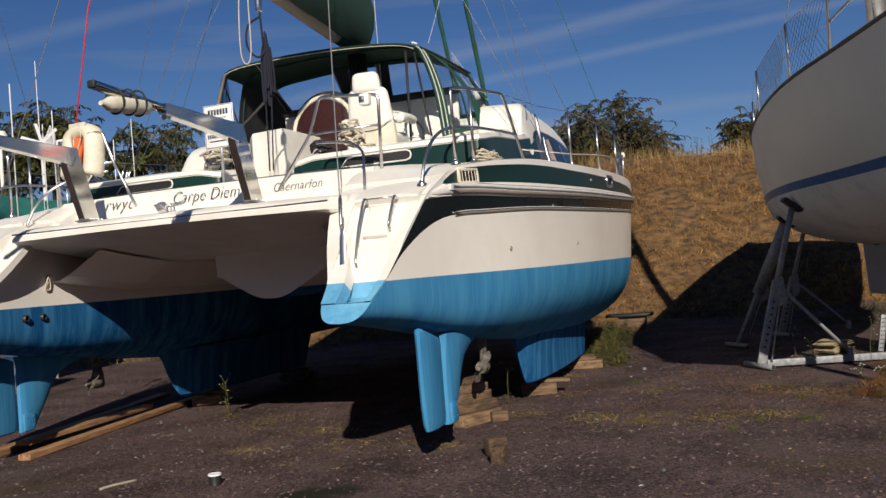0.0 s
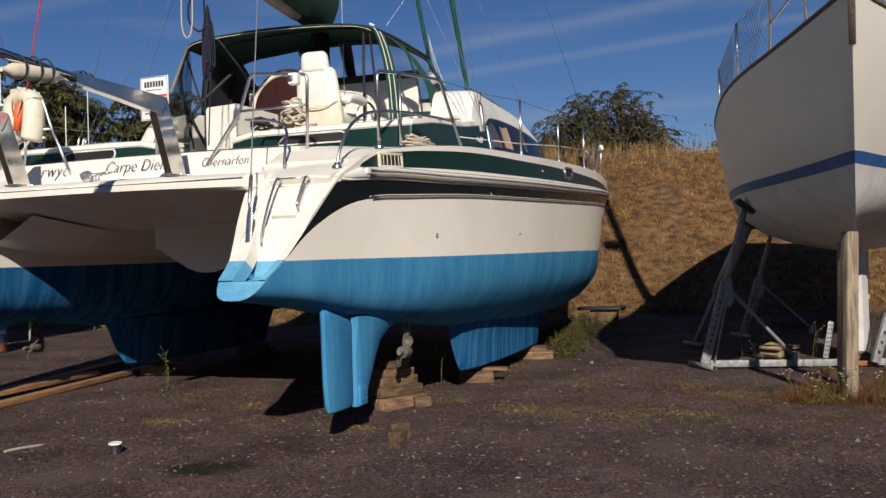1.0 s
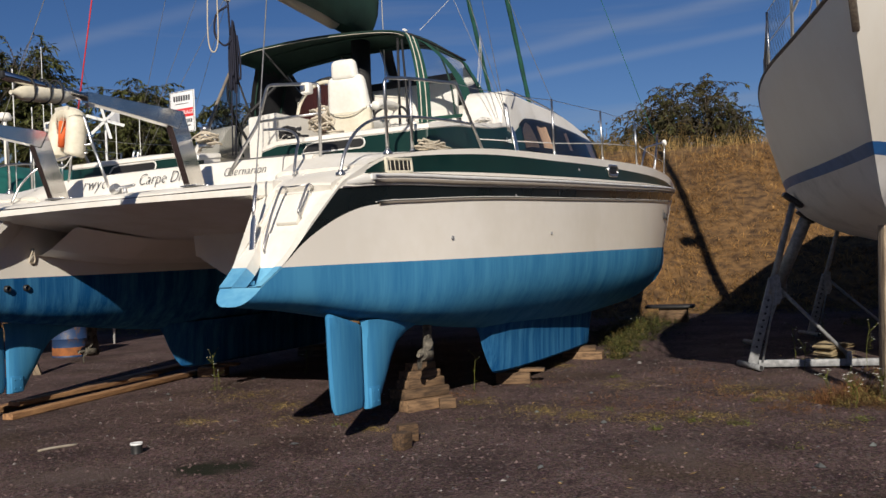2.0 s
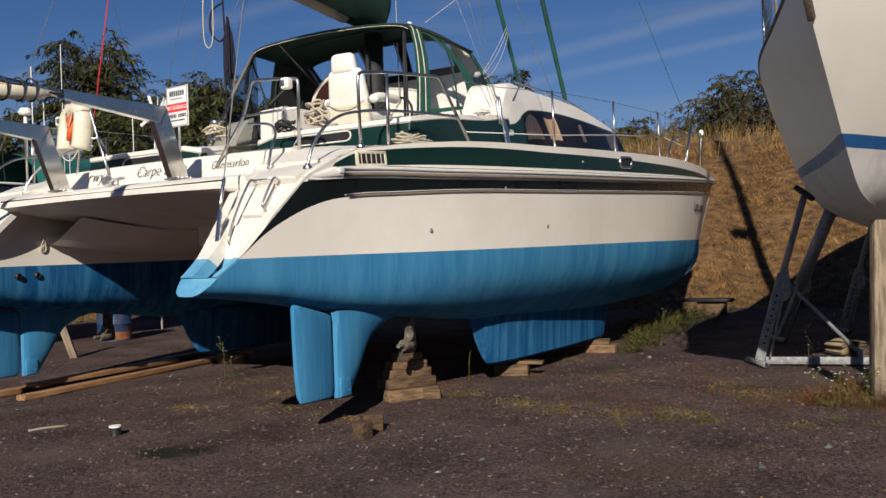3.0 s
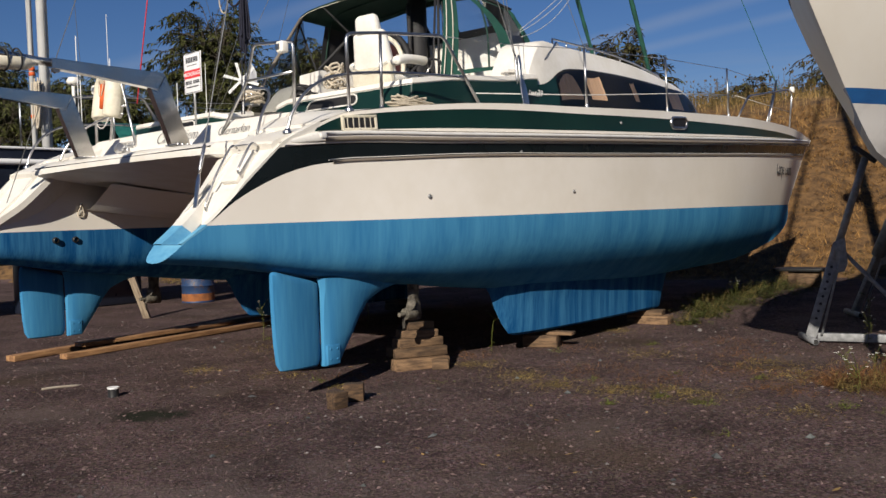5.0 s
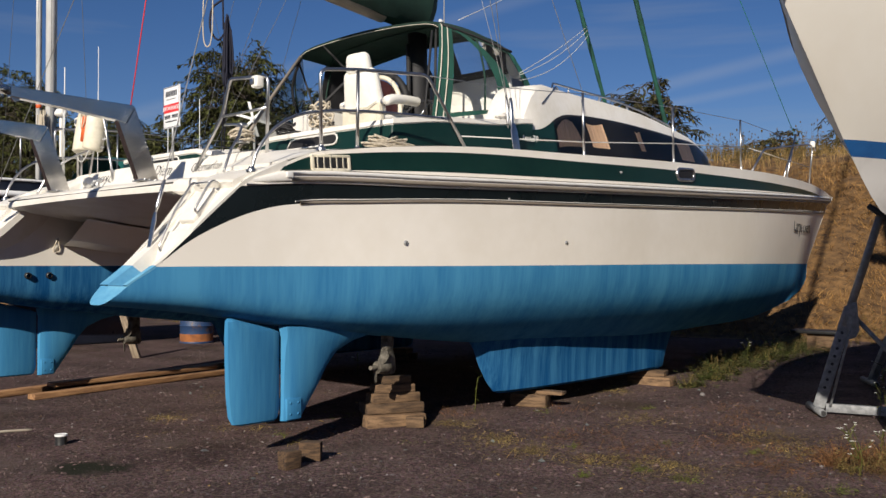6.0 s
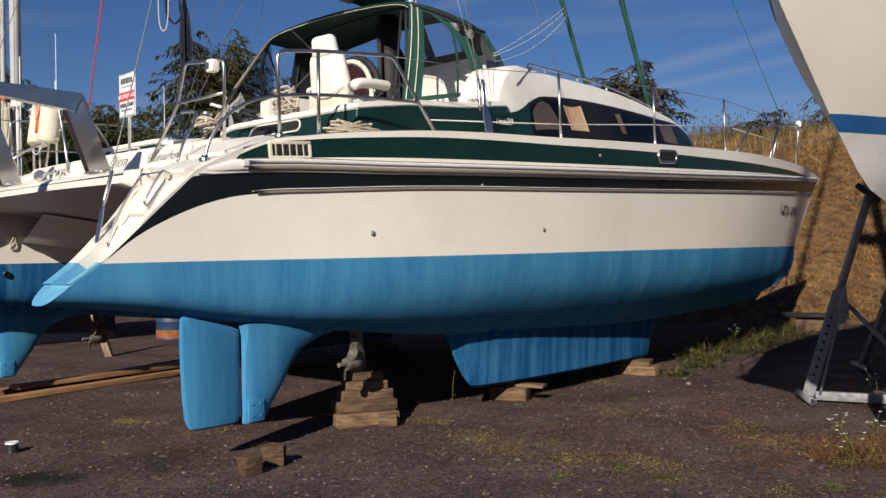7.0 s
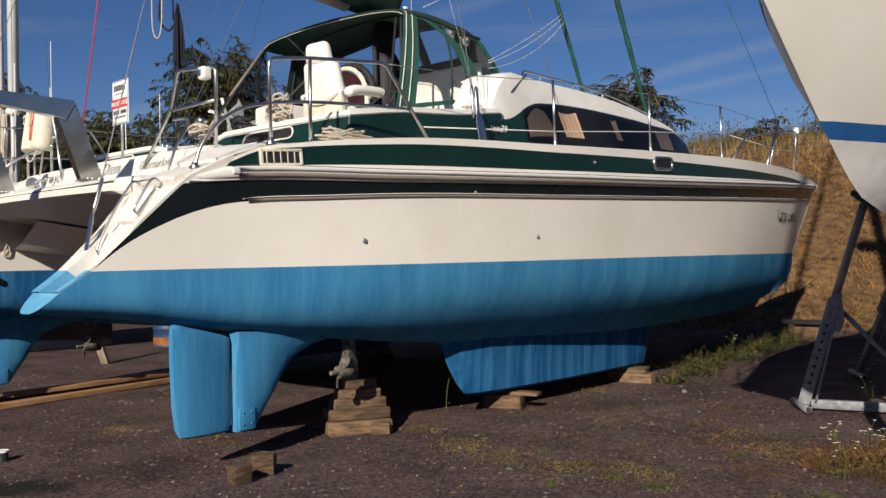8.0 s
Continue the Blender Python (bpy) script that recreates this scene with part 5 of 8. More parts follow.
# starboard side: green strips round a clear panel
part("seam_strip", between(0, 17, -0.03, 0.145, 0.003), GREEN_TRIM, canopy, "green seam strip")
for s in (-0.01, 0.065):
    part("piping", tube([a_line[i].lerp(f_line[i], s) + Vector((0.03, 0, 0.01)) for i in range(0, 18)], 0.006, 6), CREAM_TAPE, canopy, "cream piping")
part("side_window", between(2, 16, 0.12, 0.97), CLEAR, canopy, "clear vinyl side window")
strip_s = curve([0, 3, 6, 9, 12, 14, 16, 17], [0.72, 0.70, 0.68, 0.63, 0.52, 0.40, 0.24, 0.16])
rows = []
for k in range(27):
    i = 17 * k / 26
    j = min(N - 1, int(i))
    pa, pf = a_line[j].lerp(a_line[j + 1], i - j), f_line[j].lerp(f_line[j + 1], i - j)
    wide = 0.072 + 0.02 * smoothstep((4 - i) / 4)
    rows.append([pa.lerp(pf, strip_s(i) + d * wide) + Vector((0.03, -0.008, 0.012 + 0.004 * (1 - d * d))) for d in (-1, -0.5, 0, 0.5, 1)])
part("curved_strip", grid(rows), GREEN_TRIM, canopy, "green curved strip across the side window")
part("zip_line", tube([a_line[16].lerp(f_line[16], k / 10) + Vector((0.035, 0, 0.02 + 0.012 * math.sin(0.31 * k))) for k in range(11)], 0.011, 6), BLACK_WEB, canopy, "black zip along the canopy top")
part("fore_edge", between(0, 16, 0.95, 1.03, 0.003), GREEN_TRIM, canopy, "green edge strip")
part("side_hem", between(0, 1, -0.03, 1.04, 0.004), GREEN_TRIM, canopy, "green hem along the coaming")
for k in (0, 1):
    part("clip", box((0.03, 0.035, 0.02), Matrix.Translation(a_line[17 + k] + Vector((0.02, 0.01 + 0.02 * k, 0.04))), 0.006), SIGN_WHITE, canopy, "small white clip")
part("side_panel", between(N - 16, N - 2, 0.42, 0.97), BLACK_WEB, canopy, "dark side panel")
part("side_window", between(N - 15, N - 2, 0.03, 0.43), CLEAR, canopy, "clear vinyl side window")
part("fore_strip", between(N - 16, N, 0.88, 1.02, 0.003), GREEN_CANVAS, canopy, "green edge strip")
part("side_hem", between(N - 2, N, 0.0, 1.0, 0.004), GREEN_CANVAS, canopy, "green hem")
# windscreen running down to the cabin roof
BASE = [L(4.56, -0.44, 2.97), L(4.66, -0.52, 3.10), L(4.95, -0.80, 3.14), L(5.25, -1.3, 3.15), L(5.32, -1.7, 3.16), L(5.34, -2.2, 3.17), L(5.32, -2.7, 3.16), L(5.25, -3.1, 3.15), L(5.14, -3.4, 3.13), L(4.98, -3.62, 3.10), L(4.78, -3.7, 2.95)]
b_line = rounded(BASE, 6)


def screen(i0, i1, s0, s1, out=0.0):
    rows = []
    for i in range(i0, i1 + 1):
        rows.append([f_line[i].lerp(b_line[i], s0 + (s1 - s0) * k / 5) + Vector((0.005, 0.014 + out, 0.01)) for k in range(6)])
    return grid(rows)


part("windscreen", screen(2, 13, 0.04, 0.82), CLEAR, canopy, "clear vinyl windscreen")
part("windscreen", screen(13, 56, 0.04, 0.86), CLEAR, canopy, "clear vinyl windscreen")
part("screen_hem", screen(0, 13, 0.80, 1.02, 0.004), GREEN_CANVAS, canopy, "green lower hem of the windscreen")
part("screen_hem", screen(13, 60, 0.84, 1.02, 0.004), GREEN_CANVAS, canopy, "green lower hem of the windscreen")
part("screen_head", screen(0, 60, -0.02, 0.05, 0.004), GREEN_CANVAS, canopy, "green upper hem of the windscreen")
for i0, i1 in ((27, 28), (31, 33), (42, 43)):
    part("screen_post", screen(i0, i1, 0.0, 0.7, 0.006), BLACK_WEB, canopy, "black upright strip in the windscreen")
    part("post_tape", tube([f_line[i1].lerp(b_line[i1], 0.07 * k) + Vector((0.005, -0.004, 0.01)) for k in range(11)], 0.008, 6), TAUPE_STRIPE, canopy, "taupe binding")
part("blackout_panel", screen(43, 59, 0.02, 0.69, -0.006), BLACK_WEB, canopy, "black panel in the windscreen")
# port curtain that hangs aft of the hoop
rows = []
for k in range(11):
    t = k / 10
    p, q = a_line[N - 17].lerp(L(4.08, -3.60, 2.66), t), a_line[N - 16].lerp(L(2.75, -3.10, 2.60), t)
    rows.append([p.lerp(q, j / 8) + Vector((0.02 * math.sin(5 * t + 2 * j), 0, 0)) for j in range(9)])
part("curtain_window", grid(rows), SMOKED, canopy, "smoky grey vinyl side curtain")
part("curtain_edge", tube([a_line[N - 16], a_line[N - 16].lerp(L(2.75, -3.10, 2.60), 0.5) + Vector((0, 0, 0.03)), L(2.75, -3.10, 2.60)], 0.020, 6), TAUPE_STRIPE, canopy, "taupe curtain edge")
part("curtain_hoop", tube(rounded([a_line[N - 17], L(3.88, -3.60, 3.55), L(3.92, -3.58, 3.25), L(4.12, -3.55, 2.95), L(4.30, -3.52, 2.70)], 5), 0.017, 8), BLACK_WEB, canopy, "black bound hoop")
part("curtain_hoop", tube(rounded([L(4.55, -3.20, 3.74), L(4.35, -3.42, 3.45), L(4.15, -3.60, 3.15), L(4.05, -3.66, 2.75)], 5), 0.022, 8), BLACK_WEB, canopy, "black bound hoop")
# window strips hanging inside: straps and bracing tubes
for a, b in ((L(3.62, -1.00, 3.70), L(3.24, -0.74, 2.74)), (a_line[N - 14], L(4.3, -3.4, 2.7)), (a_line[N - 22], L(4.85, -3.0, 3.3))):
    part("strut", tube([a, b], 0.012, 6), BLACK_WEB, canopy, "dark strap inside the canopy")
# the first three stand for mast and halyards, blackened as if in shade
for u, v, w, lean, r in ((4.27, -2.0, 3.84, 0.03, 0.026), (4.36, -2.0, 3.84, 0.05, 0.012), (4.53, -2.0, 3.83, 0.14, 0.022), (3.89, -1.2, 3.80, -0.03, 0.015)):
    part("strut", tube([L(u, v, w), L(u + lean, v, 2.80)], r, 6), BLACK_WEB, canopy, "dark upright inside the canopy")
part("aft_edge_tape", tube([a_line[i] + Vector((0, -0.02, -0.02)) for i in range(17, N - 15)], 0.004, 6), CREAM_TAPE, canopy, "cream tape along the aft edge")

# bulkhead with a round-topped brown door in a cream rim
arch = [(-0.34, -0.45)] + [(0.36 * math.cos(a), 0.06 + 0.38 * math.sin(a)) for a in [math.pi * (1 - k / 14) for k in range(15)]] + [(0.34, -0.45)]
door_m = basis(L(4.12, -2.37, 3.02), (1, 0, 0), (0, 0.05, 1))
door = part("companionway_door", plate(arch, 0.03, door_m, 0.006), mat("brown_varnish", (0.045, 0.014, 0.010), (0.028, 0.010, 0.007), 6, 0.3, stretch=(6, 6, 1)), cat, "dark brown round-topped door")
part("door_rim", tube([door_m @ Vector((x * 1.08, y * 1.08, -0.01)) for x, y in arch], 0.028, 8), FOAM_CREAM, door, "cream moulded rim")
part("hatch_hood", tube([door_m @ Vector((x * 1.16, y * 1.16 + 0.01, -0.09)) for x, y in arch[1:-1]], 0.040, 8), BLACK_WEB, door, "black hood over the door")
bulk = part("bulkhead", box((2.3, 0.05, 1.06), Matrix.Translation(L(4.80, -2.08, 2.91)), 0.02), DECK_WHITE, cat, "white cockpit bulkhead")
part("bulkhead_band", box((2.34, 0.06, 0.085), Matrix.Translation(L(4.80, -2.08, 3.482)), 0.015), BLACK_WEB, bulk, "black band along the bulkhead top")
part("cockpit_sole", box((2.9, 2.3, 0.04), Matrix.Translation(L(3.40, MID, 2.33)), 0.01), DECK_WHITE, cat)
# instrument pod and steering wheel
pod = part("helm_pod", box((0.60, 0.34, 0.50), Matrix.Translation(L(3.98, -1.25, 2.62)), 0.06, 3, taper=(0.85, 0.7)), VINYL, cat, "white moulded helm console")
for dx, dz in ((-0.14, 0.06), (0.02, 0.06), (0.16, 0.06), (-0.06, -0.08)):
    part("dial", lathe([(0.0, 0.012), (0.04, 0.012), (0.048, 0.0)], 14, Matrix.Translation(L(3.80, -1.25 + dx, 2.68 + dz)) @ pose(0, 0, 0, 78)), BLACK_PLASTIC, pod, "black round dial")
wheel_m = Matrix.Translation(L(3.66, -1.25, 2.80)) @ pose(0, 0, 0, 65)
wheel = part("steering_wheel", tube([wheel_m @ Vector((0.27 * math.cos(a), 0.27 * math.sin(a), 0)) for a in [k * math.pi / 14 for k in range(28)]], 0.014, 8, closed=True), BLACK_WEB, cat, "leather-bound steering wheel")
for k in range(5):
    a = 2 * math.pi * k / 5
    part("spoke", tube([wheel_m @ Vector((0, 0, 0.02)), wheel_m @ Vector((0.27 * math.cos(a), 0.27 * math.sin(a), 0))], 0.007, 6), STEEL, wheel)

# helm seat
seat = thing("helm_seat", "white vinyl swivel helm seat with a headrest and armrests", "seat", CAT @ Matrix.Translation(L(3.02, -1.26, 2.295)) @ pose(0, 0, 0, 0, 0, 4))
part("pedestal", lathe([(0.0, 0.22), (0.07, 0.22), (0.055, 0.18), (0.055, 0.05), (0.16, 0.02), (0.17, -0.015), (0.0, -0.015)], 18), ALU, seat)
part("base_box", box((0.52, 0.46, 0.20), pose(0, 0.06, 0.27), 0.04, 3), DECK_WHITE, seat, "white moulded seat box")
part("cushion", box((0.50, 0.50, 0.15), pose(0, 0.12, 0.44, 4), 0.055, 4), VINYL, seat, "padded white cushion")
part("backrest", box((0.50, 0.16, 0.50), pose(0, -0.10, 0.69, 10), 0.065, 4, taper=(0.80, 0.8)), VINYL, seat, "padded white backrest")
part("headrest", box((0.30, 0.13, 0.21), pose(0, -0.165, 0.985, 10), 0.055, 4, taper=(0.88, 0.85)), VINYL, seat, "padded headrest")
part("skirt", box((0.55, 0.10, 0.34), pose(0, -0.10, 0.43, 6), 0.035, 3, taper=(0.90, 0.8)), FOAM_CREAM, seat, "cream padded skirt below the backrest")
part("back_piping", tube(rounded([(-0.235, -0.165, 0.60), (-0.12, -0.185, 0.545), (0, -0.19, 0.53), (0.12, -0.185, 0.545), (0.235, -0.165, 0.60)], 4), 0.006, 6), CREAM_TAPE, seat, "cream piping")
for sx in (-1, 1):
    arm = part("armrest", tube(rounded([(sx * 0.29, -0.10, 0.60), (sx * 0.295, 0.0, 0.635), (sx * 0.295, 0.16, 0.65), (sx * 0.295, 0.32, 0.655), (sx * 0.295, 0.36, 0.65)], 4), [0.03] + [0.048] * 15 + [0.03], 12), VINYL, seat, "padded armrest")
    part("arm_bracket", box((0.03, 0.08, 0.05), pose(sx * 0.25, -0.08, 0.60), 0.008), STEEL, arm)

# white moulded block beside the door, and the sheet track
side_block = part("cockpit_moulding", plate([(-2.40, 3.22), (-2.84, 3.30), (-3.02, 3.55), (-3.15, 4.4), (-2.42, 4.4)], 0.74, pose(0, 0, 2.66), 0.03), DECK_WHITE, cat, "white moulded block beside the door")
part("traveller", tube([L(1.36, -3.3, 2.272), L(1.36, -0.8, 2.272)], 0.010, 8), BLACK_PLASTIC, cat, "black sheet track")

# hanging bundle of navy sheet below the boom
bundle = part("mainsheet", tube(rounded([L(1.60, -1.68, 4.45), L(1.60, -1.67, 3.95), L(1.60, -1.65, 3.45)], 4), 0.009, 6), ROPE_NAVY, cat, "navy mainsheet coiled in a hanging bundle")
rnd = random.Random(4)
for k in range(16):
    a = rnd.uniform(0, 6.28)
    r, top, low = rnd.uniform(0.01, 0.055), rnd.uniform(3.50, 3.60), rnd.uniform(2.90, 3.12)
    dx, dy = r * math.cos(a), r * math.sin(a)
    ex, ey = dx + rnd.uniform(-0.03, 0.03), dy + rnd.uniform(-0.03, 0.03)
    pts = rounded([L(1.64 + dx * 0.3, -1.65 + dy * 0.3, top), L(1.64 + dx * 0.8, -1.65 + dy * 0.8, top - 0.10), L(1.64 + dx, -1.65 + dy, 3.25), L(1.64 + dx, -1.65 + dy, low + 0.04), L(1.64 + (dx + ex) * 0.5, -1.65 + (dy + ey) * 0.5, low), L(1.64 + ex * 0.8, -1.65 + ey * 0.8, low + 0.05), L(1.64 + ex * 0.8, -1.65 + ey * 0.8, 3.25), L(1.64 + ex * 0.5, -1.65 + ey * 0.5, top - 0.05)], 4)
    part("coil", tube(pts, 0.009, 6), ROPE_NAVY, bundle)
lp = rounded([L(1.60, -1.66, 3.72), L(1.55, -1.76, 3.64), L(1.55, -1.78, 3.46), L(1.58, -1.70, 3.36), L(1.60, -1.62, 3.42)], 5)
part("loose_loop", tube(lp, 0.010, 6), ROPE_NAVY, bundle)
part("sheet_block", box((0.05, 0.07, 0.12), Matrix.Translation(L(1.60, -1.67, 3.82)), 0.02, 3), STEEL, bundle, "steel sheet block")
for dv in (-0.03, 0.03):
    part("fall", tube([L(1.64, -1.66 + dv, 3.0), L(1.60, -1.66 + dv * 0.6, 2.36)], 0.006, 6), ROPE_NAVY, bundle)
part("lower_loop", tube(rounded([L(1.55, -1.75, 4.6), L(1.50, -1.80, 3.9), L(1.50, -1.82, 3.42), L(1.52, -1.78, 3.30), L(1.54, -1.74, 3.42), L(1.55, -1.74, 3.9), L(1.57, -1.72, 4.6)], 5), 0.006, 6), ROPE, bundle, "white rope loop")

# winch with rope on the port coaming
winch = part("winch", lathe([(0.0, 0.16), (0.045, 0.16), (0.06, 0.145), (0.06, 0.12), (0.045, 0.10), (0.045, 0.04), (0.07, 0.015), (0.08, 0.0), (0.08, -0.06)], 20, Matrix.Translation(L(2.70, -2.95, 2.71))), STEEL, cat, "steel winch")


def rope_heap(name, label, m, nloops, rx, ry, h, r, material, seed, parent=None):
    """Loose loops of rope lying on one another."""
    rn = random.Random(seed)
    bm = bmesh.new()
    for k in range(nloops):
        ox, oy = rn.uniform(-0.15, 0.15) * rx, rn.uniform(-0.15, 0.15) * ry
        ax, ay, ph = rx * rn.uniform(0.35, 1.0), ry * rn.uniform(0.5, 1.1), rn.uniform(0, 6.28)
        z = r + h * k / nloops
        lean, lp = rn.uniform(0.1, 0.45) * h, rn.uniform(0, 6.28)
        pts = [Vector((ox + ax * math.cos(t + ph), oy + ay * math.sin(t + ph), z + lean * abs(math.sin(t + lp)) + rn.uniform(0, 0.5) * h / 3 * math.sin(3 * t))) for t in [j * 2 * math.pi / 20 for j in range(20)]]
        tube(pts, r, 6, closed=True, bm=bm)
    tail = rounded([Vector((rx * 0.7, 0, r + h * 0.4)), Vector((rx * 1.2, ry * 0.4, r)), Vector((rx * 1.7, -ry * 0.2, r)), Vector((rx * 1.5, -ry * 0.8, r)), Vector((rx * 0.6, -ry * 0.6, r))], 5)
    tube(tail, r, 6, bm=bm)
    ob = part(name, bm, material)
    ob.matrix_world = m
    return tagged(ob, label, "rope")


rope_heap("coiled_rope", "cream rope coiled loosely on the side deck", CAT @ Matrix.Translation(L(1.84, 0.24, 2.225)) @ pose(0, 0, 0, 4, 0, 82), 10, 0.24, 0.07, 0.075, 0.008, ROPE, 3)
rope_heap("coiled_rope", "cream rope heaped on the cockpit coaming", CAT @ Matrix.Translation(L(2.38, -1.24, 2.585)) @ pose(0, 0, 0, 0, 0, 20), 8, 0.13, 0.10, 0.20, 0.011, ROPE, 5)
rope_heap("coiled_rope", "cream rope turned round the winch base", CAT @ Matrix.Translation(L(2.68, -2.93, 2.655)), 7, 0.13, 0.13, 0.10, 0.011, ROPE, 6)
rope_heap("coiled_rope", "dark rope and clamp in a heap on the coaming", CAT @ Matrix.Translation(L(2.12, -1.42, 2.53)), 6, 0.13, 0.08, 0.09, 0.010, BLACK_WEB, 8)
rope_heap("coiled_rope", "white rope bunched beside the canopy foot", CAT @ Matrix.Translation(L(3.75, -0.12, 2.70)) @ pose(0, 0, 0, 0, 0, 70), 6, 0.14, 0.07, 0.06, 0.009, ROPE_WHITE, 9)

# sign hung on the aft rail
sign = thing("broker_sign", "white sale board with a red band hung behind the davits", "sign", CAT @ Matrix.Translation(L(1.26, -1.94, 2.60)) @ pose(0, 0, 0, 0, 0, -3))
part("board", box((0.30, 0.008, 0.37), pose(0, 0, 0.145), 0.003), SIGN_WHITE, sign)
part("stake", tube([(0.0, 0.012, -0.33), (0.0, 0.012, 0.2)], 0.012, 6), ALU, sign)
bm = bmesh.new()
for x, z, sx, sz in ((0, 0.323, 0.28, 0.004), (0, -0.033, 0.28, 0.004), (-0.14, 0.145, 0.004, 0.356), (0.14, 0.145, 0.004, 0.356)):
    box((sx, 0.002, sz), pose(x, -0.0055, z), 0, bm=bm)
part("border_line", bm, INK, sign)
bm = bmesh.new()
for k in range(7):
    box((0.020, 0.002, 0.048), pose(-0.09 + 0.03 * k, -0.0055, 0.265), 0, bm=bm)
box((0.17, 0.002, 0.006), pose(0, -0.0055, 0.215), 0, bm=bm)
part("maker_bars", bm, INK, sign)
part("red_band", box((0.268, 0.002, 0.075), pose(0, -0.0055, 0.135), 0), RED_INK, sign)
letters("BROKERAGE", 0.052, pose(0, -0.0075, 0.118, 90), SIGN_WHITE, sign, align="CENTER")
bm = bmesh.new()
for k in range(11):
    if k != 5:
        box((0.014, 0.002, 0.032), pose(-0.11 + 0.022 * k, -0.0055, 0.060), 0, bm=bm)
box((0.20, 0.002, 0.010), pose(0, -0.0055, 0.018), 0, bm=bm)
part("number_bars", bm, INK, sign)

# fender lashed under the outer end of a davit
fend = thing("fender", "cream inflatable fender lashed under a davit with black straps", "fender", CAT @ Matrix.Translation(L(-0.74, -1.30, 2.545)) @ pose(0, 0, 0, -86) @ Matrix.Diagonal((0.82, 0.82, 0.95, 1)))
part("body", lathe([(0.0, -0.27), (0.018, -0.27), (0.022, -0.24), (0.05, -0.20), (0.062, -0.16), (0.064, 0.14), (0.05, 0.19), (0.022, 0.23), (0.018, 0.26), (0.0, 0.26)], 18), FOAM_CREAM, fend)
for z in (-0.13, 0.0, 0.10):
    part("strap", tube([(0.067 * math.cos(a), -0.028 + 0.098 * math.sin(a), z + 0.015 * math.cos(a)) for a in [k * math.pi / 10 for k in range(20)]], 0.008, 6, closed=True), BLACK_WEB, fend)

# horseshoe lifebuoy on the port rail
buoy = thing("lifebuoy", "cream horseshoe lifebuoy with an orange light hung on the rail", "lifebuoy", CAT @ Matrix.Translation(L(1.18, -3.30, 2.70)) @ pose(0, 0, 0, -8, 0, -6) @ Matrix.Diagonal((1.17, 1, 1, 1)))
hs = [(0.112 * math.cos(a), 0, 0.075 + 0.085 * math.sin(a)) for a in [math.pi * (k / 12) for k in range(13)]]
hs = [(0.112, 0, -0.25), (0.116, 0, -0.22), (0.118, 0, -0.10)] + hs + [(-0.118, 0, -0.10), (-0.116, 0, -0.22), (-0.112, 0, -0.25)]
hs = rounded(hs, 3)
part("float", tube(hs, [0.097 * min(1, 0.80 + 0.10 * min(k, len(hs) - 1 - k)) for k in range(len(hs))], 14, flat=0.75), FOAM_CREAM, buoy, "cream foam horseshoe in a soft cover")
part("cover_flap", box((0.17, 0.02, 0.07), pose(0, -0.078, 0.185, 8), 0.008, 2), CREAM_TAPE, buoy, "folded cloth flap")
for sx in (-1, 1):
    part("tie_cord", tube(rounded([(sx * 0.03, -0.085, 0.20), (sx * 0.05, -0.09, 0.08), (sx * 0.02, -0.085, -0.04)], 4), 0.005, 6), ROPE, buoy)
part("light", tube([(0, -0.05, -0.16), (0, -0.05, 0.08)], [0.03, 0.042], 12), ORANGE, buoy, "orange rescue light")
part("bracket", tube([(0, 0.06, -0.50), (0, 0.06, 0.12), (0, -0.02, 0.16)], 0.010, 8), STEEL, buoy)
part("cord", tube(rounded([(-0.14, -0.04, -0.26), (-0.05, -0.05, -0.34), (0.06, -0.05, -0.36), (0.14, -0.04, -0.26)], 5), 0.006, 6), ROPE_WHITE, buoy)

# poles, aerials and lines on the port quarter
for u, v, w, r in ((1.05, -3.62, 2.95, 0.005), (1.6, -4.0, 3.2, 0.005), (1.35, -4.25, 3.45, 0.006), (1.75, -4.30, 3.75, 0.004), (2.4, -3.95, 3.0, 0.005), (2.9, -4.1, 3.3, 0.004)):
    part("pole", tube([L(u, v, 2.15), L(u, v, w)], r, 6), MAST_WHITE, cat, "white upright pole")
ant = part("aerial_mushroom", lathe([(0.0, 0.05), (0.05, 0.045), (0.075, 0.0), (0.06, -0.03), (0.02, -0.04), (0.016, -0.5), (0.0, -0.5)], 16, Matrix.Translation(L(1.42, -4.48, 2.99))), VINYL, cat, "white mushroom aerial")
part("red_line", tube([L(2.0, -4.15, 2.75), L(2.1, -3.9, 4.3), L(3.4, -2.9, 10.0)], 0.008, 6), RED_LINE, cat, "red rope leading up to the mast")


# ---- the neighbouring keel yacht, bow towards the yard ----
# local axes: y aft from the stem at the waterline, x to the right, z up
YAC = pose(4.065, 6.948, 0, 0, 0, -20.7)
yacht = thing("keel_yacht", "cream white sailing yacht with a blue waterline propped in a cradle", "boat", YAC)
stem_y = curve([1.40, 1.487, 1.57, 1.64, 1.74, 1.91, 2.0, 2.27, 2.53, 2.75, 2.97], [1.9, 1.45, 0.72, 0.40, 0.20, -0.02, -0.135, -0.43, -0.73, -0.95, -1.12])
y_sheer = curve([-1.15, 1.5, 4, 7, 10.3, 12.2], [2.97, 2.87, 2.79, 2.76, 2.80, 2.86])
b_deck = curve([0, 0.5, 1.3, 2.45, 4.4, 6.5, 9, 11.25, 13.3], [0, 0.195, 0.515, 0.975, 1.41, 1.62, 1.66, 1.48, 1.15])
b_water = curve([0, 0.5, 1.5, 3.4, 5.5, 8, 10.3, 12.2], [0, 0.155, 0.495, 1.16, 1.49, 1.52, 1.28, 0.85])
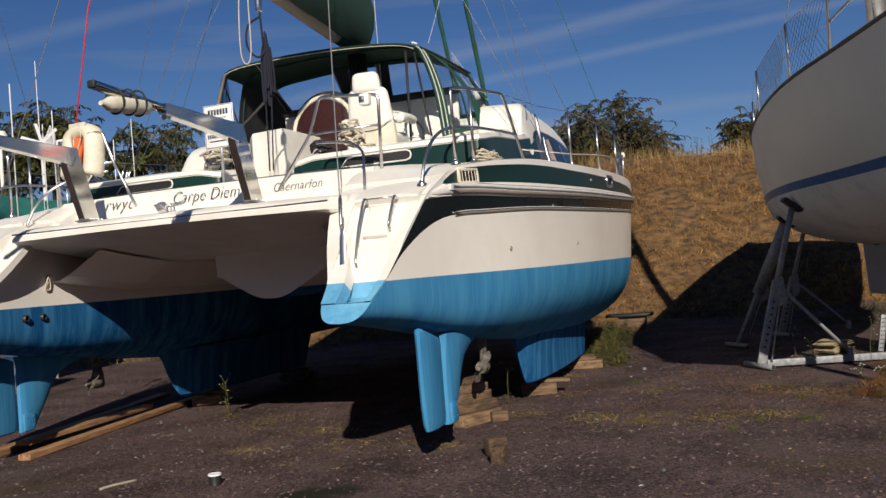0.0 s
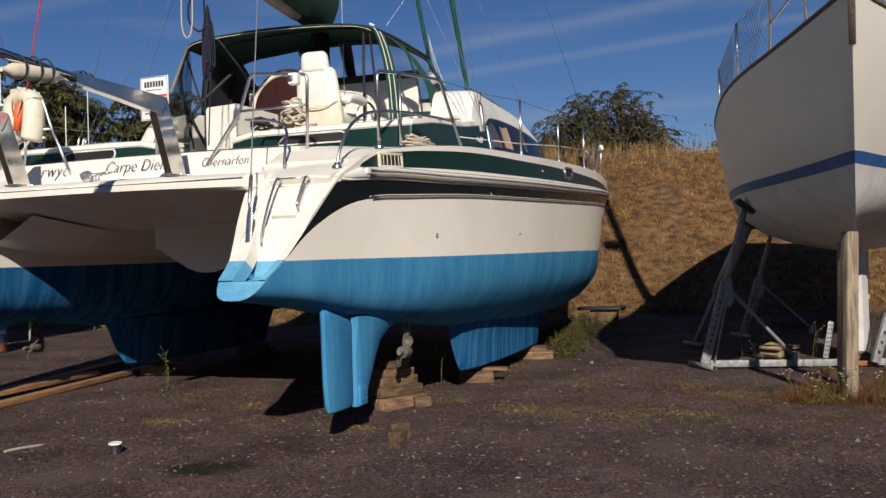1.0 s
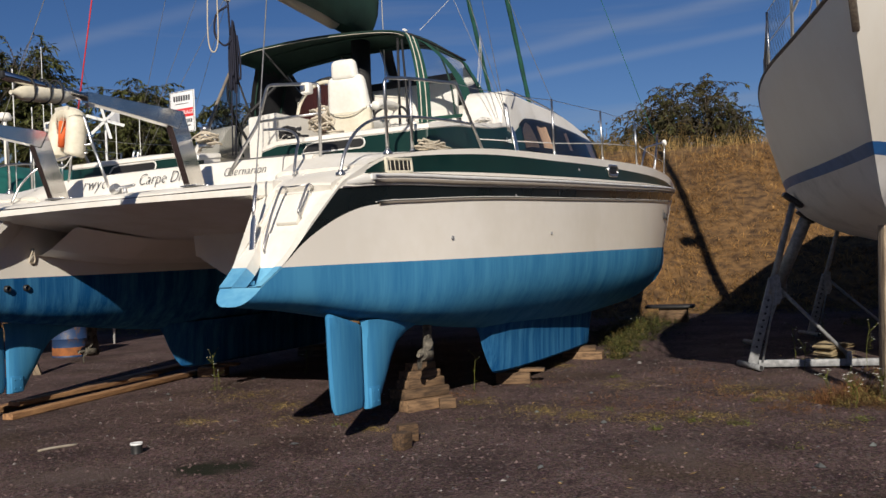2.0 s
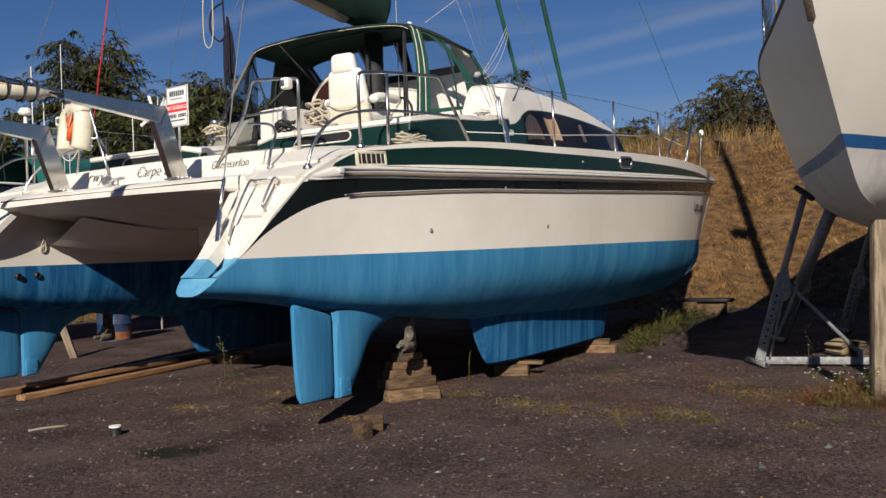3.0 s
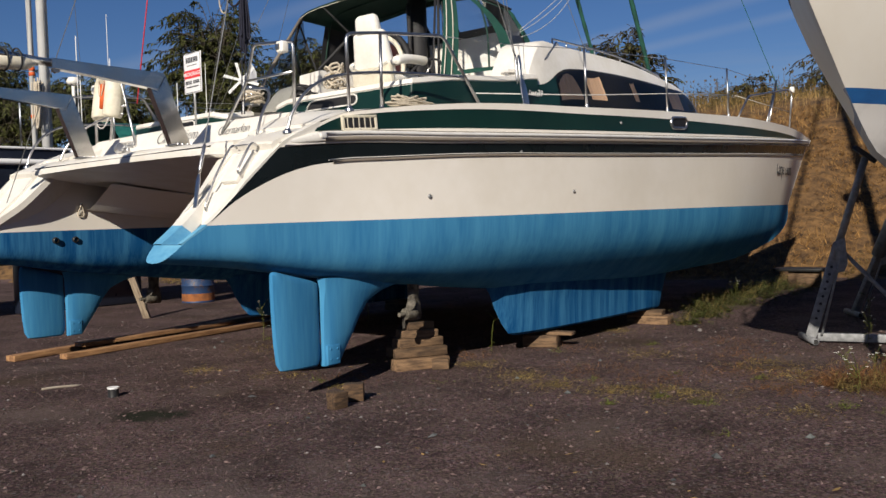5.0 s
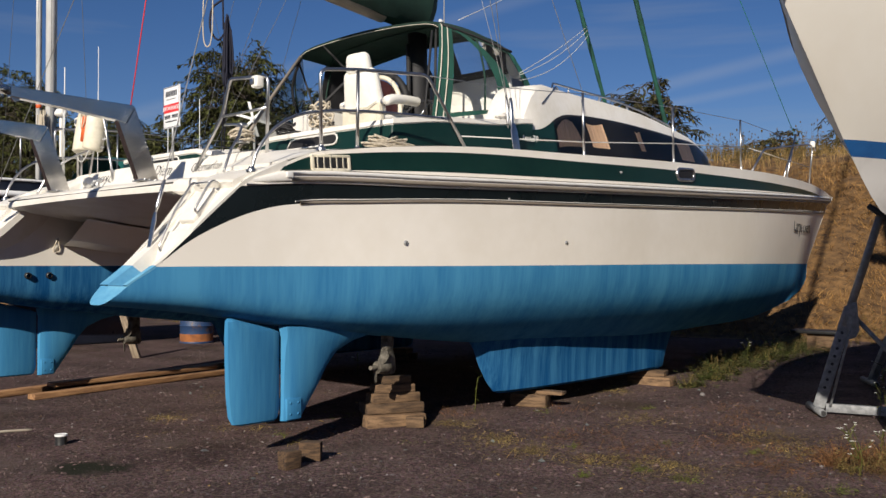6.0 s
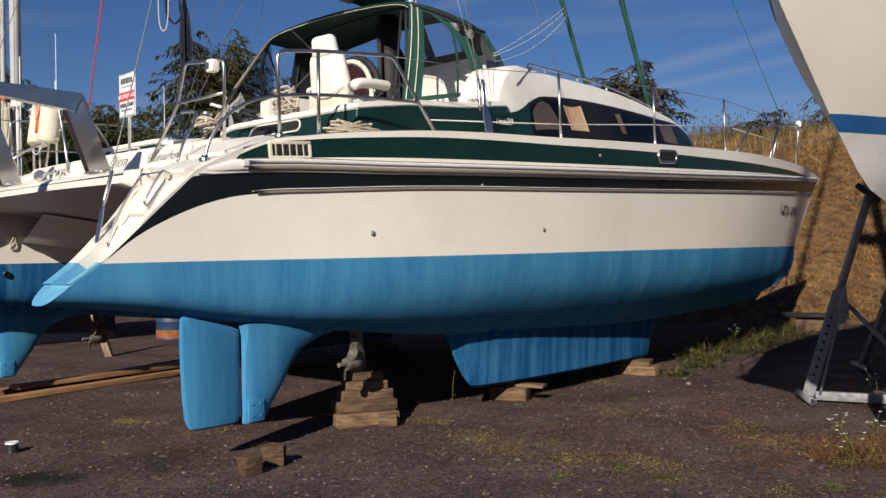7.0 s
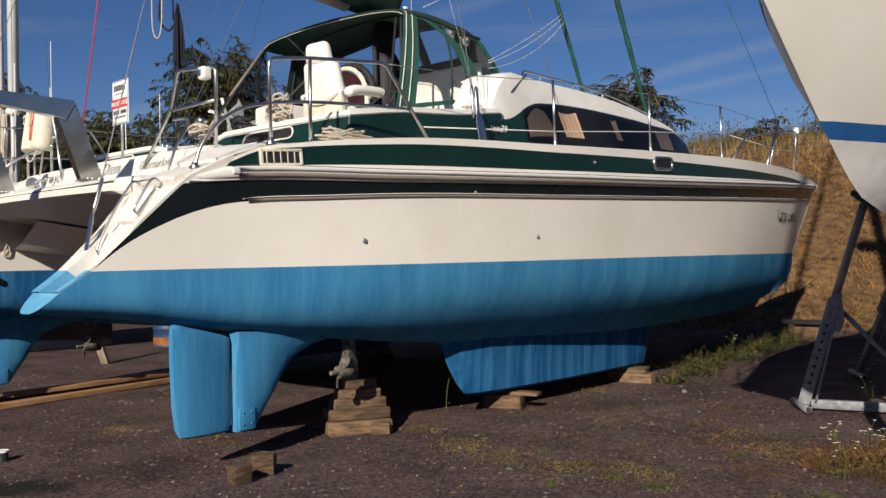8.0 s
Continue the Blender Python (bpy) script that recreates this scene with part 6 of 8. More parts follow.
y_bottom = curve([1.4, 2.5, 4, 6, 8, 10.3, 12.2], [1.487, 1.36, 1.29, 1.26, 1.30, 1.52, 1.88])
YN, Y1 = 52, 12.2
rows, ymats = [], []
for q in (1.0, 0.97, 0.90, 0.78, 0.62, 0.44, 0.24, 0.0):
    y0 = stem_y(1.945 - q * (1.945 - 1.487))
    row = []
    for i in range(YN + 1):
        t = (i / YN) ** 1.25
        y = y0 + (Y1 - y0) * t
        z = 1.945 - q * (1.945 - y_bottom(max(y, 1.4)))
        b = b_water((y - y0) / (Y1 - y0) * Y1) * (1 - q ** 1.9) ** (1 / 1.7)
        row.append(Vector((-b, y, z)))
    rows.append(row)
    ymats.append(1)
for p, m in ((0.0, 2), (0.001, 0), (0.3, 0), (0.65, 0), (0.93, 0), (1.0, 0)):
    row = []
    zs0 = 2.03 + (2.97 - 2.03) * p
    y0 = stem_y(zs0)
    for i in range(YN + 1):
        t = (i / YN) ** 1.25
        y = y0 + (Y1 - y0) * t
        z = 2.03 + (y_sheer(y) - 2.03) * p
        e = (y - y0) / (Y1 - y0)
        b = b_water(e * Y1) + (b_deck(e * 13.1) - b_water(e * Y1)) * p ** 0.85 + 0.02
        b = min(b, b_deck(e * 13.1)) if p > 0.9 else b
        row.append(Vector((-b if i else 0.0, y, z)))
    rows.append(row)
    ymats.append(m)
ymats[7] = 2
rows.pop(8)
ymats.pop(8)


def mirror_rows(rs):
    return [[Vector((-p.x, p.y, p.z)) for p in r] for r in rs]


bm = grid(rows, mats=lambda i, j: ymats[i])
grid(mirror_rows(rows), bm, mats=lambda i, j: ymats[i], flip=True)
deck = rows[-1]
grid([deck, [Vector((-p.x, p.y, p.z)) for p in deck]], bm, mats=lambda i, j: 0)
grid([[r[-1] for r in rows], [Vector((-r[-1].x, r[-1].y, r[-1].z)) for r in rows]], bm, mats=lambda i, j: 0)
bmesh.ops.remove_doubles(bm, verts=bm.verts, dist=0.001)
bmesh.ops.recalc_face_normals(bm, faces=bm.faces)
yh = part("hull", bm, [HULL_CREAM, HULL_GREY, BLUE_BAND], yacht, "cream topsides over a scuffed pale bottom")
# toe rails along the deck edge, stem fitting
for sx in (1, -1):
    part("toe_rail", tube([Vector((sx * p.x * 0.995, p.y + 0.01, p.z + 0.018)) for p in deck], 0.022, 6), TEAK, yacht, "weathered teak toe rail")
part("stem_fitting", box((0.045, 0.05, 0.34), Matrix.Translation((0, -0.985, 2.80)) @ pose(0, 0, 0, 40), 0.008), TEAK, yacht, "dark timber and metal stem fitting")
part("stem_head", box((0.16, 0.34, 0.05), Matrix.Translation((0, -0.98, 3.00)), 0.012), ALU, yacht, "metal stem head with rollers")
part("bow_roller", lathe([(0.0, 0.05), (0.035, 0.05), (0.022, 0.0), (0.035, -0.05), (0.0, -0.05)], 12, Matrix.Translation((0, -1.12, 3.03)) @ pose(0, 0, 0, 0, 90)), BLACK_PLASTIC, yacht)
# pulpit, stanchions, lifelines and netting
for sx in (-1, 1):
    posts = [(3.43, 3.39), (1.52, 3.45), (5.6, 3.36), (7.8, 3.36)]
    tops = []
    for y, z in sorted(posts):
        e = (y + 1.12) / (Y1 + 1.12)
        x = sx * (b_deck(e * 13.1) - 0.05)
        st = part("stanchion", tube([(x, y, y_sheer(y) - 0.02), (x, y, z)], 0.012, 8), STEEL, yacht)
        tops.append(Vector((x, y, z)))
    pul = part("pulpit", tube(bent([(sx * 0.62, 0.62, 2.90), (sx * 0.60, 0.55, 3.50), (sx * 0.14, -0.90, 3.62), (sx * 0.11, -0.92, 2.98)], 0.10), 0.0135, 8), STEEL, yacht, "bent stainless pulpit")
    part("pulpit_leg", tube([(sx * 0.30, -0.22, 2.95), (sx * 0.33, -0.20, 3.57)], 0.012, 8), STEEL, pul)
    part("mid_bar", tube([(sx * 0.60, 0.58, 3.20), (sx * 0.14, -0.90, 3.30)], 0.011, 8), STEEL, pul)
    line = [Vector((sx * 0.60, 0.55, 3.48))] + tops
    part("upper_lifeline", tube(line, 0.004, 6), STEEL, yacht)
    part("lower_lifeline", tube([p - Vector((0, 0, 0.28)) for p in line], 0.004, 6), STEEL, yacht)
    net = bmesh.new()
    for a, b in zip(line, line[1:3]):
        da, db = a - Vector((0, 0, 0.56)), b - Vector((0, 0, 0.56))
        n = max(4, int((b - a).length / 0.085))
        for k in range(n):
            for s in (0, 1):
                t0, t1 = (k / n, min(1, (k + 6.6) / n)) if s == 0 else (min(1, (k + 6.6) / n), k / n)
                p, q = da.lerp(db, t0), a.lerp(b, t1)
                if (k + 6.6) / n > 1:
                    f = (1 - k / n) * n / 6.6
                    p, q = (p, p.lerp(b.lerp(db, 1 - f), 1)) if s == 0 else (b.lerp(db, f), a.lerp(b, k / n))
                tube([p, q], 0.0016, 3, bm=net)
    part("guard_net", net, BLACK_WEB, yacht, "dark mesh guard net", smooth=False)
rail = part("spar", tube([(0.25, 0.4, 3.18), (0.55, 3.0, 3.05)], 0.05, 12), ALU, yacht, "aluminium spar lashed on the foredeck")
# mast and spreaders
ym = part("mast", tube([(0, 4.55, 2.7), (0, 4.55, 13.5)], [0.12, 0.09], 12), ALU, yacht, "aluminium mast")
part("radar_dome", lathe([(0.0, 0.13), (0.12, 0.12), (0.19, 0.06), (0.20, -0.04), (0.17, -0.11), (0.0, -0.12)], 20, pose(-0.30, 4.5, 6.75)), VINYL, ym, "white radar dome")
part("dome_bracket", box((0.30, 0.10, 0.04), pose(-0.15, 4.52, 6.60), 0.008), ALU, ym)
for sx in (-1, 1):
    part("shroud", tube([(sx * 1.36, 4.7, 2.8), (sx * 0.46, 4.6, 6.62), (0, 4.55, 13.4)], 0.005, 5), STEEL, yacht)
part("forestay", tube([(0, -1.0, 3.05), (0, -0.18, 4.60), (0, -0.06, 4.83), (0, 4.5, 13.4)], [0.005, 0.005, 0.05, 0.035], 8), VINYL, yacht, "rolled white headsail on the forestay")
part("coach_roof", box((1.6, 4.0, 0.4), pose(0, 5.2, 2.95), 0.12, 3, taper=(0.85, 0.9)), HULL_CREAM, yacht, "low cream cabin roof")


yk = foil([(0.13, 4.6, 3.62, 0.5), (0.17, 4.95, 3.55, 0.9), (0.26, 5.05, 3.52, 1.0), (0.7, 5.3, 3.50, 0.95), (1.1, 5.5, 3.48, 0.95), (1.38, 5.7, 3.42, 1.1)], "keel", HULL_GREY, yacht, 0.26, "pale fin keel")
yr = foil([(0.34, 10.95, 10.40, 0.7), (0.40, 11.0, 10.36, 1.0), (1.0, 11.05, 10.36, 1.0), (1.85, 11.1, 10.38, 1.0)], "rudder", HULL_GREY, yacht, 0.09, "pale rudder turned hard over", turn=38, pivot=Vector((0.1, 10.5, 0)))
yr.location.x = 0.14
part("propeller_boss", lathe([(0.0, 0.06), (0.06, 0.05), (0.11, 0.0), (0.11, -0.05), (0.0, -0.06)], 14, Matrix.Translation((0.02, 10.25, 1.33)) @ pose(0, 0, 0, 90)), BLACK_PLASTIC, yacht)

# ---- cradle and props under the yacht ----
cradle = thing("boat_cradle", "galvanised steel boat cradle with perforated legs", "cradle", pose(0, 0, 0))


def bar(a, b, w, h, name, material, parent, label="", roll=0.0):
    a, b = Vector(a), Vector(b)
    d = (b - a)
    up = Vector((0, 0, 1)) if abs(d.normalized().z) < 0.95 else Vector((0, 1, 0))
    m = basis(a.lerp(b, 0.5), d, d.cross(up).cross(d))
    return part(name, box((d.length, h, w), m, 0.006), material, parent, label)


def frame_side(foot, top, s, thick, brace):
    """One leg of the cradle: a perforated lower channel, a tube in it, a tie rod and a pad."""
    mid = foot.lerp(top, 0.52)
    lg = bar(foot, mid, 0.10, 0.05, "leg", GALV, cradle, "perforated galvanised leg")
    for h in range(10):
        c = foot.lerp(mid, 0.20 + 0.078 * h) + Vector((0, -0.0275, 0))
        part("hole", lathe([(0.0, 0.001), (0.014, 0.001), (0.014, -0.001)], 10, basis(c, (1, 0, 0), (0, 0, 1))), BLACK_PLASTIC, lg)
    part("gusset", plate([(-0.03, 0.02), (0.055, 0.05), (0.075, -0.20), (0.045, -0.27), (-0.03, -0.29)], 0.012, basis(mid + Vector((0, -0.034, 0)), (1, 0, 0), mid - foot), 0.003), GALV, cradle, "flat steel gusset")
    part("upper_tube", tube([foot.lerp(top, 0.42), top - Vector((0, 0, 0.03))], thick, 12), GALV, cradle, "steel tube")
    part("pad", box((0.24, 0.16, 0.05), Matrix.Translation(top) @ pose(0, 0, 0, 0, 38 * s, 0), 0.012), BLACK_PLASTIC, cradle, "black rubber pad")
    ft = part("foot_tube", tube([foot + Vector((-0.10 * s, 0.26, -0.02)), foot + Vector((0.05 * s, -0.24, -0.02))], 0.032, 12), GALV, cradle, "round foot tube")
    part("tube_mouth", lathe([(0.0, 0.0), (0.024, 0.0)], 12, basis(foot + Vector((0.0503 * s, -0.2415, -0.02)), (1, 0.2, 0), (0, 0, 1))), BLACK_PLASTIC, ft)
    part("tie_rod", tube([foot + Vector((0.10 * s, -0.05, 0.02)), foot.lerp(top, 0.50) + Vector((0.05 * s, -0.03, 0))], 0.011, 8), GALV, cradle)
    if brace:
        part("brace", tube([foot.lerp(top, 0.50), foot + Vector((0.98 * s, 0, 0.06))], 0.020, 8), GALV, cradle, "diagonal brace")
        part("lug", box((0.05, 0.10, 0.12), Matrix.Translation(foot + Vector((0.98 * s, 0, 0.05))), 0.008), GALV, cradle)


fl, fr = Vector((3.66, 10.28, 0.065)), Vector((6.9, 10.10, 0.065))
bar(fl + Vector((0.06, 0, 0)), Vector((5.16, 10.26, 0.055)), 0.065, 0.075, "cross_beam", GALV, cradle, "galvanised cross beam")
bar(Vector((5.48, 10.16, 0.065)), fr, 0.062, 0.075, "cross_beam", GALV, cradle, "galvanised cross beam")
bar(Vector((5.10, 10.30, 0.045)), Vector((5.52, 10.20, 0.045)), 0.07, 0.05, "beam_joiner", RUST, cradle, "rusty joining bar")
frame_side(fl, Vector((4.17, 10.36, 1.80)), 1, 0.034, True)
frame_side(Vector((4.07, 12.62, 0.065)), Vector((4.66, 12.08, 1.66)), 1, 0.075, False)
frame_side(Vector((5.0, 13.7, 0.065)), Vector((5.4, 13.5, 1.62)), 1, 0.03, True)
# short slotted post and a perforated bar standing on the beam
post = bar((5.44, 10.12, 0.06), (5.62, 10.16, 0.58), 0.05, 0.095, "slotted_post", GALV, cradle, "short slotted steel post")
for h in range(4):
    c = Vector((5.44, 10.12, 0.06)).lerp(Vector((5.62, 10.16, 0.58)), 0.22 + 0.2 * h) + Vector((0, -0.0275, 0))
    part("slot", box((0.03, 0.002, 0.035), Matrix.Translation(c) @ pose(0, 0, 0, 0, 19), 0), BLACK_PLASTIC, post)
post = bar((4.98, 10.30, 0.10), (5.06, 10.32, 0.50), 0.06, 0.02, "perforated_bar", GALV, cradle, "perforated steel bar")
for h in range(8):
    for dx in (-0.013, 0.013):
        c = Vector((4.98, 10.30, 0.10)).lerp(Vector((5.06, 10.32, 0.50)), 0.10 + 0.115 * h) + Vector((dx, -0.0125, 0))
        part("hole", lathe([(0.0, 0.001), (0.009, 0.001), (0.009, -0.001)], 8, basis(c, (1, 0, 0), (0, 0, 1))), BLACK_PLASTIC, post)

# timber props and packing under the yacht
for x, y, h, w, lean in ((4.42, 8.15, 1.47, 0.118, 0.8), (4.73, 9.05, 1.385, 0.118, -0.4)):
    pr = part("timber_prop", box((w, w, h), pose(0, 0, h / 2), 0.012, 2, taper=(0.93, 0.93)), POST_WOOD)
    pr.matrix_world = pose(x, y, -0.01, lean, 1.5, 12)
    tagged(pr, "grey weathered square timber post under the bow", "post", "timber props")
kb = part("keel_block", box((0.34, 0.6, 0.13), pose(0, 0, 0.065), 0.012), TIMBER)
kb.matrix_world = pose(5.45, 10.75, 0, 0, 0, -19)
tagged(kb, "worn timber block under the yacht keel", "timber block", "timber blocks")
fold = []
for k in range(6):
    z = 0.016 + 0.030 * k
    xs = [-0.18 + 0.36 * q / 8 for q in range(9)]
    fold += [Vector((x + 0.012 * math.sin(3 * k), 0, z + 0.030 * q / 9 + 0.022 * (1 - (x / 0.18) ** 2) * k / 5)) for q, x in enumerate(xs if k % 2 == 0 else xs[::-1])]
ring = rounded(fold, 2)
ring = [p + Vector((0, 0, 0.009)) for p in ring] + [p - Vector((0, 0, 0.009)) for p in ring[::-1]]
bm = grid([[p + Vector((0.012 * noise.noise((y * 5, q * 0.15, 2)), y, 0.006 * noise.noise((y * 4, q * 0.2, 7)))) for q, p in enumerate(ring)] for y in [-0.15 + 0.03 * j for j in range(11)]], closed=True)
sack = part("folded_sack", bm, mat("cream_sacking", (0.50, 0.40, 0.23), (0.33, 0.25, 0.14), 6, 0.9, bump=0.4, bscale=90))
sack.matrix_world = Matrix.Translation((4.57, 10.48, 0.0)) @ pose(0, 0, 0, 0, -12, 22) @ Matrix.Diagonal((0.78, 1.1, 1.2, 1))
tagged(sack, "folded cream sacking lying on the ground by the cradle", "cloth")

# ---- blocks, planks and litter round the catamaran ----
def timber(name, size, m, material, label, group=""):
    b = box((size[0], size[1], size[2]), pose(0, 0, size[2] / 2), min(size) * 0.10, 2)
    for v in b.verts:
        v.co += 0.006 * Vector((noise.noise(v.co * 9 + Vector((size[0] * 50, 0, 0))), noise.noise(v.co * 9 + Vector((5, size[1] * 50, 0))), 0.5 * noise.noise(v.co * 8)))
    ob = part(name, b, material)
    ob.matrix_world = m
    return tagged(ob, label, "timber block", group)


# stack under the drive leg
ang = 66
c0 = Vector((0.43, 8.20))
for dx, dy, z, size, a in ((0.07, -0.10, 0, (0.52, 0.15, 0.10), 50), (-0.06, 0.09, 0, (0.50, 0.16, 0.105), 53), (0.0, -0.02, 0.105, (0.50, 0.24, 0.085), 47), (0.01, -0.01, 0.19, (0.43, 0.18, 0.08), 52), (0.0, 0.0, 0.27, (0.35, 0.17, 0.07), 46), (0.01, 0.01, 0.34, (0.26, 0.14, 0.07), 53)):
    timber("timber_block", size, pose(c0.x + dx, c0.y + dy, z, 0, 0, a), TIMBER, "rough sawn timber block in a stack below the propeller", "stacked blocks")
timber("timber_block", (0.15, 0.08, 0.09), pose(0.69, 8.12, 0, 0, 0, 20), TIMBER, "small offcut beside the timber stack", "stacked blocks")
timber("timber_block", (0.13, 0.095, 0.12), pose(0.65, 6.38, 0, 0, 0, 72), TIMBER_DARK, "loose timber block on the cinder ground", "loose blocks")
timber("timber_block", (0.15, 0.10, 0.13), pose(0.63, 6.66, 0, 0, 0, 25), TIMBER_DARK, "loose timber block on the cinder ground", "loose blocks")
# under the keels
for off in (0.0, 2 * MID):
    for u, v, z, size, a in ((3.95, -0.02, 0.0, (0.36, 0.17, 0.12), 20), (4.02, 0.06, 0.121, (0.46, 0.13, 0.03), 14), (6.12, 0.02, 0.0, (0.50, 0.22, 0.10), 8), (6.12, -0.02, 0.10, (0.40, 0.20, 0.062), 16)):
        p = CAT @ L(u, v + off, 0)
        timber("timber_block", size, pose(p.x, p.y, z, 0, 0, a - 17), TIMBER, "timber block wedged under the catamaran keel", "keel blocks")


def plank(a, b, w, h, z, label):
    a, b = Vector(a), Vector(b)
    d = b - a
    bm = box((w, d.length, h), pose(0, 0, h / 2), 0.006)
    ob = part("plank", bm, TIMBER_NEW)
    ob.matrix_world = pose((a.x + b.x) / 2, (a.y + b.y) / 2, z, 0, 0, -math.degrees(math.atan2(d.x, d.y)))
    return tagged(ob, label, "plank", "planks beside the hull")


plank((-3.48, 7.85), (-3.02, 11.2), 0.12, 0.055, 0.0, "long sawn orange timber plank lying on the ground")
plank((-3.95, 7.6), (-3.62, 11.9), 0.14, 0.06, 0.0, "long sawn orange timber plank lying on the ground")
plank((-3.72, 8.3), (-3.30, 10.4), 0.15, 0.045, 0.061, "shorter plank laid across two others")

tin = thing("paint_tin", "small black tin with a white lid standing on the ground", "tin", pose(-1.345, 6.30, 0.0) @ Matrix.Diagonal((0.85, 0.85, 0.85, 1)))
part("body", lathe([(0.0, 0.0), (0.05, 0.0), (0.052, 0.004), (0.05, 0.01), (0.05, 0.085), (0.0, 0.085)], 20), BLACK_PLASTIC, tin)
part("lid", lathe([(0.0, 0.094), (0.046, 0.094), (0.054, 0.098), (0.055, 0.084), (0.05, 0.082)], 20), SIGN_WHITE, tin, "white lid")
stick = part("stick", tube(rounded([(-2.20, 6.38, 0.012), (-2.13, 6.48, 0.016), (-2.02, 6.62, 0.012)], 3), 0.011, 6), mat("bleached_wood", (0.36, 0.32, 0.26), (0.25, 0.21, 0.16), 12, 0.9))
tagged(stick, "short bleached stick on the cinder ground", "stick")

wreck = part("dark_board", box((0.85, 0.22, 0.05), pose(0, 0, 0.30, 4), 0.012), BLACK_PLASTIC)
box_leg = box((0.5, 0.12, 0.29), pose(0.05, 0.02, 0.14), 0.01)
wreck.matrix_world = pose(3.30, 16.85, 0.0, 0, 0, -16)
tagged(wreck, "dark board lying on a timber among weeds", "board")
rest = part("timber_block", box_leg, TIMBER)
rest.matrix_world = pose(3.30, 16.85, 0.0, 0, 0, -16)
tagged(rest, "weathered timber under a dark board", "timber block", "loose blocks")

drum = thing("oil_drum", "rusty blue steel drum standing behind the hull", "drum", pose(-6.55, 13.9, 0))
part("shell", lathe([(0.0, 0.0), (0.285, 0.0), (0.29, 0.02), (0.28, 0.03), (0.28, 0.28), (0.293, 0.295), (0.28, 0.31), (0.28, 0.57), (0.293, 0.585), (0.28, 0.60), (0.28, 0.86), (0.29, 0.87), (0.29, 0.885), (0.27, 0.885), (0.265, 0.87), (0.0, 0.87)], 28), DRUM_BLUE, drum)
part("rust_band", lathe([(0.2822, 0.03), (0.2826, 0.05), (0.2822, 0.16)], 28), RUST, drum, "rusted lower band")
prop = part("leaning_prop", box((0.10, 0.07, 0.9), pose(0, 0, 0.44), 0.008), POST_WOOD)
prop.matrix_world = pose(-5.50, 11.4, 0.0, 6, -16, 20)
tagged(prop, "short grey timber prop leaning under the port hull", "post", "timber props")

# ---- another yacht beyond the port side: dark hull, tarpaulin, masts ----
far = thing("far_yacht", "dark navy yacht under a green tarpaulin with a white mast", "boat", pose(-9.0, 9.6, 0, 0, 0, -17.5) @ Matrix.Diagonal((1, 1, 1.16, 1)))
rows = []
for z, k in ((0.7, 0.05), (0.85, 0.5), (1.15, 0.82), (1.6, 0.95), (2.25, 1.0)):
    row = []
    for i in range(21):
        t = i / 20
        y = -1.5 + 0.4 * (2.25 - z) + (9.5 - 0.6 * (2.25 - z)) * t
        b = 1.35 * k * math.sin(math.pi * min(1, 0.22 + 0.78 * t)) ** 0.7
        row.append(Vector((b, y, z)))
    rows.append(row)
bm = grid(rows)
grid(mirror_rows(rows), bm, flip=True)
grid([rows[-1], mirror_rows(rows)[-1]], bm)
grid([[r[0] for r in rows], [r[0] for r in mirror_rows(rows)]], bm)
bmesh.ops.recalc_face_normals(bm, faces=bm.faces)
part("hull", bm, NAVY_HULL, far)
part("white_line", tube([Vector((p.x + 0.01, p.y, p.z - 0.02)) for p in rows[-1]], 0.018, 6), SIGN_WHITE, far)
part("white_band", tube([Vector((p.x + 0.005, p.y, p.z - 0.20)) for p in rows[-1]], 0.04, 8), SIGN_WHITE, far, "broad white line along the hull")
part("keel", box((0.25, 2.2, 0.9), pose(0, 3.2, 0.45), 0.05), NAVY_HULL, far)
rows = [[Vector((1.1 * math.sin(a) * (0.8 + 0.2 * math.sin(y * 2)), y, 2.25 + 0.5 * math.cos(a) + 0.06 * noise.noise((y, a, 1)))) for a in [math.pi * (k / 10 - 0.5) for k in range(11)]] for y in [3.5 + 0.25 * j for j in range(15)]]
part("tarpaulin", grid(rows), TARP, far, "green tarpaulin over the deck")
fm = part("mast", tube([(0.3, 2.6, 2.0), (0.3, 2.6, 14)], 0.085, 12), MAST_WHITE, far, "white mast")
pole = part("spinnaker_pole", tube([(0.08, 2.5, 2.2), (0.02, 2.5, 12)], 0.045, 10), MAST_WHITE, far)
for z in (2.75, 3.35, 3.42):
    part("band", tube([(0.077, 2.5, z), (0.077, 2.5, z + 0.05)], 0.048, 10), ORANGE, pole, "orange tape band")
rn = random.Random(77)
for k in range(12):
    x0, y0 = 0.38 + rn.uniform(-0.10, 0.10), 2.45 + rn.uniform(-0.06, 0.02)
    top, low, wd = rn.uniform(3.15, 3.30), rn.uniform(2.55, 2.75), rn.uniform(0.02, 0.06)
    part("hung_rope", tube(rounded([(x0 - wd, y0, top), (x0 - wd * 1.2, y0, (top + low) / 2), (x0, y0 - 0.02, low), (x0 + wd * 1.2, y0, (top + low) / 2), (x0 + wd, y0, top)], 4), 0.012, 6), ROPE, fm, "coiled rope hung on the mast")
for x, y in ((1.2, 2.2), (1.25, 2.8), (-1.2, 2.4), (0.9, 0.5), (0.6, 6.5)):
    part("rigging_wire", tube([(x, y, 2.2), (0.3, 2.6, 13.5)], 0.004, 5), WIRE, far)
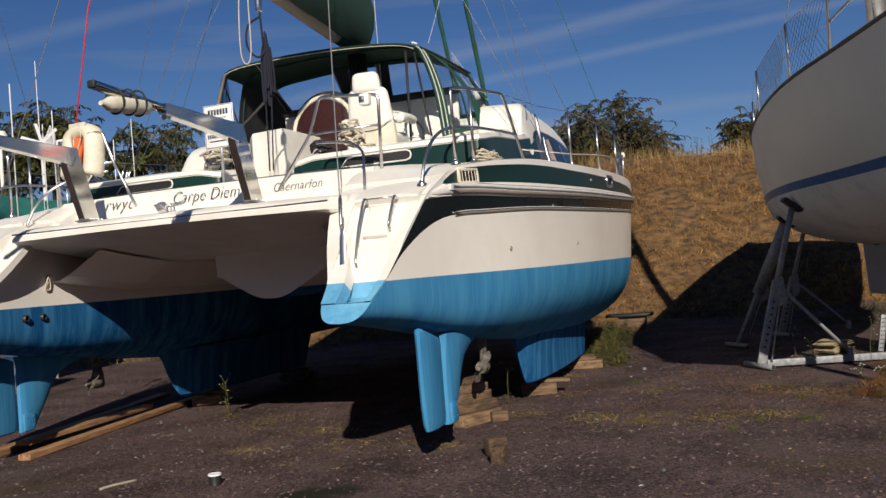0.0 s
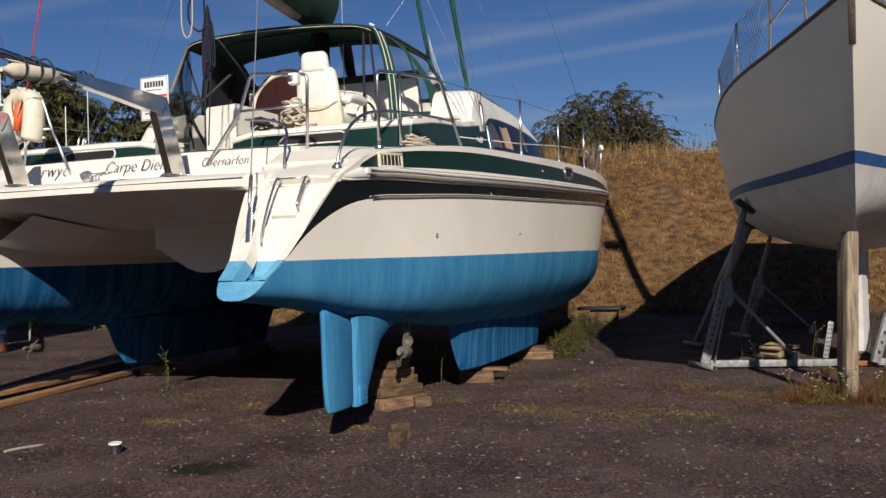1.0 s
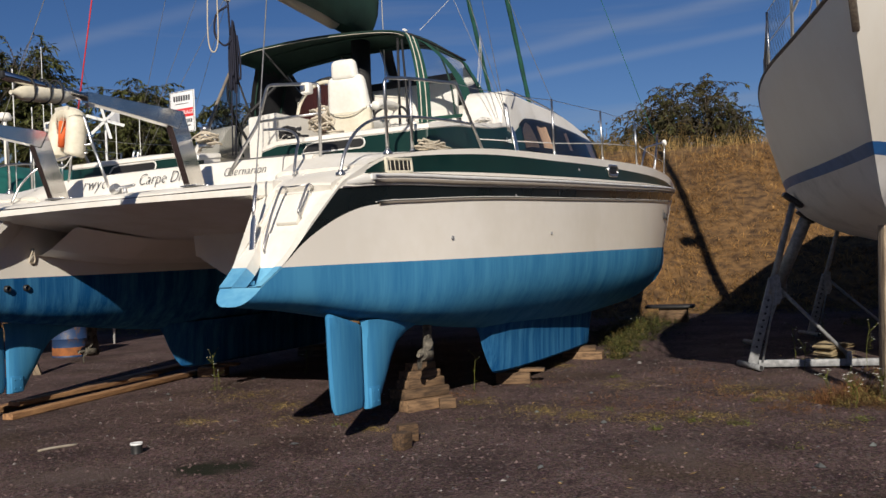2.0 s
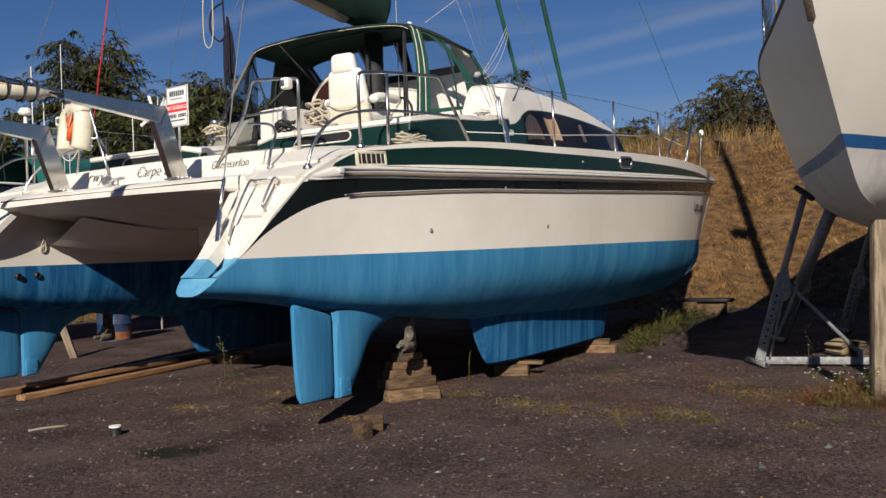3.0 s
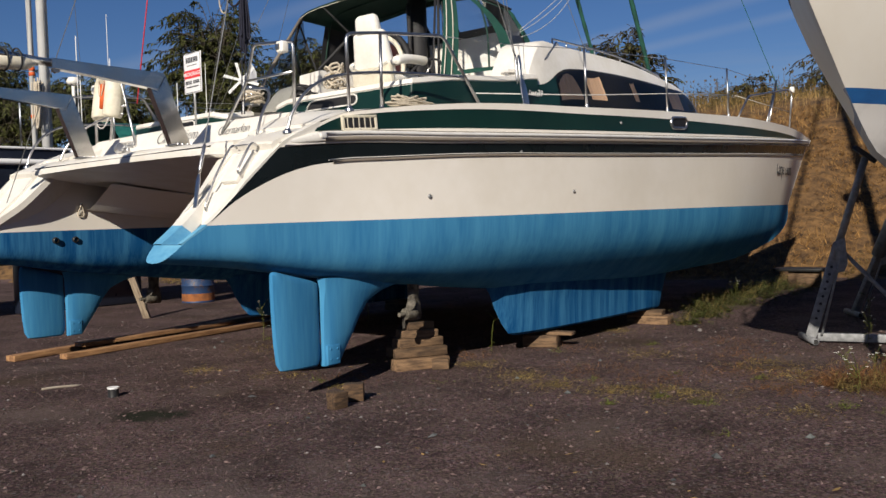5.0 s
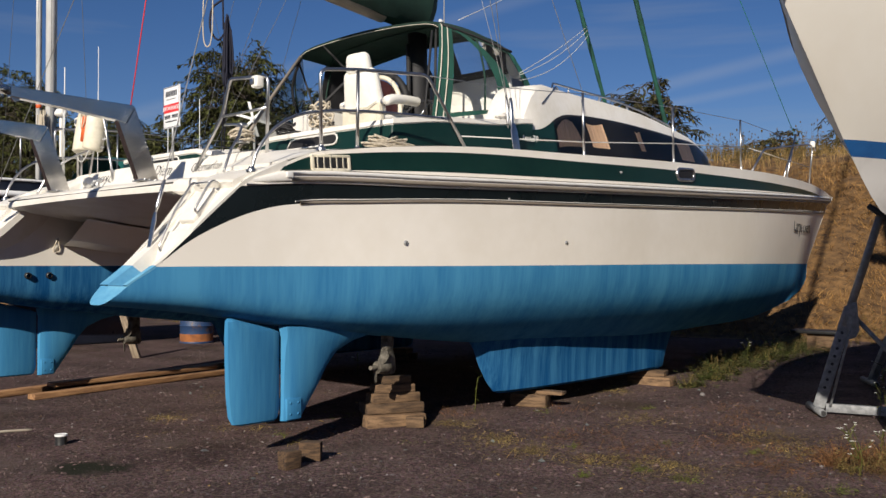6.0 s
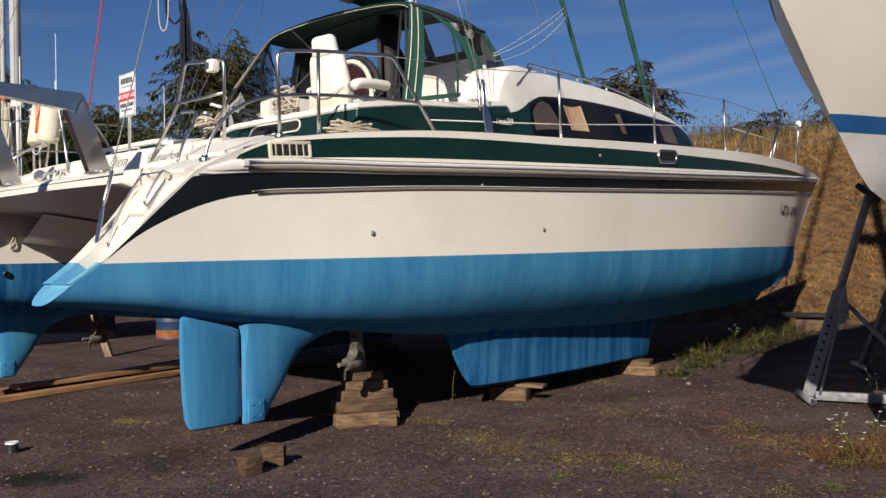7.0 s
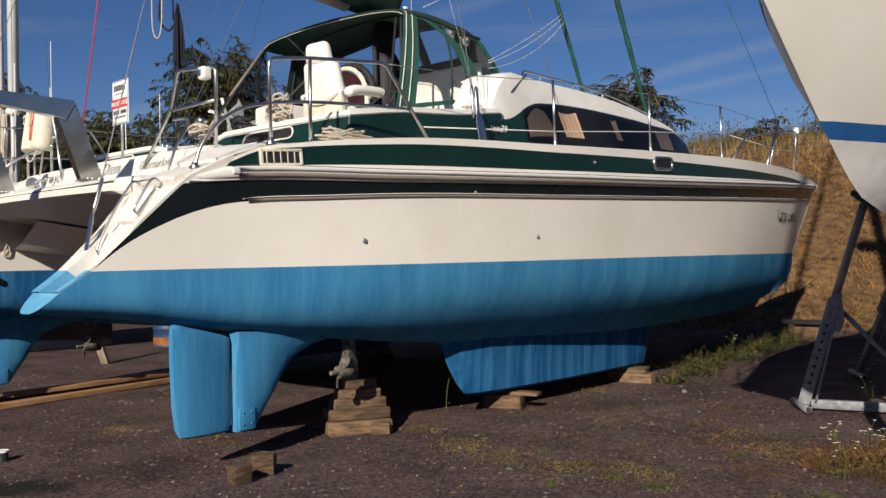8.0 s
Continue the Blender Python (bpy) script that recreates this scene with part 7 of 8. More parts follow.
for x, y, h in ((1.25, 0.3, 3.0), (1.33, 1.7, 2.95), (1.35, 3.2, 2.95), (1.3, 4.6, 2.95), (1.15, 6.0, 2.95)):
    part("stanchion", tube([(x, y, 2.2), (x, y, h)], 0.014, 6), STEEL, far)
part("lifeline", tube([(1.25, 0.3, 2.95), (1.35, 3.2, 2.92), (1.15, 6.0, 2.95)], 0.006, 5), STEEL, far)
wg = thing("wind_generator", "white six-bladed wind generator on a thin pole", "wind generator", pose(-7.0, 16.1, 0, 0, 0, 28))
part("pole", tube([(0, 0, 0), (0, 0, 4.15)], 0.022, 8), MAST_WHITE, wg)
part("body", lathe([(0.0, 0.16), (0.03, 0.15), (0.055, 0.06), (0.055, -0.06), (0.03, -0.10), (0.0, -0.11)], 14, pose(0, -0.02, 4.2, 90)), MAST_WHITE, wg)
part("tail", plate([(0.0, -0.03), (0.16, -0.12), (0.30, -0.12), (0.30, 0.10), (0.20, 0.26), (0.10, 0.06)], 0.012, pose(0.02, 0.10, 4.32, 90, 0, 40)), SIGN_WHITE, wg, "white tail fin")
for k in range(6):
    part("blade", plate([(-0.025, 0.03), (0.025, 0.03), (0.045, 0.34), (-0.01, 0.36)], 0.012, pose(0, -0.14, 4.2, 90) @ Matrix.Rotation(k * math.pi / 3 + 0.3, 4, "Z")), MAST_WHITE, wg)


# ---- vegetation ----
def leaf_mat(name, c1, c2, rough=0.6):
    m = mat(name, c1, c2, 3.0, rough, rvar=0)
    nt = m.node_tree
    p = nt.nodes["Principled BSDF"]
    src = p.inputs["Base Color"].links[0].from_socket
    geo = nt.nodes.new("ShaderNodeNewGeometry")
    hs = nt.nodes.new("ShaderNodeHueSaturation")
    mr = nt.nodes.new("ShaderNodeMapRange")
    mr.inputs["To Min"].default_value, mr.inputs["To Max"].default_value = 0.45, 1.55
    nt.links.new(geo.outputs["Random Per Island"], mr.inputs["Value"])
    nt.links.new(mr.outputs[0], hs.inputs["Value"])
    nt.links.new(src, hs.inputs["Color"])
    nt.links.new(hs.outputs[0], p.inputs["Base Color"])
    p.inputs["Specular IOR Level"].default_value = 0.2
    return m


LEAF_DARK = leaf_mat("bush_leaf", (0.050, 0.054, 0.018), (0.050, 0.034, 0.014), 0.8)
LEAF_TREE = leaf_mat("tree_leaf", (0.075, 0.085, 0.024), (0.045, 0.045, 0.014))
LEAF_GREEN = leaf_mat("weed_leaf", (0.13, 0.15, 0.030), (0.085, 0.085, 0.020))
BLADE_STRAW = leaf_mat("straw_blade", (0.36, 0.205, 0.072), (0.16, 0.085, 0.032), 0.9)
BLADE_PALE = leaf_mat("pale_straw", (0.42, 0.28, 0.11), (0.24, 0.15, 0.06), 0.85)
BLADE_SEED = leaf_mat("brown_seed_head", (0.13, 0.085, 0.032), (0.065, 0.055, 0.020), 0.9)
# weed green made darker: tree shade over the patch is in the colour
LEAF_RANK_SHADED = leaf_mat("rank_leaf_shaded", (0.085, 0.100, 0.028), (0.045, 0.050, 0.016))
BLADE_RUST = leaf_mat("withered_weed", (0.21, 0.098, 0.042), (0.10, 0.055, 0.026), 0.9)
BLADE_OLIVE = leaf_mat("olive_weed", (0.25, 0.185, 0.065), (0.12, 0.088, 0.032), 0.9)
BARK = mat("bark", (0.10, 0.08, 0.06), (0.05, 0.04, 0.03), 8, 0.95, bump=0.6)
PETAL = mat("white_petal", (0.85, 0.85, 0.80), (0.75, 0.75, 0.68), 8, 0.6)
PEBBLE = leaf_mat("pebble", (0.15, 0.105, 0.098), (0.055, 0.038, 0.036), 0.85)
PEBBLE_PALE = leaf_mat("pale_pebble", (0.26, 0.24, 0.23), (0.17, 0.155, 0.15), 0.8)


class Sheaf:
    """Collects many small leaf and blade shapes into one mesh."""

    def __init__(self):
        self.v, self.f = [], []

    def leaf(self, p, d, side, length, width, bend=0.0):
        """A pointed leaf of two triangles and a middle crease, drooping by bend."""
        n = len(self.v)
        m = p + d * (length * 0.5) - Vector((0, 0, bend * length * 0.25))
        t = p + d * length - Vector((0, 0, bend * length))
        self.v += [p, m + side * width * 0.5, t, m - side * width * 0.5]
        self.f += [(n, n + 1, n + 2), (n, n + 2, n + 3)]

    def blade(self, p, tip, width, side):
        n = len(self.v)
        m = p.lerp(tip, 0.5) + Vector((0, 0, 0.12 * (tip - p).length))
        self.v += [p - side * width * 0.5, p + side * width * 0.5, m + side * width * 0.35, m - side * width * 0.35, tip]
        self.f += [(n, n + 1, n + 2, n + 3), (n + 3, n + 2, n + 4)]

    def put(self, name, material, parent=None):
        me = bpy.data.meshes.new(name)
        me.from_pydata([tuple(q) for q in self.v], [], self.f)
        me.materials.append(material)
        ob = new(name, me)
        ob.parent = parent
        return ob


def spin(rn):
    a = rn.uniform(0, 2 * math.pi)
    return Vector((math.cos(a), math.sin(a), 0))


def spray(rn, wood, sh, a, b, droop, leaf_len, count, flat):
    """A twig arching from a to b, its tip hanging over, feathered with narrow leaves."""
    m = a.lerp(b, 0.55) + Vector((0, 0, (b - a).length * rn.uniform(0.08, 0.22)))
    out = Vector((b.x - a.x, b.y - a.y, 0))
    out = out.normalized() if out.length > 0.01 else spin(rn)
    tip = b + out * droop * rn.uniform(0.6, 1.2) - Vector((0, 0, droop * rn.uniform(0.1, 0.7)))
    line = rounded([a, m, b, tip], 3)
    tube(line, [0.016 * (1 - 0.09 * k) for k in range(len(line))], 3, bm=wood)
    n = len(line) - 1
    for k in range(count):
        t = 0.22 + 0.78 * (k / count) ** 0.8
        i = min(n - 1, int(t * n))
        p = line[i].lerp(line[i + 1], t * n - i)
        d = (line[i + 1] - line[i]).normalized()
        sd = d.cross(Vector((rn.uniform(-0.5, 0.5), rn.uniform(-0.5, 0.5), 1))).normalized() * (1 if k % 2 else -1)
        dd = (d * rn.uniform(0.3, 0.9) + sd * rn.uniform(0.5, 1.0) + Vector((0, 0, rn.uniform(-0.35, 0.25)))).normalized()
        wd = dd.cross(Vector((rn.gauss(0, flat), rn.gauss(0, flat), 1))).normalized()
        sh.leaf(p, dd, wd, leaf_len * rn.uniform(0.55, 1.25), leaf_len * rn.uniform(0.24, 0.36), rn.uniform(0.1, 0.6))


def tree(name, label, x, y, height, width, seed, sprays, leaf_len, material, droop=0.35, stems=1):
    """Stems and limbs, then arching leafy sprays out to a ragged crown; bushes are leafy to the ground."""
    rn = random.Random(seed)
    z0 = bank_height(x, y) - 0.1
    ob = thing(name, label, "tree" if stems == 1 else "bush", pose(x, y, z0))
    wood, sh = bmesh.new(), Sheaf()
    joints = []
    for s in range(stems):
        base = spin(rn) * rn.uniform(0, 0.34 * width) if stems > 1 else Vector((0, 0, 0))
        fork = base * 1.05 + Vector((0, 0, height * (0.24 if stems == 1 else 0.05)))
        r0 = 0.026 * height if stems == 1 else 0.014 * height
        tube(rounded([base, base.lerp(fork, 0.5) + spin(rn) * 0.04, fork], 3), [r0 * (1 - 0.05 * k) for k in range(7)], 7, bm=wood)
        for k in range(max(3, 15 // stems)):
            out = spin(rn) * width * 0.30 * rn.uniform(0.2, 1.0)
            end = Vector((base.x * 0.9 + out.x, base.y * 0.9 + out.y, height * rn.uniform(0.12 if stems > 1 else 0.30, 0.72)))
            limb = rounded([fork, fork.lerp(end, 0.5) + Vector((0, 0, 0.06 * height)), end], 3)
            tube(limb, [r0 * 0.5 * (1 - 0.11 * j) for j in range(len(limb))], 5, bm=wood)
            joints += limb[2:]
    lumps = [(rn.uniform(0, 6.28), rn.uniform(0.7, 1.2), rn.uniform(2.0, 4.5)) for k in range(3)]
    for k in range(sprays):
        a = rn.uniform(0, 2 * math.pi)
        el = rn.uniform(0.02 if stems > 1 else -0.12, 1.0)
        el = max(el, 0.02) if stems > 1 else el
        ragged = 0.80 + 0.16 * sum(w * math.cos(f * a + p) for p, w, f in lumps) / 2 + rn.gauss(0, 0.17)
        rad = width * 0.5 * ragged * math.sqrt(max(0.05, 1 - el * el * 0.92)) * rn.uniform(0.45, 1.0) ** 0.5
        zc = height * (0.34 if stems == 1 else 0.0)
        tgt = Vector((rad * math.cos(a), rad * math.sin(a), max(0.05, zc + (height - zc) * el * min(1.15, ragged + 0.15))))
        src = min((joints[rn.randrange(len(joints))] for q in range(7)), key=lambda q: (q - tgt).length)
        spray(rn, wood, sh, src, tgt, droop * rn.uniform(0.4, 1.3), leaf_len, 26, 0.5)
    part("trunk", wood, BARK, ob)
    tagged(sh.put("crown", material, ob), "ragged leafy crown")
    return ob


tree("bush", "dark green ragged bush on top of the bank", 5.0, 29.6, 2.1, 5.4, 11, 380, 0.17, LEAF_DARK, 0.55, stems=8)
tree("bush", "smaller dark ragged bush on top of the bank", 9.4, 29.5, 1.3, 1.8, 12, 110, 0.18, LEAF_DARK, 0.35, stems=4)
tree("bush", "dark long-leaved bush standing up from the bank top", -2.55, 30.0, 2.6, 3.2, 13, 230, 0.22, LEAF_DARK, 0.5, stems=5)
tree("bush", "low scrubby bush among dry grass on the bank", 1.6, 28.5, 0.8, 1.8, 14, 60, 0.13, LEAF_DARK, 0.3, stems=4)
tree("bush", "low scrubby bush among dry grass on the bank", 11.2, 29.0, 1.7, 3.5, 15, 130, 0.18, LEAF_DARK, 0.3, stems=5)
tree("tree", "broad dark green tree on the bank", -17.0, 28.4, 4.7, 4.4, 21, 560, 0.20, LEAF_TREE)
tree("tree", "broad dark green tree on the bank", -12.3, 28.0, 3.1, 4.2, 22, 460, 0.19, LEAF_TREE)
tree("tree", "broad dark green tree on the bank", -22.4, 27.5, 2.9, 4.6, 23, 420, 0.20, LEAF_TREE)
tree("tree", "broad dark green tree on the bank", -28.6, 28.0, 4.9, 5.6, 24, 480, 0.23, LEAF_TREE)
tree("tree", "broad dark green tree on the bank", -34.0, 27.0, 5.5, 8.4, 25, 460, 0.28, LEAF_TREE)
tree("bush", "low dark bush in the hedge on the bank", -8.7, 27.5, 2.4, 4.0, 26, 260, 0.20, LEAF_TREE, stems=5)
tree("bush", "low dark bush in the hedge on the bank", -14.6, 26.5, 2.3, 3.8, 27, 260, 0.20, LEAF_TREE, stems=5)
tree("bush", "low dark bush in the hedge on the bank", -19.6, 26.5, 2.5, 3.6, 28, 260, 0.20, LEAF_TREE, stems=5)
tree("bush", "low dark bush in the hedge on the bank", -24.8, 26.0, 2.6, 4.4, 29, 260, 0.20, LEAF_TREE, stems=5)

# dry grass matted over the bank, taller along its top
rn = random.Random(31)
mat_grass, tall = Sheaf(), Sheaf()
for k in range(170000):
    x, y = rn.uniform(-12, 13.5), rn.uniform(18.6, 25.6)
    if noise.noise((x * 0.8, y * 0.8, 3)) + 0.7 * noise.noise((x * 2.6, y * 2.6, 6)) < rn.uniform(-0.75, 0.35):
        continue
    z = bank_height(x, y)
    if z < 0.05:
        continue
    ln = rn.uniform(0.07, 0.26) * (1.0 + 0.5 * noise.noise((x * 1.3, y * 1.3, 9)))
    d = Vector((rn.gauss(0, 0.7), rn.gauss(-0.45, 0.5), 0))
    d.z = 0.62 * d.y + rn.uniform(0.05, 0.65)
    p = Vector((x, y, z - 0.015))
    mat_grass.blade(p, p + d.normalized() * ln, rn.uniform(0.007, 0.019), spin(rn))
tagged(mat_grass.put("bank_grass", BLADE_STRAW), "matted dry straw-coloured grass over the bank", "grass", kind="stuff")
for k in range(15000):
    x, y = rn.uniform(-14, 14), rn.uniform(24.6, 29.6)
    if noise.noise((x * 0.5, y * 0.5, 8)) < rn.uniform(-0.7, 0.5):
        continue
    p = Vector((x, y, bank_height(x, y) - 0.02))
    d = Vector((rn.gauss(0, 0.25), rn.gauss(0, 0.25), 1)).normalized()
    tall.blade(p, p + d * rn.uniform(0.10, 0.34) * (1.5 + 1.2 * noise.noise((x * 0.9, y * 0.4, 21))), rn.uniform(0.005, 0.011), spin(rn))
tagged(tall.put("tall_grass", BLADE_PALE), "tall dry grass along the top of the bank", "grass", kind="stuff")
# seed heads and scrub along the top
scrub = Sheaf()
for k in range(1500):
    x, y = rn.uniform(-7, 13) if k < 700 else rn.uniform(-3.0, 3.5), rn.uniform(26.2, 29.6)
    if noise.noise((x * 0.9, y * 0.5, 14)) < rn.uniform(-0.5, 0.4):
        continue
    p = Vector((x, y, bank_height(x, y)))
    tall_one = rn.random() < 0.10
    h = rn.uniform(0.6, 0.95) if tall_one else rn.uniform(0.15, 0.5) * (1.2 + 0.8 * noise.noise((x * 1.7, y, 3)))
    top = p + Vector((rn.gauss(0, 0.06), rn.gauss(0, 0.06), h))
    scrub.blade(p, top, 0.010, Vector((1, 0, 0)))
    for j in range(rn.randrange(3, 7) if tall_one else rn.randrange(10, 26)):
        q = p.lerp(top, rn.uniform(0.15, 1.0))
        dd = (spin(rn) * 0.7 + Vector((0, 0, rn.uniform(0.1, 1.0)))).normalized()
        scrub.leaf(q, dd, dd.cross(spin(rn)).normalized(), rn.uniform(0.04, 0.10), rn.uniform(0.015, 0.03), 0.2)
    if tall_one:
        for j in range(5):
            dd = (spin(rn) * 0.25 + Vector((0, 0, 1))).normalized()
            scrub.leaf(top - Vector((0, 0, 0.03)), dd, dd.cross(spin(rn)).normalized(), rn.uniform(0.05, 0.09), 0.035, 0)
tagged(scrub.put("scrub", BLADE_SEED), "brown seed heads and scrub along the bank top", "scrub", kind="stuff")


def weeds(name, label, spots, material, seed, h=(0.05, 0.2), per=60, width=0.008, up=1.0, leaves=0, leaf=0.02):
    """Tufts at (x, y, radius, thickness) spots, as one sheet of growth."""
    r = random.Random(seed)
    sh = Sheaf()
    for x, y, rad, k in spots:
        for i in range(int(per * k)):
            a, b = r.gauss(0, rad * 0.5), r.gauss(0, rad * 0.5)
            if noise.noise(((x + a) * 6, (y + b) * 6, seed)) < r.uniform(-0.6, 0.3):
                continue
            p = Vector((x + a, y + b, bank_height(x + a, y + b) - 0.004))
            d = (Vector((r.gauss(0, 0.55), r.gauss(0, 0.55), up * r.uniform(0.2, 1.1)))).normalized()
            ln = r.uniform(*h) * (1.0 - 0.5 * min(1, math.hypot(a, b) / rad))
            for j in range(leaves):
                q = p + d * ln * (j + 0.5) / leaves
                dd = (spin(r) + d * 0.4).normalized()
                sh.leaf(q, dd, dd.cross(Vector((r.uniform(-0.3, 0.3), r.uniform(-0.3, 0.3), 1))).normalized(), leaf * r.uniform(0.6, 1.6), leaf * r.uniform(0.25, 0.6), 0.35)
            sh.blade(p, p + d * ln, width * r.uniform(0.5, 1.2), spin(r))
    return tagged(sh.put(name, material), label, "weeds", kind="stuff")


GREEN = [(3.08, 7.18, 0.10, 1.2), (3.98, 7.26, 0.11, 1.4), (4.38, 7.15, 0.16, 2.0), (3.30, 6.28, 0.08, 0.5), (-0.1, 7.3, 0.10, 0.5), (0.95, 7.55, 0.10, 0.4), (-2.1, 9.6, 0.16, 0.6), (-0.2, 8.4, 0.2, 0.5), (1.9, 8.5, 0.10, 0.4), (2.1, 7.9, 0.08, 0.5), (2.7, 8.3, 0.08, 0.4), (1.4, 9.3, 0.1, 0.4), (4.6, 7.35, 0.14, 1.2), (2.75, 7.35, 0.07, 0.8), (2.2, 9.9, 0.09, 0.8), (3.35, 8.2, 0.09, 0.6), (2.45, 7.05, 0.06, 0.5)]
PATCH = [(2.27, 11.75, 0.16, 1.0), (2.35, 12.5, 0.22, 1.6), (2.3, 13.3, 0.34, 2.6), (2.45, 14.2, 0.45, 3.4), (2.6, 15.2, 0.55, 4.0), (2.8, 16.2, 0.65, 4.4), (3.0, 17.3, 0.75, 4.4), (2.1, 14.9, 0.3, 1.4), (6.6, 15.5, 0.9, 3.0), (8.0, 17.0, 1.1, 3.2)]
RUSTY = [(3.85, 8.3, 0.40, 1.0), (4.25, 7.9, 0.26, 1.6), (3.55, 7.75, 0.35, 0.7), (4.55, 8.55, 0.30, 1.6), (3.2, 8.5, 0.5, 0.7), (2.6, 8.0, 0.5, 0.7), (2.0, 8.35, 0.5, 0.6), (4.6, 7.6, 0.3, 1.2), (5.3, 9.4, 0.6, 2.0), (1.5, 9.6, 0.5, 0.5), (0.6, 9.0, 0.3, 0.4), (4.9, 9.95, 0.3, 1.0), (3.1, 9.4, 0.5, 0.7), (0.1, 7.5, 0.3, 0.3), (2.9, 10.1, 0.5, 0.5)]
CLUMP = [(4.12, 8.22, 0.16, 1.0), (4.32, 8.6, 0.14, 0.8), (4.66, 8.35, 0.20, 1.2), (4.9, 8.2, 0.2, 1.0), (5.2, 8.7, 0.3, 1.4), (4.5, 7.9, 0.14, 0.8), (3.9, 8.0, 0.10, 0.5)]
OLIVE = [(1.85, 7.6, 0.35, 1.0), (1.5, 7.9, 0.35, 0.8), (2.4, 7.55, 0.30, 0.8), (2.9, 7.5, 0.35, 1.0), (0.9, 8.42, 0.30, 0.6), (-1.6, 9.1, 0.5, 0.9), (-0.6, 7.5, 0.30, 0.7), (-1.45, 7.55, 0.25, 0.5), (-0.95, 8.3, 0.4, 0.7), (3.35, 8.9, 0.45, 1.0), (1.6, 11.0, 0.4, 0.7), (2.3, 9.3, 0.5, 0.8), (-3.5, 12.4, 0.6, 0.9), (3.7, 7.0, 0.3, 0.4), (0.25, 7.1, 0.12, 0.4), (3.7, 8.4, 0.5, 1.2), (4.4, 8.0, 0.4, 1.2)]
weeds("green_weeds", "low fresh green weeds in the cinders", GREEN, LEAF_GREEN, 41, (0.015, 0.085), 55, 0.004, 0.7, 4, 0.020)
weeds("rank_weeds", "rank green weeds growing towards the bank", PATCH, LEAF_RANK_SHADED, 47, (0.08, 0.34), 85, 0.005, 0.9, 8, 0.040)
weeds("dry_rank_weeds", "yellowish dry weeds among the rank green ones", PATCH, BLADE_OLIVE, 50, (0.06, 0.40), 45, 0.004, 1.1, 5, 0.028)
weeds("withered_weeds", "withered rust-brown weeds in the cinders", RUSTY, BLADE_RUST, 42, (0.010, 0.11), 620, 0.0035, 0.4, 4, 0.014)
weeds("red_weeds", "taller reddish brown weeds round the timber posts", CLUMP, BLADE_RUST, 48, (0.06, 0.30), 420, 0.004, 1.4, 7, 0.016)
weeds("mixed_weeds", "greenish yellow weeds round the timber posts", [(x + 0.12, y - 0.12, r0 * 1.3, k) for x, y, r0, k in CLUMP], BLADE_OLIVE, 49, (0.06, 0.26), 260, 0.004, 1.1, 6, 0.022)
weeds("dry_weeds", "dry yellowish grass tufts in the cinders", OLIVE, BLADE_OLIVE, 43, (0.010, 0.085), 760, 0.0035, 0.30, 4, 0.015)
weeds("straw_tufts", "pale straw tufts lying on the cinders", [(x + 0.1, y - 0.1, r0, k) for x, y, r0, k in OLIVE], BLADE_PALE, 44, (0.03, 0.17), 85, 0.0035, 0.15)
weeds("foot_weeds", "tall weeds along the foot of the bank", [(-13 + 0.9 * k, 18.9 + 0.5 * math.sin(k * 1.7), 0.7, 2.0) for k in range(30)], BLADE_OLIVE, 45, (0.08, 0.35), 70, 0.008, 1.0, 4, 0.04)


def daisy(x, y, h, seed, n):
    """A branching wild flower with white heads."""
    r = random.Random(seed)
    ob = thing("wild_flower", "tall thin wild flower with white heads in the cinders", "flower", pose(x, y, bank_height(x, y) - 0.01), "wild flowers")
    stem, lv = bmesh.new(), Sheaf()
    top = Vector((r.uniform(-0.04, 0.04), r.uniform(-0.04, 0.04), h))
    tube(rounded([(0, 0, 0), top * 0.5 + spin(r) * 0.02, top], 3), 0.0025, 5, bm=stem)
    for k in range(n):
        s = r.uniform(0.55, 1.0)
        p = top * s
        q = p + spin(r) * r.uniform(0.03, 0.09) + Vector((0, 0, r.uniform(0.02, 0.10)))
        tube([p, q], 0.0025, 4, bm=stem)
        head = Sheaf()
        for j in range(9):
            d = (spin(r) + Vector((0, 0, 0.35))).normalized()
            head.leaf(q, d, d.cross(Vector((0, 0, 1))).normalized(), 0.016, 0.009, 0.1)
        head.put("flower_head", PETAL, ob)
    for k in range(14):
        d = (spin(r) + Vector((0, 0, 0.3))).normalized()
        lv.leaf(top * r.uniform(0.05, 0.75), d, d.cross(Vector((0, 0, 1))).normalized(), r.uniform(0.02, 0.045), 0.009, 0.5)
    part("stem", stem, LEAF_GREEN, ob)
    lv.put("leaves", LEAF_GREEN, ob)


for k, (x, y, h, n) in enumerate(((-2.1, 9.45, 0.40, 7), (-2.25, 9.9, 0.18, 4), (-1.55, 10.9, 0.30, 4), (4.05, 7.75, 0.22, 9), (4.30, 7.85, 0.25, 10), (4.62, 7.9, 0.24, 10), (4.5, 8.3, 0.28, 9), (4.85, 8.1, 0.25, 9), (0.80, 9.1, 0.36, 3), (4.15, 10.1, 0.30, 5), (4.75, 10.0, 0.45, 6), (5.1, 10.1, 0.4, 6), (4.0, 8.35, 0.2, 8), (4.2, 8.45, 0.18, 9), (4.38, 8.62, 0.2, 9), (4.62, 8.62, 0.2, 10), (4.75, 8.75, 0.2, 9), (4.95, 8.75, 0.22, 10), (5.1, 8.5, 0.2, 9), (4.2, 10.75, 0.42, 5), (4.55, 10.85, 0.45, 5), (2.6, 13.9, 0.35, 5))):
    daisy(x, y, h, 60 + k, n)

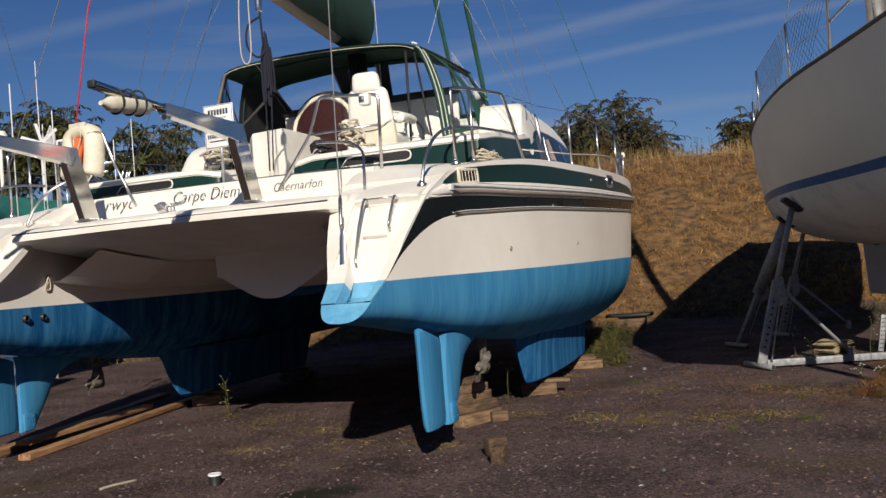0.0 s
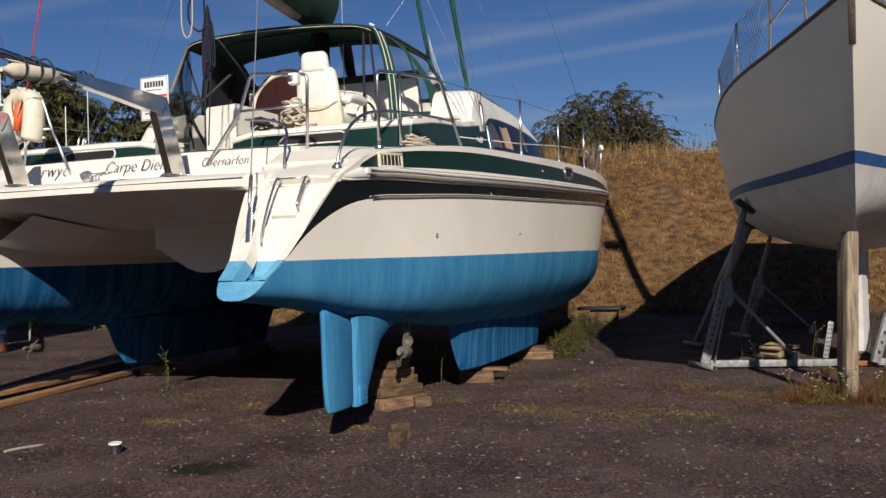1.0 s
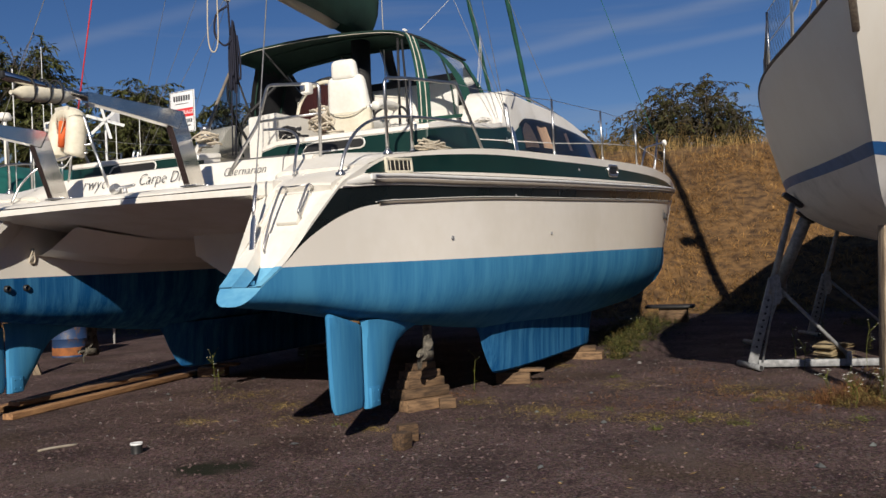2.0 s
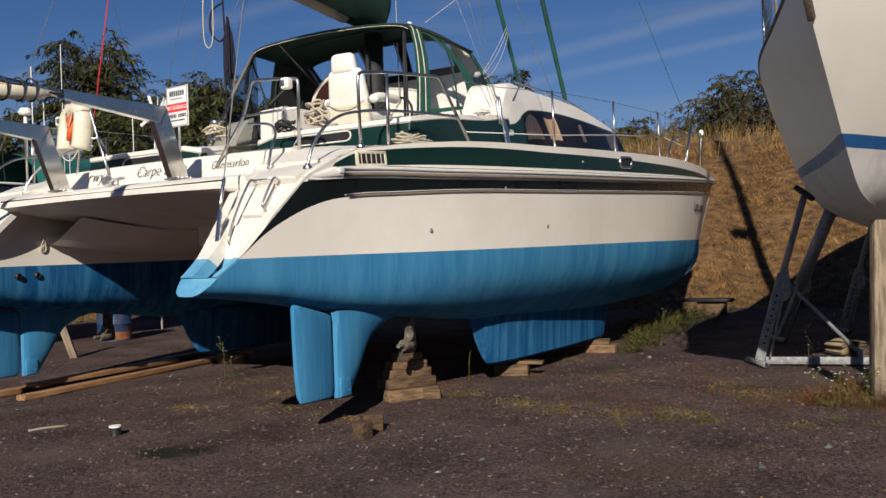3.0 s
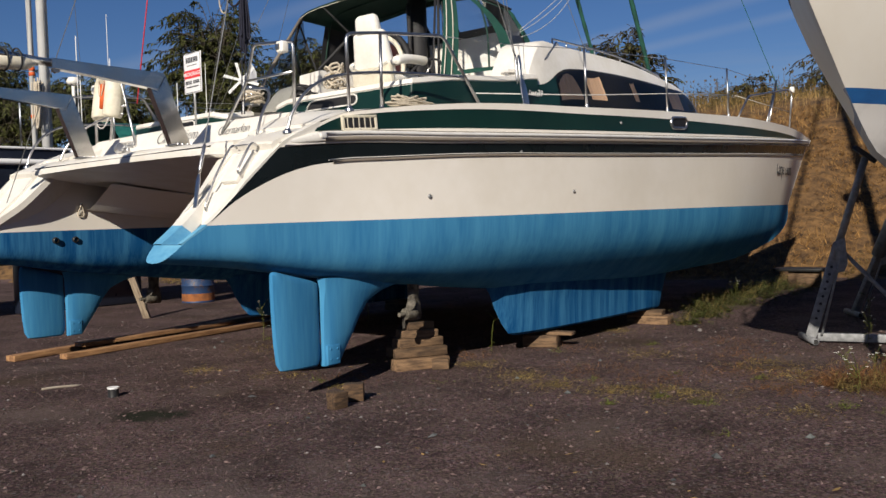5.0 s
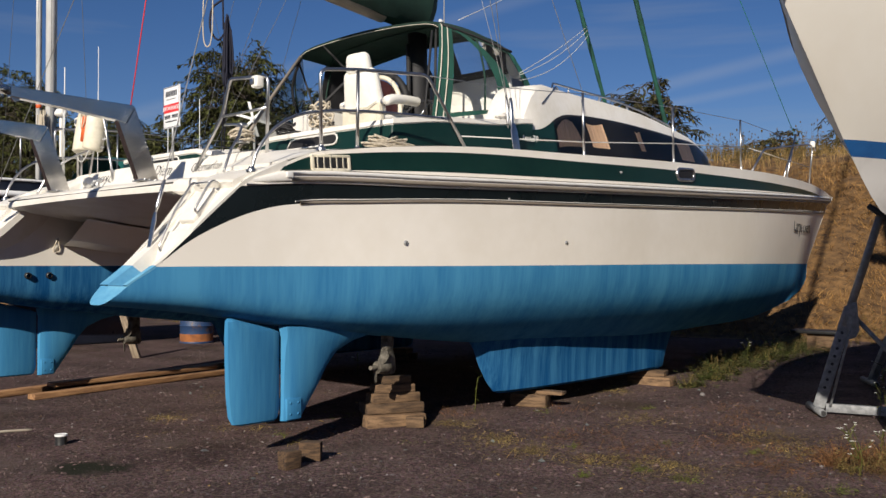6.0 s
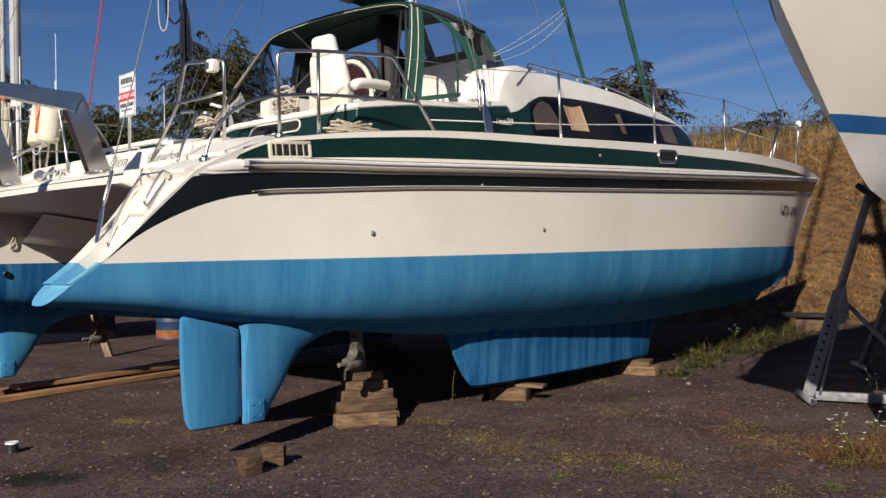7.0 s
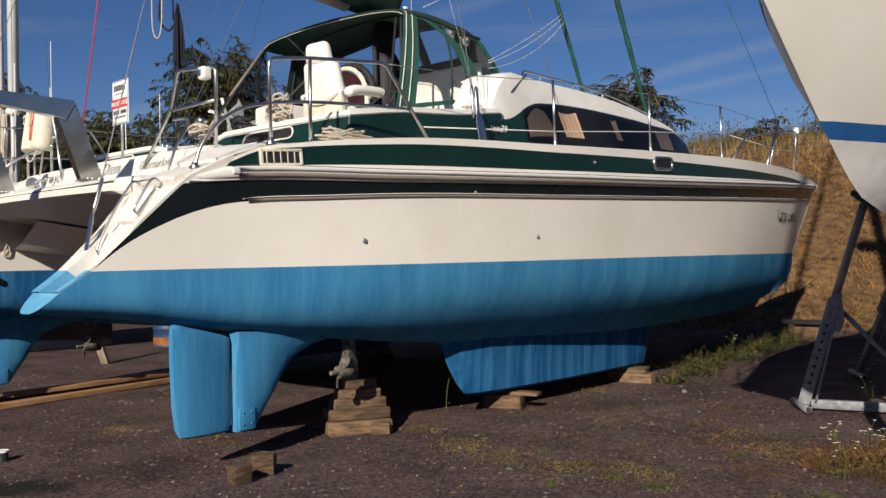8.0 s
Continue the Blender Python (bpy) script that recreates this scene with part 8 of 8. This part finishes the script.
chips = Sheaf()
rn = random.Random(52)
for k in range(260):
    x, y = rn.uniform(-3, 5.5), rn.uniform(5.0, 11.5)
    p = Vector((x, y, bank_height(x, y) + 0.004))
    d = (spin(rn) + Vector((0, 0, rn.uniform(0, 0.25)))).normalized()
    chips.leaf(p, d, d.cross(Vector((0, 0, 1))).normalized(), rn.uniform(0.015, 0.06), rn.uniform(0.008, 0.025), 0.0)
tagged(chips.put("dead_leaves", BLADE_PALE), "scattered dead leaves and chips on the cinders", "litter", kind="stuff")

# loose stones
rn = random.Random(51)
OCT = [Vector(v) for v in ((1, 0, 0), (0, 1, 0), (-1, 0, 0), (0, -1, 0), (0, 0, 1), (0, 0, -1))]
OF = [(0, 1, 4), (1, 2, 4), (2, 3, 4), (3, 0, 4), (1, 0, 5), (2, 1, 5), (3, 2, 5), (0, 3, 5)]


def stones(name, label, material, count, smin, smax, area):
    sh = Sheaf()
    for k in range(count):
        x, y = rn.uniform(*area[0]), area[1][0] + (area[1][1] - area[1][0]) * rn.random() ** 1.4
        s = smin + (smax - smin) * rn.random() ** 3
        rot = Matrix.Rotation(rn.uniform(0, 6.28), 3, "Z")
        n = len(sh.v)
        sc = Vector((s * rn.uniform(0.7, 1.5), s * rn.uniform(0.6, 1.1), s * rn.uniform(0.35, 0.7)))
        c = Vector((x, y, bank_height(x, y) + sc.z * 0.3))
        for o in OCT:
            j = o * rn.uniform(0.75, 1.2)
            sh.v.append(c + rot @ Vector((j.x * sc.x, j.y * sc.y, j.z * sc.z)))
        sh.f += [tuple(i + n for i in t) for t in OF]
    return tagged(sh.put(name, material), label, "gravel", kind="stuff")


stones("gravel", "loose dark grit and stones on the yard", PEBBLE, 36000, 0.003, 0.017, ((-5.5, 7.0), (3.4, 15.0)))
stones("pale_gravel", "scattered pale stones on the yard", PEBBLE_PALE, 1300, 0.003, 0.016, ((-5.5, 7.0), (3.4, 15.0)))
stones("slate_chips", "flat grey-green slate chips on the yard", leaf_mat("slate", (0.13, 0.14, 0.135), (0.07, 0.072, 0.075), 0.7), 160, 0.008, 0.035, ((-4, 6.0), (3.6, 12.0)))
rock = part("white_stone", lathe([(0.0, 0.03), (0.018, 0.025), (0.027, 0.009), (0.024, -0.006), (0.0, -0.009)], 9), PEBBLE_PALE)
rock.matrix_world = pose(2.50, 11.06, 0)
tagged(rock, "single pale stone on the cinders", "stone")

# unseen long wall added behind the camera; it cuts low sky light to deepen shade
sky_blocker = part("sky_blocker_wall", box((120, 0.3, 6.0), pose(5, -13, 3.0), 0.02), mat("sky_blocker_grey", (0.20, 0.19, 0.175), (0.14, 0.135, 0.125), 0.6, 0.8))
tagged(sky_blocker, "plain dark wall added out of view to block low sky light", "wall", kind="structure")
